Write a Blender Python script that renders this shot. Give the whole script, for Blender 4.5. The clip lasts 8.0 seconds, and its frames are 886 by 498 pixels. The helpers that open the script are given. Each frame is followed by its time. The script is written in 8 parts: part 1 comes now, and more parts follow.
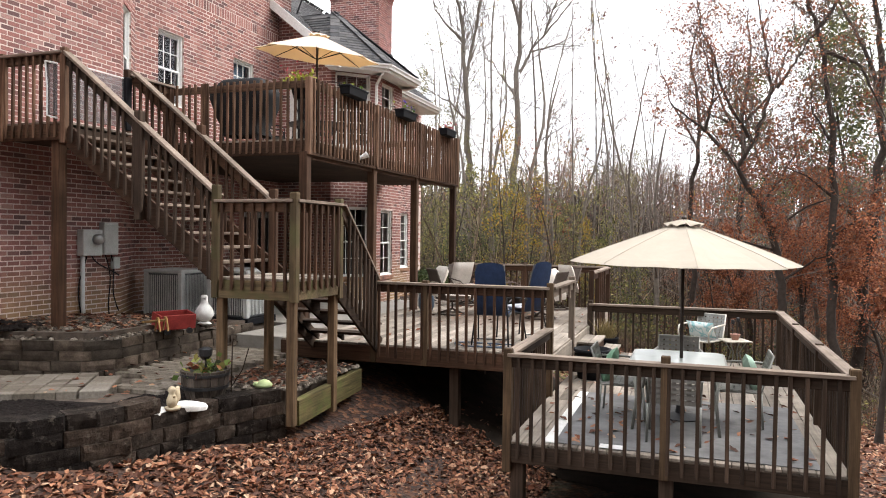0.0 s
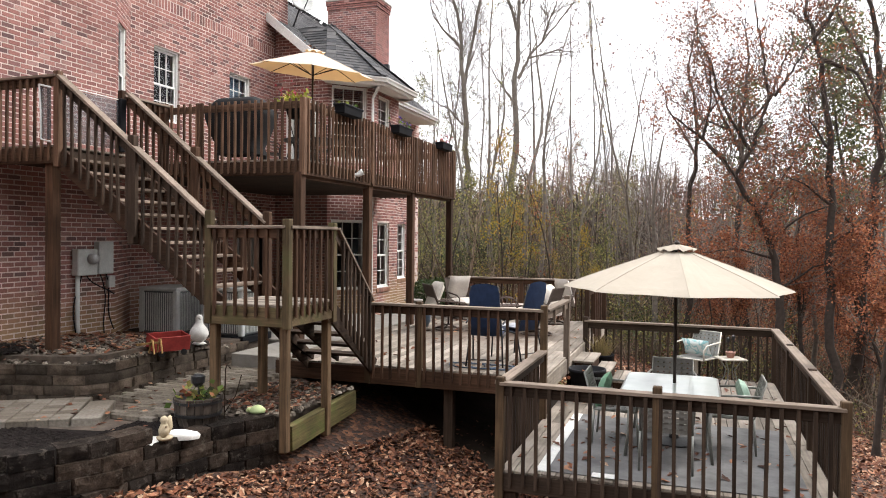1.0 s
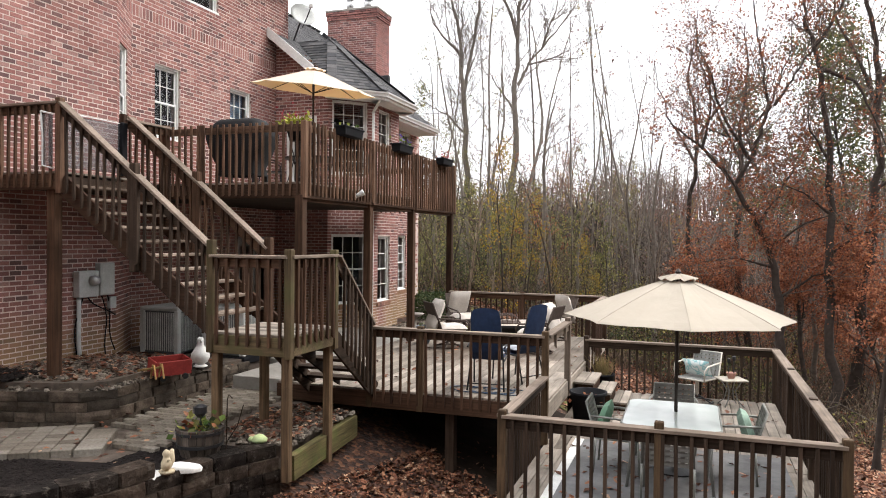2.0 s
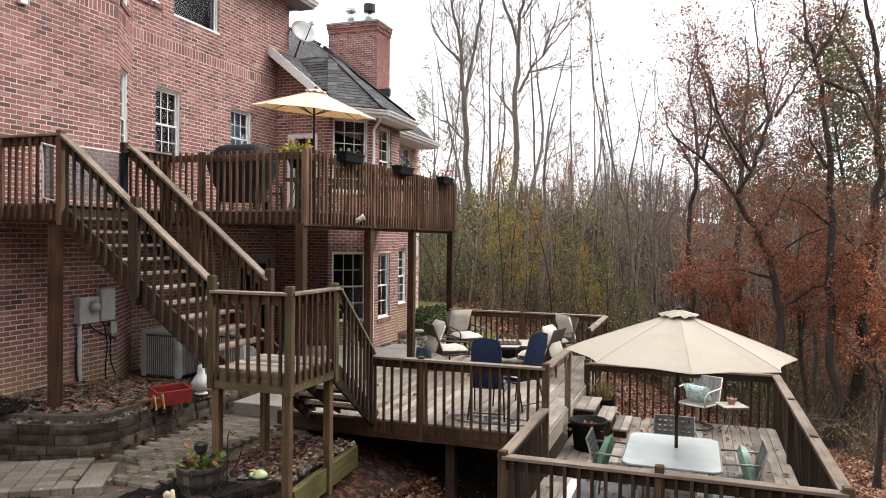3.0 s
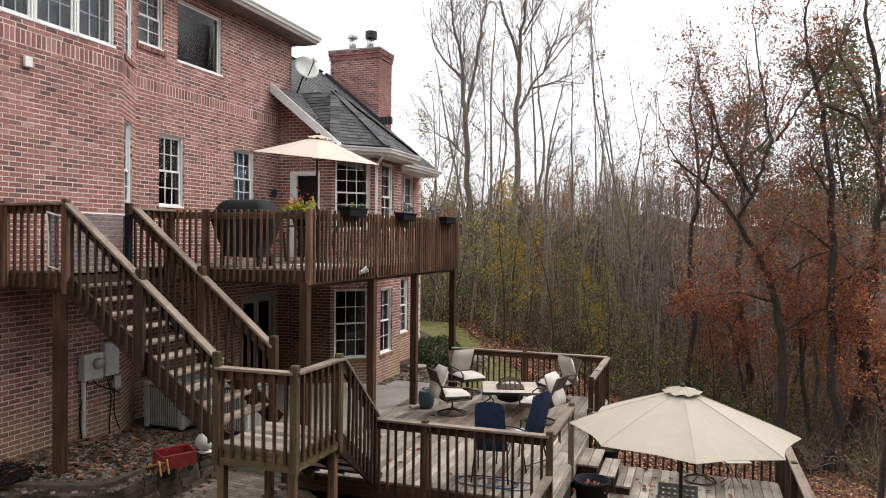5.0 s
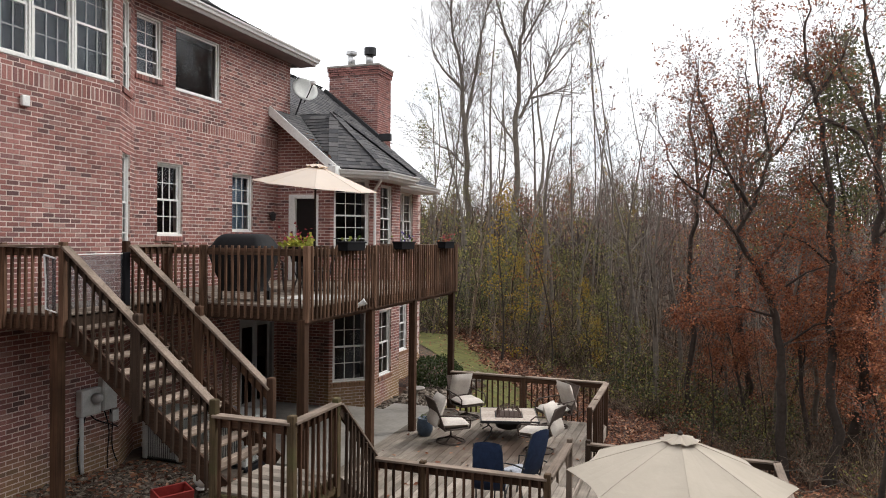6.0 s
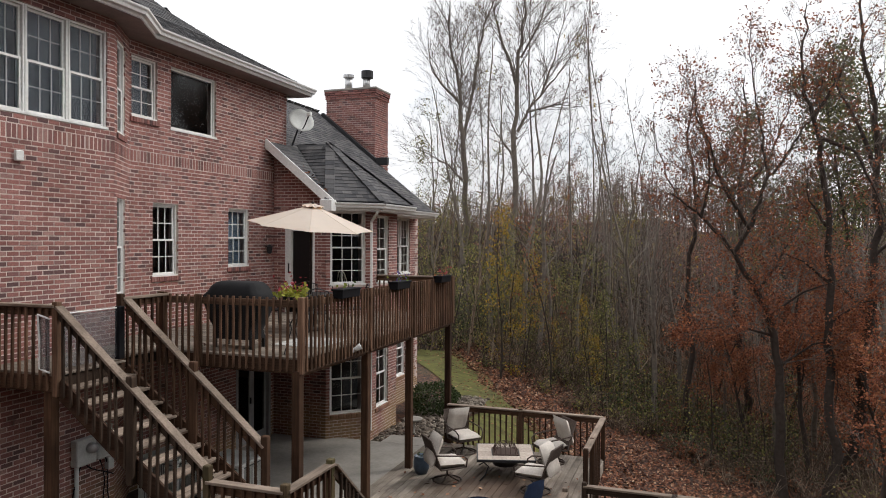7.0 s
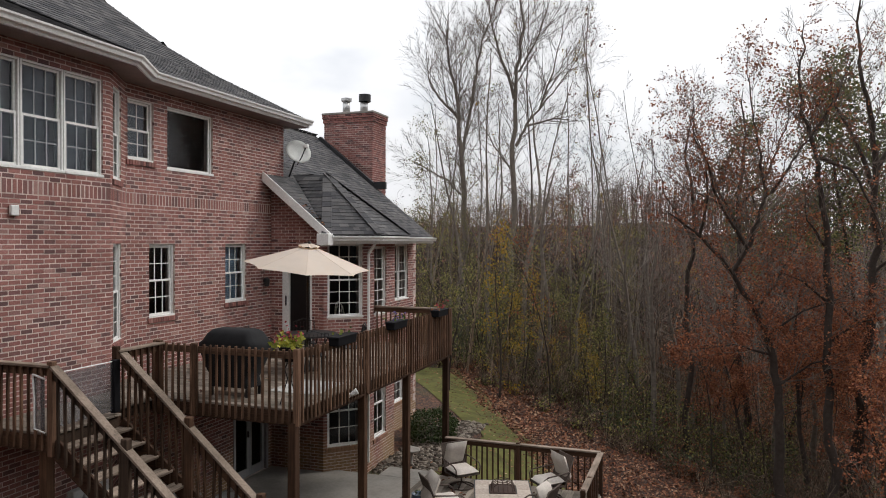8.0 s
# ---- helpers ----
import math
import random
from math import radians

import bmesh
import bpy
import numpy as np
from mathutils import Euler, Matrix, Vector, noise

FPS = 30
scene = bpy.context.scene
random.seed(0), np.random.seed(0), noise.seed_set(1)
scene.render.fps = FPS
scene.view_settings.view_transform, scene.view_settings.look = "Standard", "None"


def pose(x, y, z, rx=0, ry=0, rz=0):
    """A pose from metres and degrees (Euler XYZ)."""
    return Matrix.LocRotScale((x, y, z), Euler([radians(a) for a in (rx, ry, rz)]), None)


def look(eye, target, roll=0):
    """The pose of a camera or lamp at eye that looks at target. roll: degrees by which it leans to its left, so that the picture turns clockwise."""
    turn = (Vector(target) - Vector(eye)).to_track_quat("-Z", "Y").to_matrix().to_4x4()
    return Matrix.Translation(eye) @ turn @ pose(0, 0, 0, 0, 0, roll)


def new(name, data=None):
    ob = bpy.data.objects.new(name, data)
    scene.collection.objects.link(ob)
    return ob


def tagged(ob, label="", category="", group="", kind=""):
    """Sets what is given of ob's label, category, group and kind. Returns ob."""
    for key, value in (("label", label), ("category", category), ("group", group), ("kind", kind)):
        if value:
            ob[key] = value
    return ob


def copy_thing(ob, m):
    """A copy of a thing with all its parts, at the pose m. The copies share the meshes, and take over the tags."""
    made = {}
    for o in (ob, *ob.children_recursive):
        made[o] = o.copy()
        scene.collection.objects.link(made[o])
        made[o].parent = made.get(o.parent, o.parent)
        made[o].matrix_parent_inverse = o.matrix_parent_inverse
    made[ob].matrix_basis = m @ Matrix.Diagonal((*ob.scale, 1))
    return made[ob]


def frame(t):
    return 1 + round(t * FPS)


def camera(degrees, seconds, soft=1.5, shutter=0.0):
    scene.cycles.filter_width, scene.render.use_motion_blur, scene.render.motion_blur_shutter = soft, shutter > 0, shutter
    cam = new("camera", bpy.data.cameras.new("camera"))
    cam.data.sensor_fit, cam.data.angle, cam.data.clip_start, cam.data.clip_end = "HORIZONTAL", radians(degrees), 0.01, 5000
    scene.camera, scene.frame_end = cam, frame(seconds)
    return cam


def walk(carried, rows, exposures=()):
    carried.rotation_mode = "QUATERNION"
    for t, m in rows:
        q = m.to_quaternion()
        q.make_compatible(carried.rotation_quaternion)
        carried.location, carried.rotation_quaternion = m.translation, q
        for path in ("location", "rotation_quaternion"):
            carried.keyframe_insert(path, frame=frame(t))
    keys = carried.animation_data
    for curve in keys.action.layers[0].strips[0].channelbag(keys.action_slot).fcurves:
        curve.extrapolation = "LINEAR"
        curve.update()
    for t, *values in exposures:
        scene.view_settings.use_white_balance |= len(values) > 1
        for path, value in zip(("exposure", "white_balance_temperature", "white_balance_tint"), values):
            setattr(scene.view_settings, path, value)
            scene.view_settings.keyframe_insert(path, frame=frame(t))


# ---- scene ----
cam = camera(63.0, 8.0, soft=1.0)
PATH = [
    (0, (0.225, 0.02, 2.249), (-0.432, 1.909, 2.212), 0.7),
    (0.5, (0.285, 0.03, 2.394), (-0.372, 1.919, 2.358), 0.6),
    (1, (0.3, 0.049, 2.535), (-0.357, 1.938, 2.502), 0.6),
    (1.5, (0.292, 0.046, 2.707), (-0.365, 1.935, 2.675), 0.6),
    (2.8, (0.257, 0.017, 3.194), (-0.396, 1.907, 3.166), 0.5),
    (3, (0.271, 0.033, 3.297), (-0.386, 1.922, 3.268), 0.6),
    (3.5, (0.267, 0.037, 3.512), (-0.391, 1.926, 3.483), 0.6),
    (4, (0.258, 0.015, 3.743), (-0.399, 1.904, 3.715), 0.6),
    (4.5, (0.218, -0.002, 3.975), (-0.44, 1.887, 3.948), 0.6),
    (6, (0.239, 0.027, 4.783), (-0.419, 1.916, 4.756), 0.6),
    (6.5, (0.271, 0.041, 5.164), (-0.387, 1.929, 5.138), 0.5),
    (7, (0.31, 0.069, 5.559), (-0.348, 1.957, 5.534), 0.4),
    (7.5, (0.367, 0.077, 5.942), (-0.293, 1.965, 5.918), 0.3),
    (8, (0.376, 0.097, 6.323), (-0.283, 1.986, 6.302), 0.2),
]
walk(cam, [(t, look(eye, target, roll)) for t, eye, target, roll in PATH],
     exposures=[(0, 0.68), (1.5, 0.54), (3.5, 0.36), (4.5, 0.2), (6.5, -0.26), (8, -0.6)])

# ---- world, sun, exposure ----
world = bpy.data.worlds.new("world")
scene.world = world
world.use_nodes = True
wn, wl = world.node_tree.nodes, world.node_tree.links
wn.clear()
sky = wn.new("ShaderNodeTexSky")
sky.sky_type = "NISHITA"
sky.sun_disc = False
SUN_ELEV, SUN_AZ = 46.0, 48.0
sky.sun_elevation, sky.sun_rotation = radians(SUN_ELEV), radians(SUN_AZ)
sky_gain = wn.new("ShaderNodeVectorMath")
sky_gain.operation = "SCALE"
sky_gain.inputs["Scale"].default_value = 0.13
wl.new(sky.outputs[0], sky_gain.inputs[0])
w_co = wn.new("ShaderNodeTexCoord")
w_map = wn.new("ShaderNodeMapping")
w_map.inputs["Scale"].default_value = (1.0, 1.0, 2.2)
wl.new(w_co.outputs["Generated"], w_map.inputs[0])
cloud = wn.new("ShaderNodeTexNoise")
cloud.inputs["Scale"].default_value, cloud.inputs["Detail"].default_value = 3.2, 6.0
wl.new(w_map.outputs[0], cloud.inputs["Vector"])
ramp = wn.new("ShaderNodeValToRGB")
ramp.color_ramp.elements[0].position, ramp.color_ramp.elements[1].position = 0.30, 0.46
ramp.color_ramp.elements[0].color = (0.66, 0.66, 0.66, 1)
wl.new(cloud.outputs["Fac"], ramp.inputs[0])
w_mix = wn.new("ShaderNodeMix")
w_mix.data_type = "RGBA"
wl.new(ramp.outputs[0], w_mix.inputs["Factor"])
wl.new(sky_gain.outputs[0], w_mix.inputs["A"])
# overcast cloud, brighter overhead than at the horizon
w_sep = wn.new("ShaderNodeSeparateXYZ")
wl.new(w_co.outputs["Generated"], w_sep.inputs[0])
w_lum = wn.new("ShaderNodeMapRange")
w_lum.inputs["From Min"].default_value, w_lum.inputs["From Max"].default_value = 0.0, 1.0
w_lum.inputs["To Min"].default_value, w_lum.inputs["To Max"].default_value = 1.3, 2.6
wl.new(w_sep.outputs["Z"], w_lum.inputs["Value"])
w_cl = wn.new("ShaderNodeVectorMath")
w_cl.operation = "SCALE"
w_cl.inputs[0].default_value = (1.0, 1.01, 1.04)
wl.new(w_lum.outputs[0], w_cl.inputs["Scale"])
wl.new(w_cl.outputs[0], w_mix.inputs["B"])
w_bg = wn.new("ShaderNodeBackground")
w_bg.inputs["Strength"].default_value = 1.0
wl.new(w_mix.outputs["Result"], w_bg.inputs["Color"])
w_out = wn.new("ShaderNodeOutputWorld")
wl.new(w_bg.outputs[0], w_out.inputs[0])

sun_data = bpy.data.lights.new("sun", "SUN")
sun_data.energy, sun_data.angle, sun_data.color = 2.0, radians(16), (1.0, 0.95, 0.88)
sun = new("sun", sun_data)
az, el = radians(SUN_AZ), radians(SUN_ELEV)
sun_dir = Vector((math.sin(az) * math.cos(el), math.cos(az) * math.cos(el), math.sin(el)))
sun.matrix_world = look(sun_dir * 60, (0, 0, 0))


# ---- materials ----
def mat_new(name):
    m = bpy.data.materials.new(name)
    m.use_nodes = True
    nt = m.node_tree
    nt.nodes.clear()
    out = nt.nodes.new("ShaderNodeOutputMaterial")
    b = nt.nodes.new("ShaderNodeBsdfPrincipled")
    nt.links.new(b.outputs[0], out.inputs[0])
    return m, nt, b


def ramp_node(nt, fac, stops):
    r = nt.nodes.new("ShaderNodeValToRGB")
    e = r.color_ramp.elements
    while len(e) < len(stops):
        e.new(0.5)
    for k, (p, c) in enumerate(stops):
        e[k].position, e[k].color = p, (*c, 1)
    nt.links.new(fac, r.inputs[0])
    return r.outputs[0]


def noise_node(nt, vec, scale, detail=4.0, rough=0.55):
    n = nt.nodes.new("ShaderNodeTexNoise")
    n.inputs["Scale"].default_value, n.inputs["Detail"].default_value = scale, detail
    n.inputs["Roughness"].default_value = rough
    nt.links.new(vec, n.inputs["Vector"])
    return n.outputs["Fac"]


def mapped(nt, scale, kind="Object", rnd=0.0):
    co = nt.nodes.new("ShaderNodeTexCoord")
    mp = nt.nodes.new("ShaderNodeMapping")
    mp.inputs["Scale"].default_value = scale
    nt.links.new(co.outputs[kind], mp.inputs[0])
    if rnd:
        info = nt.nodes.new("ShaderNodeObjectInfo")
        mul = nt.nodes.new("ShaderNodeMath")
        mul.operation = "MULTIPLY"
        mul.inputs[1].default_value = rnd
        nt.links.new(info.outputs["Random"], mul.inputs[0])
        nt.links.new(mul.outputs[0], mp.inputs["Location"])
    return mp.outputs[0]


def mul_col(nt, a, b, fac=1.0, mode="MULTIPLY"):
    m = nt.nodes.new("ShaderNodeMix")
    m.data_type, m.blend_type = "RGBA", mode
    if isinstance(fac, float):
        m.inputs["Factor"].default_value = fac
    else:
        nt.links.new(fac, m.inputs["Factor"])
    for sock, v in (("A", a), ("B", b)):
        if isinstance(v, tuple):
            m.inputs[sock].default_value = (*v, 1)
        else:
            nt.links.new(v, m.inputs[sock])
    return m.outputs["Result"]


def bump(nt, b, height, strength, dist=0.01):
    n = nt.nodes.new("ShaderNodeBump")
    n.inputs["Strength"].default_value, n.inputs["Distance"].default_value = strength, dist
    nt.links.new(height, n.inputs["Height"])
    nt.links.new(n.outputs[0], b.inputs["Normal"])


def scaled(c, k):
    return tuple(min(1.0, v * k) for v in c)


def wood(name, axis, base, dark=0.34, light=1.8, stain=None, rough=0.8):
    """Weathered timber with its grain along one local axis."""
    m, nt, b = mat_new(name)
    sc = [38.0, 38.0, 38.0]
    sc["xyz".index(axis)] = 1.6
    v = mapped(nt, tuple(sc), "Object", 37.0)
    n1 = noise_node(nt, v, 1.0, 6, 0.65)
    col = ramp_node(nt, n1, [(0.25, scaled(base, dark)), (0.5, base), (0.78, scaled(base, light))])
    v2 = mapped(nt, (1.3, 1.3, 1.3), "Object", 11.0)
    n2 = noise_node(nt, v2, 1.2, 5, 0.6)
    blot = ramp_node(nt, n2, [(0.3, (0.55, 0.53, 0.5)), (0.62, (1.1, 1.08, 1.05))])
    col = mul_col(nt, col, blot)
    if stain:
        n3 = noise_node(nt, mapped(nt, (2.1, 2.1, 2.1), "Object", 5.0), 1.7, 4)
        f = ramp_node(nt, n3, [(0.48, (0, 0, 0)), (0.7, (0.8, 0.8, 0.8))])
        col = mul_col(nt, col, stain, f, "MIX")
    info = nt.nodes.new("ShaderNodeObjectInfo")
    tone = ramp_node(nt, info.outputs["Random"], [(0.0, (0.62, 0.6, 0.58)), (1.0, (1.3, 1.29, 1.28))])
    col = mul_col(nt, col, tone)
    nt.links.new(col, b.inputs["Base Color"])
    b.inputs["Roughness"].default_value = rough
    b.inputs["Specular IOR Level"].default_value = 0.2
    bump(nt, b, n1, 0.35, 0.004)
    return m


def plain(name, base, rough=0.6, metal=0.0, var=0.25, scale=6.0, bumps=0.15, spec=0.3):
    m, nt, b = mat_new(name)
    v = mapped(nt, (1, 1, 1))
    n1, n2 = noise_node(nt, v, scale, 5, 0.6), noise_node(nt, v, scale * 9, 3, 0.6)
    col = ramp_node(nt, n1, [(0.3, scaled(base, 1 - var)), (0.7, scaled(base, 1 + var))])
    fine = ramp_node(nt, n2, [(0.3, (0.88, 0.88, 0.88)), (0.7, (1.08, 1.08, 1.08))])
    nt.links.new(mul_col(nt, col, fine), b.inputs["Base Color"])
    b.inputs["Roughness"].default_value, b.inputs["Metallic"].default_value = rough, metal
    b.inputs["Specular IOR Level"].default_value = spec
    if bumps:
        bump(nt, b, n2, bumps, 0.003)
    return m


def islands(name, stops, rough=0.85, fine_scale=40.0, bumps=0.4, blotch=None, two=False):
    """Colour per loose piece, with grain. two: leaves, lit through."""
    m, nt, b = mat_new(name)
    geo = nt.nodes.new("ShaderNodeNewGeometry")
    info = nt.nodes.new("ShaderNodeObjectInfo")
    add = nt.nodes.new("ShaderNodeMath")
    add.operation = "ADD"
    nt.links.new(geo.outputs["Random Per Island"], add.inputs[0])
    nt.links.new(info.outputs["Random"], add.inputs[1])
    fr = nt.nodes.new("ShaderNodeMath")
    fr.operation = "FRACT"
    nt.links.new(add.outputs[0], fr.inputs[0])
    col = ramp_node(nt, fr.outputs[0], stops)
    v = mapped(nt, (1, 1, 1))
    n1 = noise_node(nt, v, fine_scale, 4, 0.6)
    fine = ramp_node(nt, n1, [(0.3, (0.72, 0.72, 0.72)), (0.7, (1.2, 1.2, 1.2))])
    col = mul_col(nt, col, fine)
    if blotch:
        n2 = noise_node(nt, v, blotch[0], 5, 0.6)
        col = mul_col(nt, col, ramp_node(nt, n2, [(0.35, blotch[1]), (0.62, (1.1, 1.1, 1.1))]))
    nt.links.new(col, b.inputs["Base Color"])
    b.inputs["Roughness"].default_value = rough
    b.inputs["Specular IOR Level"].default_value = 0.25
    if bumps:
        bump(nt, b, n1, bumps, 0.004)
    if two:
        b.inputs["Transmission Weight"].default_value = 0.0
        tr = nt.nodes.new("ShaderNodeBsdfTranslucent")
        nt.links.new(col, tr.inputs["Color"])
        mx = nt.nodes.new("ShaderNodeMixShader")
        mx.inputs[0].default_value = 0.35
        out = [n for n in nt.nodes if n.type == "OUTPUT_MATERIAL"][0]
        nt.links.new(b.outputs[0], mx.inputs[1])
        nt.links.new(tr.outputs[0], mx.inputs[2])
        nt.links.new(mx.outputs[0], out.inputs[0])
    return m


def glass(name, tint=(0.9, 0.95, 0.97), gloss=1.0):
    m, nt, b = mat_new(name)
    nt.nodes.remove(b)
    out = nt.nodes[0]
    fres = nt.nodes.new("ShaderNodeFresnel")
    fres.inputs["IOR"].default_value = 1.5
    tr = nt.nodes.new("ShaderNodeBsdfTransparent")
    tr.inputs["Color"].default_value = (*tint, 1)
    gl = nt.nodes.new("ShaderNodeBsdfGlossy")
    gl.inputs["Roughness"].default_value = 0.02
    mx = nt.nodes.new("ShaderNodeMixShader")
    nt.links.new(fres.outputs[0], mx.inputs[0])
    nt.links.new(tr.outputs[0], mx.inputs[1])
    nt.links.new(gl.outputs[0], mx.inputs[2])
    nt.links.new(mx.outputs[0], out.inputs[0])
    return m


RED = (0.062, 0.033, 0.02)      # stained upper deck timber
OLD = (0.047, 0.031, 0.022)      # weathered lower deck timber
GREY = (0.245, 0.215, 0.186)       # silvered deck boards
W = {}
for a_ in "xyz":
    W["red" + a_] = wood("stained_timber_" + a_, a_, RED)
    W["old" + a_] = wood("weathered_timber_" + a_, a_, OLD)
    W["moss" + a_] = wood("mossy_timber_" + a_, a_, (0.12, 0.088, 0.05), stain=(0.085, 0.085, 0.034))
    W["post" + a_] = wood("tan_post_timber_" + a_, a_, (0.11, 0.072, 0.042))
    W["grey" + a_] = wood("silvered_board_" + a_, a_, GREY, 0.6, 1.25)
    W["fade" + a_] = wood("faded_stained_timber_" + a_, a_, (0.13, 0.076, 0.05), 0.35, 1.8)
    W["cap" + a_] = wood("bleached_rail_cap_" + a_, a_, (0.235, 0.188, 0.155), 0.5, 1.4)
# boards of the middle deck carry a brown wet stain round the fire table
W["wety"] = wood("stained_board_y", "y", GREY, 0.6, 1.25)
nt_ = W["wety"].node_tree
b_ = [n for n in nt_.nodes if n.type == "BSDF_PRINCIPLED"][0]
geo_ = nt_.nodes.new("ShaderNodeNewGeometry")
far_ = nt_.nodes.new("ShaderNodeVectorMath")
far_.operation = "DISTANCE"
far_.inputs[1].default_value = (-3.3, 13.9, 0.65)
nt_.links.new(geo_.outputs["Position"], far_.inputs[0])
edge_ = nt_.nodes.new("ShaderNodeMath")
edge_.operation = "MULTIPLY_ADD"
edge_.inputs[1].default_value = 2.4
nt_.links.new(noise_node(nt_, geo_.outputs["Position"], 1.4, 5, 0.6), edge_.inputs[0])
nt_.links.new(far_.outputs["Value"], edge_.inputs[2])
wet_ = ramp_node(nt_, edge_.outputs[0], [(0.0, (0.85, 0.85, 0.85)), (1.0, (0, 0, 0))])
span_ = nt_.nodes.new("ShaderNodeMapRange")
span_.inputs["From Min"].default_value, span_.inputs["From Max"].default_value = 1.7, 3.0
nt_.links.new(edge_.outputs[0], span_.inputs["Value"])
nt_.links.new(span_.outputs[0], wet_.node.inputs[0])
nt_.links.new(mul_col(nt_, b_.inputs["Base Color"].links[0].from_socket, (0.075, 0.045, 0.03), wet_, "MIX"), b_.inputs["Base Color"])
M_BRICK = islands("red_brick", [(0.0, (0.13, 0.075, 0.075)), (0.12, (0.19, 0.1, 0.092)), (0.2, (0.25, 0.11, 0.098)), (0.5, (0.345, 0.165, 0.145)),
                                (0.75, (0.28, 0.125, 0.11)), (0.9, (0.22, 0.11, 0.105)), (1.0, (0.42, 0.25, 0.22))],
                  0.9, 55.0, 0.5, (0.7, (0.75, 0.72, 0.7)))
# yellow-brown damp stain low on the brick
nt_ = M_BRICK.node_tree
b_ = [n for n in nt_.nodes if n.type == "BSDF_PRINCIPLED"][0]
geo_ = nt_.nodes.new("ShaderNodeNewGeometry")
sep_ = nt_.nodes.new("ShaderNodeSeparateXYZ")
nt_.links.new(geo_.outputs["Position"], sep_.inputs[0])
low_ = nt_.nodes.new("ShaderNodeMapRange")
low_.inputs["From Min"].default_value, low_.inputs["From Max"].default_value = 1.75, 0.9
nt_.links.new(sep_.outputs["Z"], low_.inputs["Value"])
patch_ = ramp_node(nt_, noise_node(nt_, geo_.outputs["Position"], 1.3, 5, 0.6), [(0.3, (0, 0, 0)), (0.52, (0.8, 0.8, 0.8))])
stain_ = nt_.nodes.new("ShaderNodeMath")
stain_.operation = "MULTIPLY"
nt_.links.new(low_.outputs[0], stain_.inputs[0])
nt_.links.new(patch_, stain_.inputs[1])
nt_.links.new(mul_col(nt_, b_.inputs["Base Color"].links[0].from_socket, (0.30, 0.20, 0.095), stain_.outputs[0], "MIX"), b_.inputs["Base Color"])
M_SOFFIT = plain("brown_soffit", (0.2, 0.145, 0.13), 0.7, 0, 0.15, 3.0, 0.05)
M_MORTAR = plain("grey_mortar", (0.6, 0.5, 0.455), 0.95, 0, 0.25, 3.0, 0.4)
M_WHITE = plain("white_vinyl", (0.78, 0.78, 0.76), 0.45, 0, 0.06, 3.0, 0.05)
M_GLASS = glass("window_glass")
# near-black colour puts the unlit interior's darkness into its walls and floors
M_UNLIT = plain("unlit_room_black", (0.02, 0.02, 0.022), 0.9)
M_BLIND = plain("blue_grey_blind", (0.2, 0.27, 0.35), 0.8)
M_SHEER = plain("grey_blue_sheer", (0.085, 0.1, 0.122), 0.9)
M_MUNTIN = plain("grey_inner_grid", (0.42, 0.44, 0.46), 0.5, 0, 0.06)
M_SHINGLE = islands("asphalt_shingle", [(0.0, (0.055, 0.055, 0.06)), (0.5, (0.085, 0.083, 0.085)), (1.0, (0.12, 0.115, 0.115))],
                    0.95, 90.0, 0.6, (1.2, (0.8, 0.8, 0.8)))
M_CONC = plain("concrete", (0.27, 0.25, 0.225), 0.9, 0, 0.15, 1.5, 0.3)
M_METAL = plain("galvanised_metal", (0.5, 0.5, 0.5), 0.4, 0.8, 0.1)
M_BLACKMETAL = plain("black_metal", (0.03, 0.03, 0.032), 0.45, 0.3, 0.2)
M_GREYBOX = plain("grey_enamel", (0.52, 0.53, 0.51), 0.5, 0.0, 0.12)
M_BLOCK = islands("split_retaining_block", [(0.0, (0.016, 0.013, 0.012)), (0.6, (0.033, 0.025, 0.02)), (1.0, (0.08, 0.058, 0.044))],
                  0.95, 70.0, 0.0, (7.0, (0.3, 0.27, 0.25)))
nt_ = M_BLOCK.node_tree
b_ = [n for n in nt_.nodes if n.type == "BSDF_PRINCIPLED"][0]
v_ = mapped(nt_, (1, 1, 1))
col0_ = b_.inputs["Base Color"].links[0].from_socket
lichen_ = ramp_node(nt_, noise_node(nt_, v_, 11.0, 8, 0.7), [(0.56, (0, 0, 0)), (0.66, (0.55, 0.55, 0.55))])
nt_.links.new(mul_col(nt_, col0_, (0.14, 0.12, 0.10), lichen_, "MIX"), b_.inputs["Base Color"])
b_.inputs["Specular IOR Level"].default_value = 0.1
bump(nt_, b_, noise_node(nt_, v_, 26.0, 8, 0.75), 1.0, 0.03)

M_BLOCKTAN = islands("tan_split_block", [(0.0, (0.045, 0.036, 0.028)), (0.6, (0.085, 0.066, 0.05)), (1.0, (0.15, 0.115, 0.088))],
                     0.95, 50.0, 0.9, (5.0, (0.4, 0.36, 0.33)))


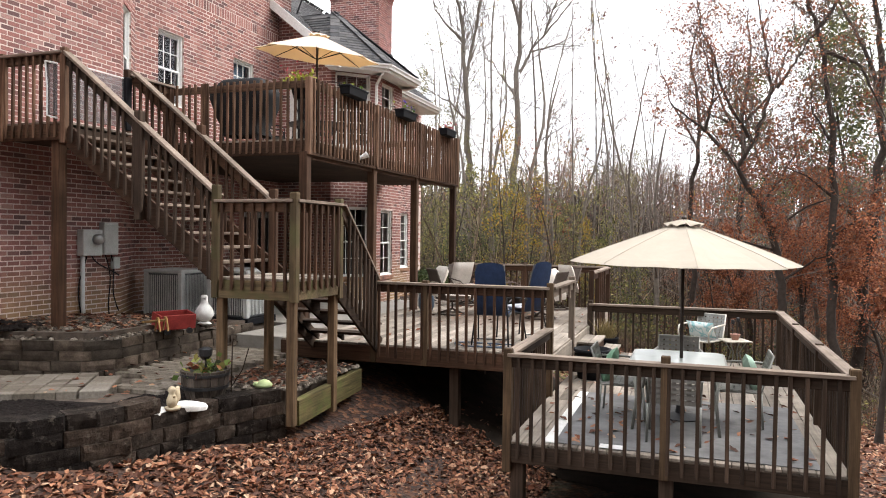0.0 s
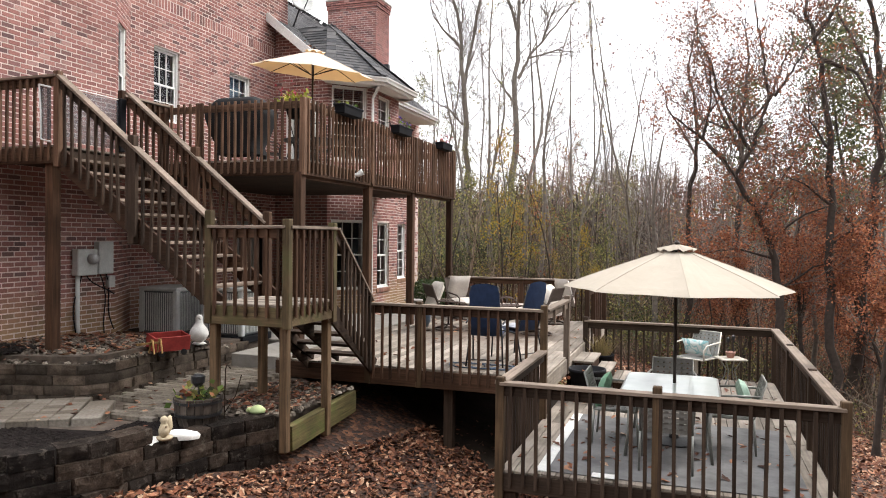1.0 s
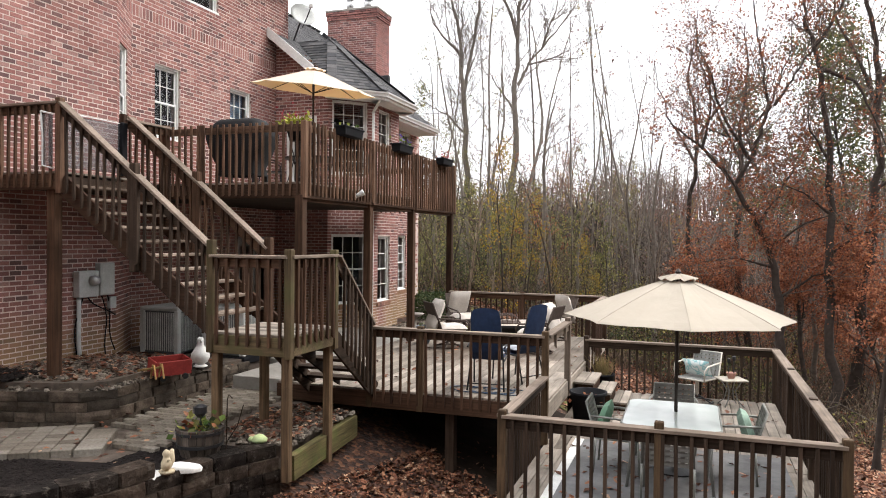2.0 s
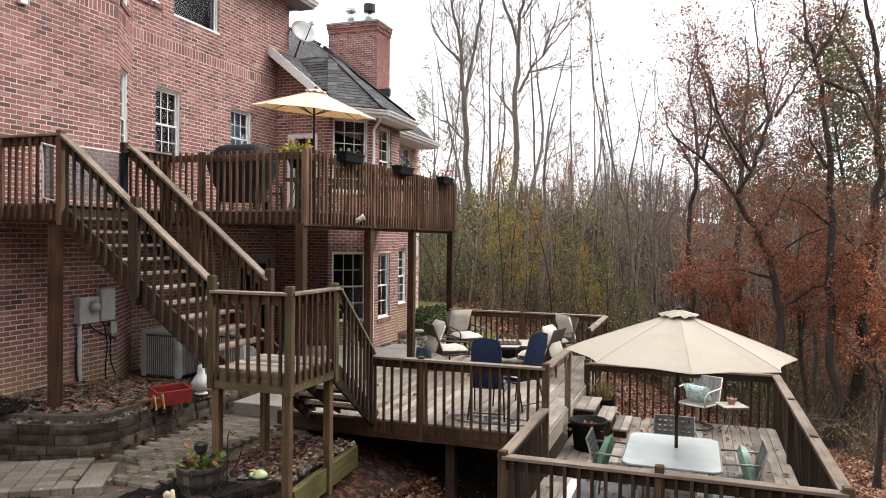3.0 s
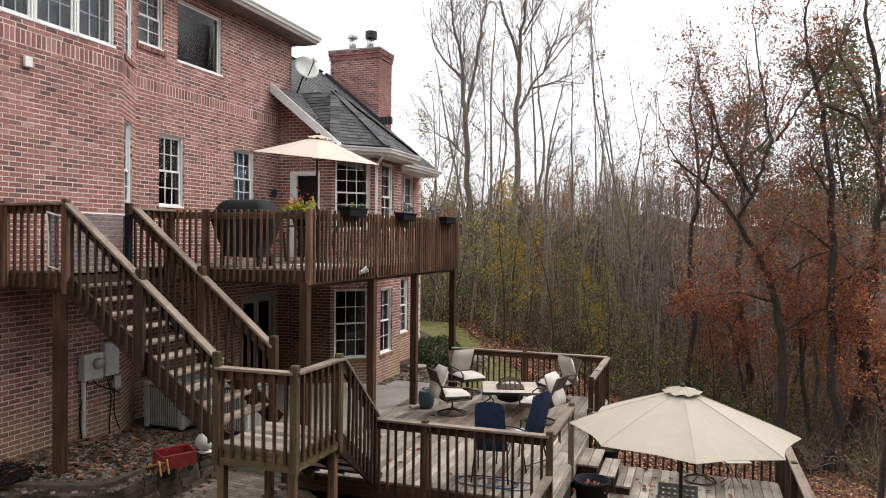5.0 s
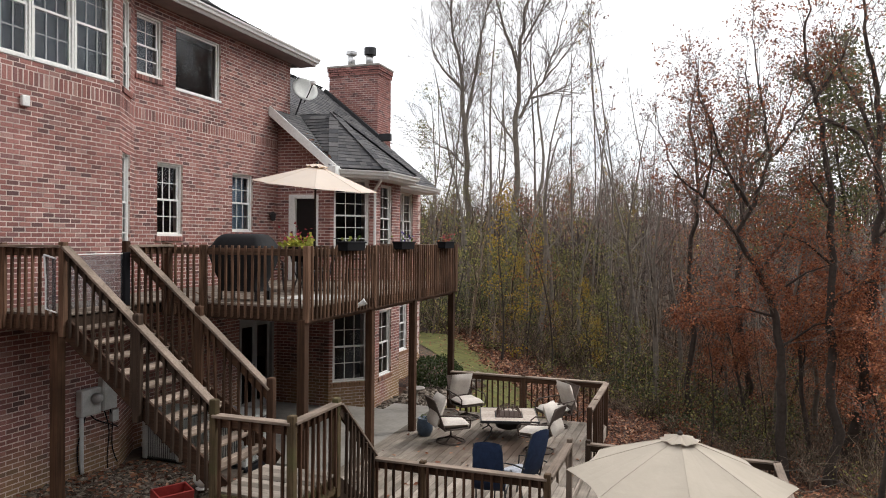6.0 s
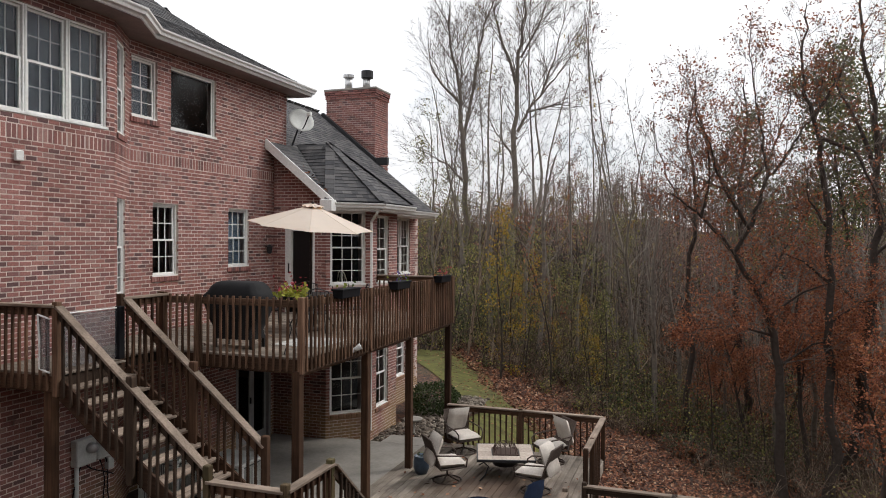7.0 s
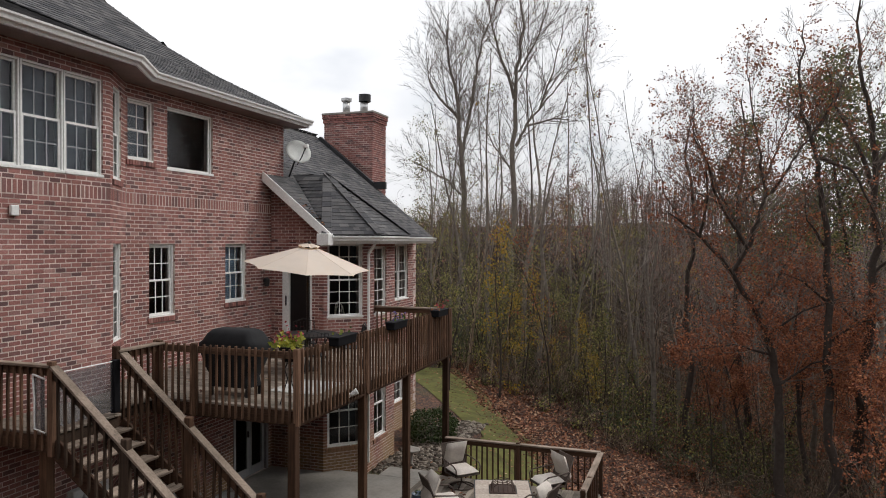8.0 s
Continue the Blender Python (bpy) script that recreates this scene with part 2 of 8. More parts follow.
# ---- mesh building ----
class MB:
    """Collects vertices and faces for one mesh."""

    def __init__(self):
        self.v, self.f = [], []

    def add(self, verts, faces):
        n = len(self.v)
        self.v.extend(verts)
        self.f.extend(tuple(i + n for i in f) for f in faces)
        return self

    def box(self, x0, x1, y0, y1, z0, z1, m=None):
        vs = [Vector((x, y, z)) for x in (x0, x1) for y in (y0, y1) for z in (z0, z1)]
        if m is not None:
            vs = [m @ q for q in vs]
        return self.add(vs, [(0, 1, 3, 2), (4, 6, 7, 5), (0, 4, 5, 1), (2, 3, 7, 6), (0, 2, 6, 4), (1, 5, 7, 3)])

    def cbox(self, x0, x1, y0, y1, z0, z1, c=0.005, m=None):
        """A box with all edges chamfered."""
        lo, hi = (x0, y0, z0), (x1, y1, z1)
        vs, ids = [], {}
        for sx in (0, 1):
            for sy in (0, 1):
                for sz in (0, 1):
                    s = (sx, sy, sz)
                    for k in range(3):
                        p = [0, 0, 0]
                        for a in range(3):
                            e = (hi if s[a] else lo)[a]
                            p[a] = e if a == k else e + (-c if s[a] else c)
                        ids[(s, k)] = len(vs)
                        vs.append(Vector(p))
        fs = []
        for k in range(3):
            a, b = (k + 1) % 3, (k + 2) % 3
            for side in (0, 1):
                loop = []
                for (u, w) in ((0, 0), (1, 0), (1, 1), (0, 1)):
                    s = [0, 0, 0]
                    s[k], s[a], s[b] = side, u, w
                    loop.append(ids[(tuple(s), k)])
                fs.append(tuple(loop if side else loop[::-1]))
        for k in range(3):
            a, b = (k + 1) % 3, (k + 2) % 3
            for u in (0, 1):
                for w in (0, 1):
                    s0, s1 = [0, 0, 0], [0, 0, 0]
                    s0[a] = s1[a] = u
                    s0[b] = s1[b] = w
                    s1[k] = 1
                    s0, s1 = tuple(s0), tuple(s1)
                    q = (ids[(s0, a)], ids[(s1, a)], ids[(s1, b)], ids[(s0, b)])
                    fs.append(q if u == w else q[::-1])
        for s in [(i, j, k) for i in (0, 1) for j in (0, 1) for k in (0, 1)]:
            t = (ids[(s, 0)], ids[(s, 1)], ids[(s, 2)])
            fs.append(t if sum(s) % 2 else t[::-1])
        if m is not None:
            vs = [m @ q for q in vs]
        return self.add(vs, fs)

    def beam(self, p, q, w, h, up=(0, 0, 1), c=0.004):
        """A chamfered bar from p to q, w wide and h high."""
        p, q = Vector(p), Vector(q)
        d = q - p
        z = d.normalized()
        x = Vector(up).cross(z)
        if x.length < 1e-4:
            x = Vector((1, 0, 0)).cross(z)
        x.normalize()
        y = z.cross(x)
        m = Matrix((x, y, z)).transposed().to_4x4()
        m.translation = p
        return self.cbox(-w / 2, w / 2, -h / 2, h / 2, 0, d.length, c, m)

    def tube(self, pts, radii, n=8, caps=True):
        pts = [Vector(q) for q in pts]
        if isinstance(radii, (int, float)):
            radii = [radii] * len(pts)
        base = len(self.v)
        x = None
        for i, q in enumerate(pts):
            d = (pts[min(i + 1, len(pts) - 1)] - pts[max(i - 1, 0)]).normalized()
            if x is None:
                x = d.orthogonal().normalized()
            x = (x - d * x.dot(d))
            x = x.normalized() if x.length > 1e-5 else d.orthogonal().normalized()
            y = d.cross(x)
            for k in range(n):
                a = 2 * math.pi * k / n
                self.v.append(q + (x * math.cos(a) + y * math.sin(a)) * radii[i])
        for i in range(len(pts) - 1):
            for k in range(n):
                a, b = base + i * n + k, base + i * n + (k + 1) % n
                self.f.append((a, b, b + n, a + n))
        if caps:
            self.f.append(tuple(base + k for k in range(n))[::-1])
            self.f.append(tuple(base + (len(pts) - 1) * n + k for k in range(n)))
        return self

    def lathe(self, prof, n=20, m=None):
        """Turns a profile of (radius, height) round the z axis."""
        base = len(self.v)
        for r, z in prof:
            for k in range(n):
                a = 2 * math.pi * k / n
                q = Vector((r * math.cos(a), r * math.sin(a), z))
                self.v.append(m @ q if m is not None else q)
        for i in range(len(prof) - 1):
            for k in range(n):
                a, b = base + i * n + k, base + i * n + (k + 1) % n
                self.f.append((a, b, b + n, a + n))
        self.f.append(tuple(base + k for k in range(n))[::-1])
        self.f.append(tuple(base + (len(prof) - 1) * n + k for k in range(n)))
        return self

    def data(self, name, material, smooth=False):
        me = bpy.data.meshes.new(name)
        me.from_pydata([tuple(q) for q in self.v], [], self.f)
        if material:
            me.materials.append(material)
        if smooth:
            me.polygons.foreach_set("use_smooth", [True] * len(me.polygons))
        me.update()
        return me


def thing(name, label, category, group="", kind="", at=None):
    ob = new(name)
    if at is not None:
        ob.matrix_world = at
    return tagged(ob, label, category, group, kind)


def part(name, mb, material, parent, label="", smooth=False):
    """One mesh object under a thing or a part, built in the parent's own space."""
    ob = new(name, mb if isinstance(mb, bpy.types.Mesh) else mb.data(name, material, smooth))
    ob.parent = parent
    if label:
        ob["label"] = label
    return ob


def solo(name, mb, material, label, category, kind="", smooth=False, group=""):
    return tagged(new(name, mb.data(name, material, smooth)), label, category, group, kind)


def shared(name, me, parent, m):
    ob = new(name, me)
    ob.parent = parent
    ob.matrix_basis = m
    return ob


T = Matrix.Translation


# ---- ground ----
def smooth(a, b, x):
    t = min(1.0, max(0.0, (x - a) / (b - a)))
    return t * t * (3 - 2 * t)


def ground_z(x, y):
    """Height of the leaf-covered ground: level by the house, falling towards the woods, with a hill beyond."""
    near = max(-0.72, min(0.25, -0.2 - 0.33 * (x + 4.3)))
    side = 0.42 * (1 - smooth(-6.2, -1.0, x)) - 0.95 * smooth(-6.2, -1.0, x)
    k = smooth(7.6, 10.5, y)
    z = near * (1 - k) + side * k
    z -= 0.5 * smooth(1.5, 9.0, x) * (1 - smooth(14, 26, y))
    z -= 0.3 * (1 - smooth(-1, 5.0, y))
    # the slope down into the hollow behind the decks
    hollow = 0.2 - 4.9 * smooth(-11, 5, x)
    g = smooth(9 + 8 * (1 - smooth(-6, -2, x)), 32, y)
    z = z * (1 - g) + hollow * g
    d = max(0.0, y + 0.55 * x - 30)
    z -= 1.2 * smooth(0, 25, d)
    z += 3.0 * smooth(30, 115, d) + 1.0 * noise.noise(Vector((x * 0.03, y * 0.03, 0))) * smooth(10, 40, d)
    z += 13.0 * smooth(105, 215, d)
    # unseen rises to the right and behind, added to cut low sky light
    z += 12.0 * smooth(24, 80, x - 0.35 * y) + 8.0 * smooth(20, 70, -y)
    z += 0.05 * noise.noise(Vector((x * 0.6, y * 0.6, 3)))
    return z


M_LITTER, nt_, b_ = mat_new("leaf_litter")
v_ = mapped(nt_, (1, 1, 1))
vor = nt_.nodes.new("ShaderNodeTexVoronoi")
vor.inputs["Scale"].default_value = 17.0
nt_.links.new(v_, vor.inputs["Vector"])
sep = nt_.nodes.new("ShaderNodeSeparateColor")
nt_.links.new(vor.outputs["Color"], sep.inputs[0])
c_ = ramp_node(nt_, sep.outputs[0], [(0.0, (0.018, 0.01, 0.007)), (0.5, (0.045, 0.021, 0.013)), (0.8, (0.1, 0.041, 0.021)), (1.0, (0.18, 0.085, 0.045))])
c_ = mul_col(nt_, c_, ramp_node(nt_, noise_node(nt_, v_, 0.9, 6, 0.7), [(0.32, (0.5, 0.5, 0.52)), (0.66, (1.25, 1.22, 1.15))]))
n_ = noise_node(nt_, v_, 0.22, 5)
lawn_f = ramp_node(nt_, n_, [(0.55, (0, 0, 0)), (0.68, (0.55, 0.55, 0.55))])
c_ = mul_col(nt_, c_, (0.07, 0.085, 0.03), lawn_f, "MIX")
nt_.links.new(c_, b_.inputs["Base Color"])
b_.inputs["Roughness"].default_value = 0.95
bump(nt_, b_, vor.outputs["Distance"], 0.8, 0.03)

mb = MB()
gx = [-260, -180, -120, -80, -55, -40, -30, -24] + [-20 + 0.8 * i for i in range(51)] + [22, 26, 32, 40, 55, 80, 120, 180, 260]
gy = [-120, -60, -30, -15, -8] + [-4 + 0.7 * i for i in range(60)] + [39, 42, 46, 50, 55, 61, 68, 76, 86, 98, 112, 130, 160, 220, 400]
for y_ in gy:
    for x_ in gx:
        mb.v.append(Vector((x_, y_, ground_z(x_, y_))))
nx = len(gx)
for j in range(len(gy) - 1):
    for i in range(nx - 1):
        a = j * nx + i
        mb.f.append((a, a + 1, a + nx + 1, a + nx))
solo("ground", mb, M_LITTER, "sloping ground under brown fallen leaves", "ground", "structure", True)

# mown strip of lawn beside the house
M_LAWN = plain("autumn_grass", (0.09, 0.088, 0.022), 0.95, 0, 0.4, 2.0, 0.8)


# ---- brick walls ----
COURSE, BRICK_L, JOINT = 0.0755, 0.19, 0.0165
brick_budget = []


class Wall:
    """A plane wall: u runs along it from the origin, n points out of it."""

    def __init__(self, origin, udir):
        self.o = Vector((*origin, 0))
        self.u = Vector((*udir, 0)).normalized()
        self.n = self.u.cross(Vector((0, 0, 1)))
        self.m = Matrix((self.u, self.n, Vector((0, 0, 1)))).transposed().to_4x4()
        self.m.translation = self.o

    def wall(self, name, length, z0, z1, openings, thick=0.24, soldiers=(), label="red brick house wall with grey mortar joints", apart=(), under=None):
        """Backing with real openings, bricks laid in front of it. apart: (u0, u1, z0, z1) stretch whose bricks are objects."""
        mb = MB()
        us = sorted({0.0, length, *[o[k] for o in openings for k in (0, 1)]})
        zs = sorted({z0, z1, *[o[k] for o in openings for k in (2, 3)]})
        us, zs = [u for u in us if 0 <= u <= length], [z for z in zs if z0 <= z <= z1]
        for i in range(len(us) - 1):
            run = None
            for j in range(len(zs) - 1):
                cu, cz = (us[i] + us[i + 1]) / 2, (zs[j] + zs[j + 1]) / 2
                solid = not any(o[0] < cu < o[1] and o[2] < cz < o[3] for o in openings)
                if solid:
                    run = [zs[j] if run is None else run[0], zs[j + 1]]
                if run and (not solid or j == len(zs) - 2):
                    mb.box(us[i], us[i + 1], -thick, -0.0035, run[0], run[1], self.m)
                    run = None
        ob = solo(name, mb, M_MORTAR, label, "wall", "structure")
        bricks = MB()
        k = 0
        z = z0
        while z < z1 - 0.02:
            sold = [s for s in soldiers if abs(s - z) < COURSE * 0.5]
            h = 0.22 if sold else COURSE
            proud = 0.001 if sold else 0.0
            joint = 0.024 if sold else JOINT
            cuts = sorted((o[0], o[1]) for o in openings if o[2] < z + h * 0.6 and o[3] > z + h * 0.4)
            spans, u = [], 0.0
            for a, b in cuts:
                if a > u:
                    spans.append((u, a))
                u = max(u, b)
            if u < length:
                spans.append((u, length))
            pitch = 0.09 if sold else BRICK_L + JOINT
            off = (k % 2) * pitch / 2
            for a, b in spans:
                q = math.floor((a - off) / pitch) * pitch + off
                while q < b:
                    c0, c1 = max(q, a), min(q + pitch - joint, b)
                    if b - c1 < 0.06:
                        c1 = b
                    if c1 - c0 > 0.02 and c0 < b - 0.021 and (under is None or z + h < under((c0 + c1) / 2)):
                        d = proud + random.uniform(-0.0025, 0.0025)
                        j1, j2, j3 = (random.uniform(-0.0028, 0.0028) for _ in range(3))
                        box = (c0 + j1, c1 + j2, -0.03, d, z + j3, min(z + h - JOINT + j1 * 0.8, z1))
                        if any(s[0] <= c0 and c1 <= s[1] and s[2] <= z and z + h <= s[3] for s in apart) and abs(c1 - c0 - BRICK_L) < 0.004 and not sold and sum(1 for q_ in brick_budget if q_[0] is ob) < 300:
                            brick_budget.append((ob, self.m @ T(((c0 + c1) / 2 + j1, 0, z + h / 2 + j3)) @ pose(0, 0, 0, 0, random.gauss(0, 0.5), 0)))
                        else:
                            x0, x1, y0, y1, a0, a1 = box
                            vs = [Vector((x, y, w)) for x in (x0, x1) for y in (y0, y1) for w in (a0, a1)]
                            bricks.add([self.m @ p for p in vs], [(0, 1, 3, 2), (4, 6, 7, 5), (2, 3, 7, 6), (0, 2, 6, 4), (1, 5, 7, 3)])
                    q += pitch
            z += h
            k += 1
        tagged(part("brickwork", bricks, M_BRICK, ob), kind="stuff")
        return ob


def window_unit(name, w, u0, u1, z0, z1, cols=2, rows=3, label="white double-hung window with divided panes", inset=0.07, single=False, blind=0.0, sill=True, sheer=False, grid=None):
    """A window in wall w: frame, two sashes with glazing bars, panes, sill. single: one fixed light."""
    top = thing(name, label, "window", kind="structure")
    top.matrix_world = w.m
    F = 0.036
    mb = MB()
    for a in ((u0, u0 + F, z0, z1), (u1 - F, u1, z0, z1), (u0 + F, u1 - F, z1 - F, z1), (u0 + F, u1 - F, z0, z0 + F)):
        mb.cbox(a[0], a[1], -inset - 0.06, -inset + 0.02, a[2], a[3], 0.004)
    part("window_frame", mb, M_WHITE, top)
    zm = (z0 + z1) / 2
    parts = [(z0 + F, z1 - F, -inset - 0.02)] if single else [(z0 + F, zm + 0.02, -inset - 0.015), (zm - 0.02, z1 - F, -inset - 0.04)]
    for a, b, d in parts:
        mb = MB()
        S = 0.04
        for q in ((u0 + F, u0 + F + S, a, b), (u1 - F - S, u1 - F, a, b), (u0 + F + S, u1 - F - S, b - S, b), (u0 + F + S, u1 - F - S, a, a + S)):
            mb.cbox(q[0], q[1], d - 0.02, d + 0.012, q[2], q[3], 0.003)
        sash = part("sash", mb, M_WHITE, top)
        if not single:
            mb = MB()
            for i in range(1, cols):
                u = u0 + F + S + (u1 - u0 - 2 * F - 2 * S) * i / cols
                mb.box(u - 0.009, u + 0.009, d - 0.008, d + 0.004, a + S, b - S)
            for i in range(1, rows):
                z = a + S + (b - a - 2 * S) * i / rows
                mb.box(u0 + F + S, u1 - F - S, d - 0.007, d + 0.003, z - 0.009, z + 0.009)
            part("glazing_bars", mb, grid or M_WHITE, sash)
        g = MB()
        g.add([Vector((u0 + F + S, d - 0.012, a + S)), Vector((u1 - F - S, d - 0.012, a + S)), Vector((u1 - F - S, d - 0.012, b - S)), Vector((u0 + F + S, d - 0.012, b - S))], [(3, 2, 1, 0)])
        pane = part("pane", g, M_GLASS, sash)
        pane.visible_shadow = False
    if sheer:
        mb = MB()
        mb.cbox(u0, u1, -inset - 0.2, -inset - 0.19, z0, z1, 0.003)
        part("curtain", mb, M_SHEER, top, "grey-blue curtain")
    if blind:
        mb = MB()
        n = int((z1 - z0) * blind / 0.05)
        for i in range(n):
            z = z1 - F - 0.05 * (i + 1)
            mb.box(u0 + F, u1 - F, -inset - 0.16, -inset - 0.155, z, z + 0.046)
        part("blind", mb, M_BLIND, top)
    if sill:
        mb = MB()
        n = max(2, int(round((u1 - u0 + 0.1) / 0.07)))
        for i in range(n):
            a = u0 - 0.05 + (u1 - u0 + 0.1) * i / n
            mb.cbox(a + 0.004, a + (u1 - u0 + 0.1) / n - 0.004, -inset, 0.03, z0 - 0.1, z0 - 0.004, 0.004)
        part("brick_sill", mb, M_BRICK, top)
    mb = MB()
    mb.cbox(u0 - 0.02, u1 + 0.02, -inset - 0.02, 0.012 if not sill else -0.01, z0 - 0.012, z0 + 0.035, 0.004)
    part("window_sill", mb, M_WHITE, top)
    return top


# the house: main facade, the canted bay, and the breakfast room wing
FX, BX = -9.75, -9.15
fac = Wall((FX, 10.6), (0, 1))                    # u = y - 10.6, seen from u = 0.38 on
wm_ = [(0.43, 1.13, 7.86, 9.03), (1.52, 2.99, 7.76, 9.06), (1.0, 1.75, 4.79, 6.25), (3.44, 4.26, 4.90, 6.25)]
base_ = [(3.75, 5.2, 0.62, 2.85)]
fac.wall("wall_main", 5.9, 0.3, 9.5, wm_ + base_, soldiers=(7.04,), apart=((0.3, 3.2, 3.9, 6.2),))
window_unit("window_1", fac, *wm_[0], cols=2, rows=2, sheer=True)
window_unit("window_2", fac, *wm_[1], single=True, label="large fixed picture window reflecting bare trees", sill=False)
window_unit("window_3", fac, *wm_[2], cols=3, rows=2)
window_unit("window_4", fac, *wm_[3], cols=3, rows=2, blind=0.97, label="white double-hung window with closed blue-grey blind")
bay = Wall((BX, 4.0), (0, 1))                      # u = y - 4.0
wb_ = [(2.72, 3.47, 7.40, 9.05), (3.48, 4.24, 7.40, 9.05), (4.25, 5.03, 7.40, 9.05), (5.04, 5.82, 7.40, 9.05)]
bay.wall("wall_bay", 5.98, 0.3, 9.5, [(wb_[0][0], wb_[3][1], 7.40, 9.05)], soldiers=(7.04,), apart=((2.0, 5.9, 4.5, 6.0),))
for k, q in enumerate(wb_):
    window_unit("window_%d" % (5 + k), bay, *q, cols=3, rows=2, sill=False, inset=0.05, sheer=True, grid=M_MUNTIN, label="one unit of the white-framed window row upstairs")
cant = Wall((BX, 9.98), (FX - BX, 1.0))
wc_ = [(0.2, 0.82, 7.4, 9.05), (0.2, 0.82, 4.5, 6.28)]
cant.wall("wall_cant", 1.166, 0.3, 9.5, wc_, soldiers=(7.04,))
window_unit("window_9", cant, *wc_[0], cols=2, rows=3, inset=0.05)
window_unit("window_10", cant, *wc_[1], cols=2, rows=3, inset=0.05)
# wing: door wall, splayed window wall, side wall, set-back wall
WA = Wall((FX, 15.95), (1, 0))
WA.wall("wall_door", 1.48, 0.3, 6.35, [(0.32, 1.16, 3.72, 5.85)])
WG = Wall((FX, 15.93), (1, 0))
gable_top = lambda u: 7.86 - 0.81 * u
mb = MB()
mb.add([WG.m @ Vector(q) for q in [(0, -0.004, 6.3), (1.9, -0.004, 6.3), (0, -0.004, 7.84), (0, -0.2, 6.3), (1.9, -0.2, 6.3), (0, -0.2, 7.84)]], [(0, 1, 2), (5, 4, 3), (1, 4, 5, 2)])
gb = solo("wall_gable", mb, M_MORTAR, "red brick gable under the rake board", "wall", "structure")
gbr = MB()
z, k = 6.3, 0
while z < 7.75:
    q = -(k % 2) * 0.107
    while q < 1.8:
        c0, c1 = max(q, 0), q + BRICK_L
        if c1 > c0 + 0.02 and z + COURSE < gable_top(c1):
            gbr.box(c0, c1, -0.03, random.uniform(-0.002, 0.002), z, z + COURSE - JOINT, WG.m)
        q += BRICK_L + JOINT
    z += COURSE
    k += 1
tagged(part("brickwork", gbr, M_BRICK, gb), kind="stuff")
WB = Wall((-8.27, 15.95), (1, 1))
WB.wall("wall_splay", 1.16, 0.3, 6.5, [(0.1, 1.02, 4.42, 6.28), (0.1, 1.02, 1.18, 2.95)])
window_unit("window_11", WB, 0.1, 1.02, 4.42, 6.28, cols=3, rows=3, sill=False)
window_unit("window_12", WB, 0.1, 1.02, 1.18, 2.95, cols=3, rows=2)
WC = Wall((-7.45, 16.77), (0, 1))
WC.wall("wall_side", 1.72, 0.3, 6.5, [(0.38, 1.16, 4.42, 6.2), (0.38, 1.16, 1.18, 2.9)])
window_unit("window_13", WC, 0.38, 1.16, 4.42, 6.2, cols=2, rows=3, sill=False)
window_unit("window_14", WC, 0.38, 1.16, 1.18, 2.9, cols=2, rows=2)
WE = Wall((-7.5, 18.475), (-1, 0.35))
WE.wall("wall_return", 1.2, 0.3, 6.5, [])
WD = Wall((-8.55, 18.9), (0, 1))
WD.wall("wall_back", 4.0, 0.3, 6.5, [(1.95, 3.3, 4.45, 6.25), (1.8, 2.9, 1.2, 2.95)])
window_unit("window_15", WD, 1.95, 2.62, 4.45, 6.25, cols=2, rows=3, sill=False)
window_unit("window_16", WD, 2.64, 3.3, 4.45, 6.25, cols=2, rows=3, sill=False)
window_unit("window_17", WD, 1.8, 2.9, 1.2, 2.95, cols=3, rows=3)
Wall((FX - 0.032, 16.49), (-1, 0)).wall("wall_end", 6.3, 6.0, 9.5, [])
Wall((-8.55, 22.9), (-1, 0)).wall("wall_far_end", 7.4, 0.3, 6.5, [])
# plain closing walls inside; near-black partition and floors stand in for unlit rooms
mb = MB()
mb.box(-16, -15.8, 4.0, 23.0, 0.2, 9.5)
mb.box(-16, BX - 0.3, 3.8, 4.0, 0.2, 9.5)
solo("wall_rear", mb, M_MORTAR, "plain rear wall of the house", "wall", "structure")
# added partition keeps the view through the panes dark
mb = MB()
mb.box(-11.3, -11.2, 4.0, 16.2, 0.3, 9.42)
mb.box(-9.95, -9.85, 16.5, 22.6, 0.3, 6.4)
solo("wall_inner", mb, M_UNLIT, "black inner partition standing in for unlit rooms behind the windows", "wall", "structure")
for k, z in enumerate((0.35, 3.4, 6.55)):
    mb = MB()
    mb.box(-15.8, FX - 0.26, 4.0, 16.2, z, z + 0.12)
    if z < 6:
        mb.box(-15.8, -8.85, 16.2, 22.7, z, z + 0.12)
    solo("floor_%d" % (k + 1), mb, M_UNLIT, "floor inside the house, blackened for the unlit rooms", "floor", "structure")
mb = MB()
mb.box(-15.8, FX - 0.3, 4.0, 16.2, 9.42, 9.5)
solo("ceiling", mb, M_WHITE, "plain upstairs ceiling", "ceiling", "structure")


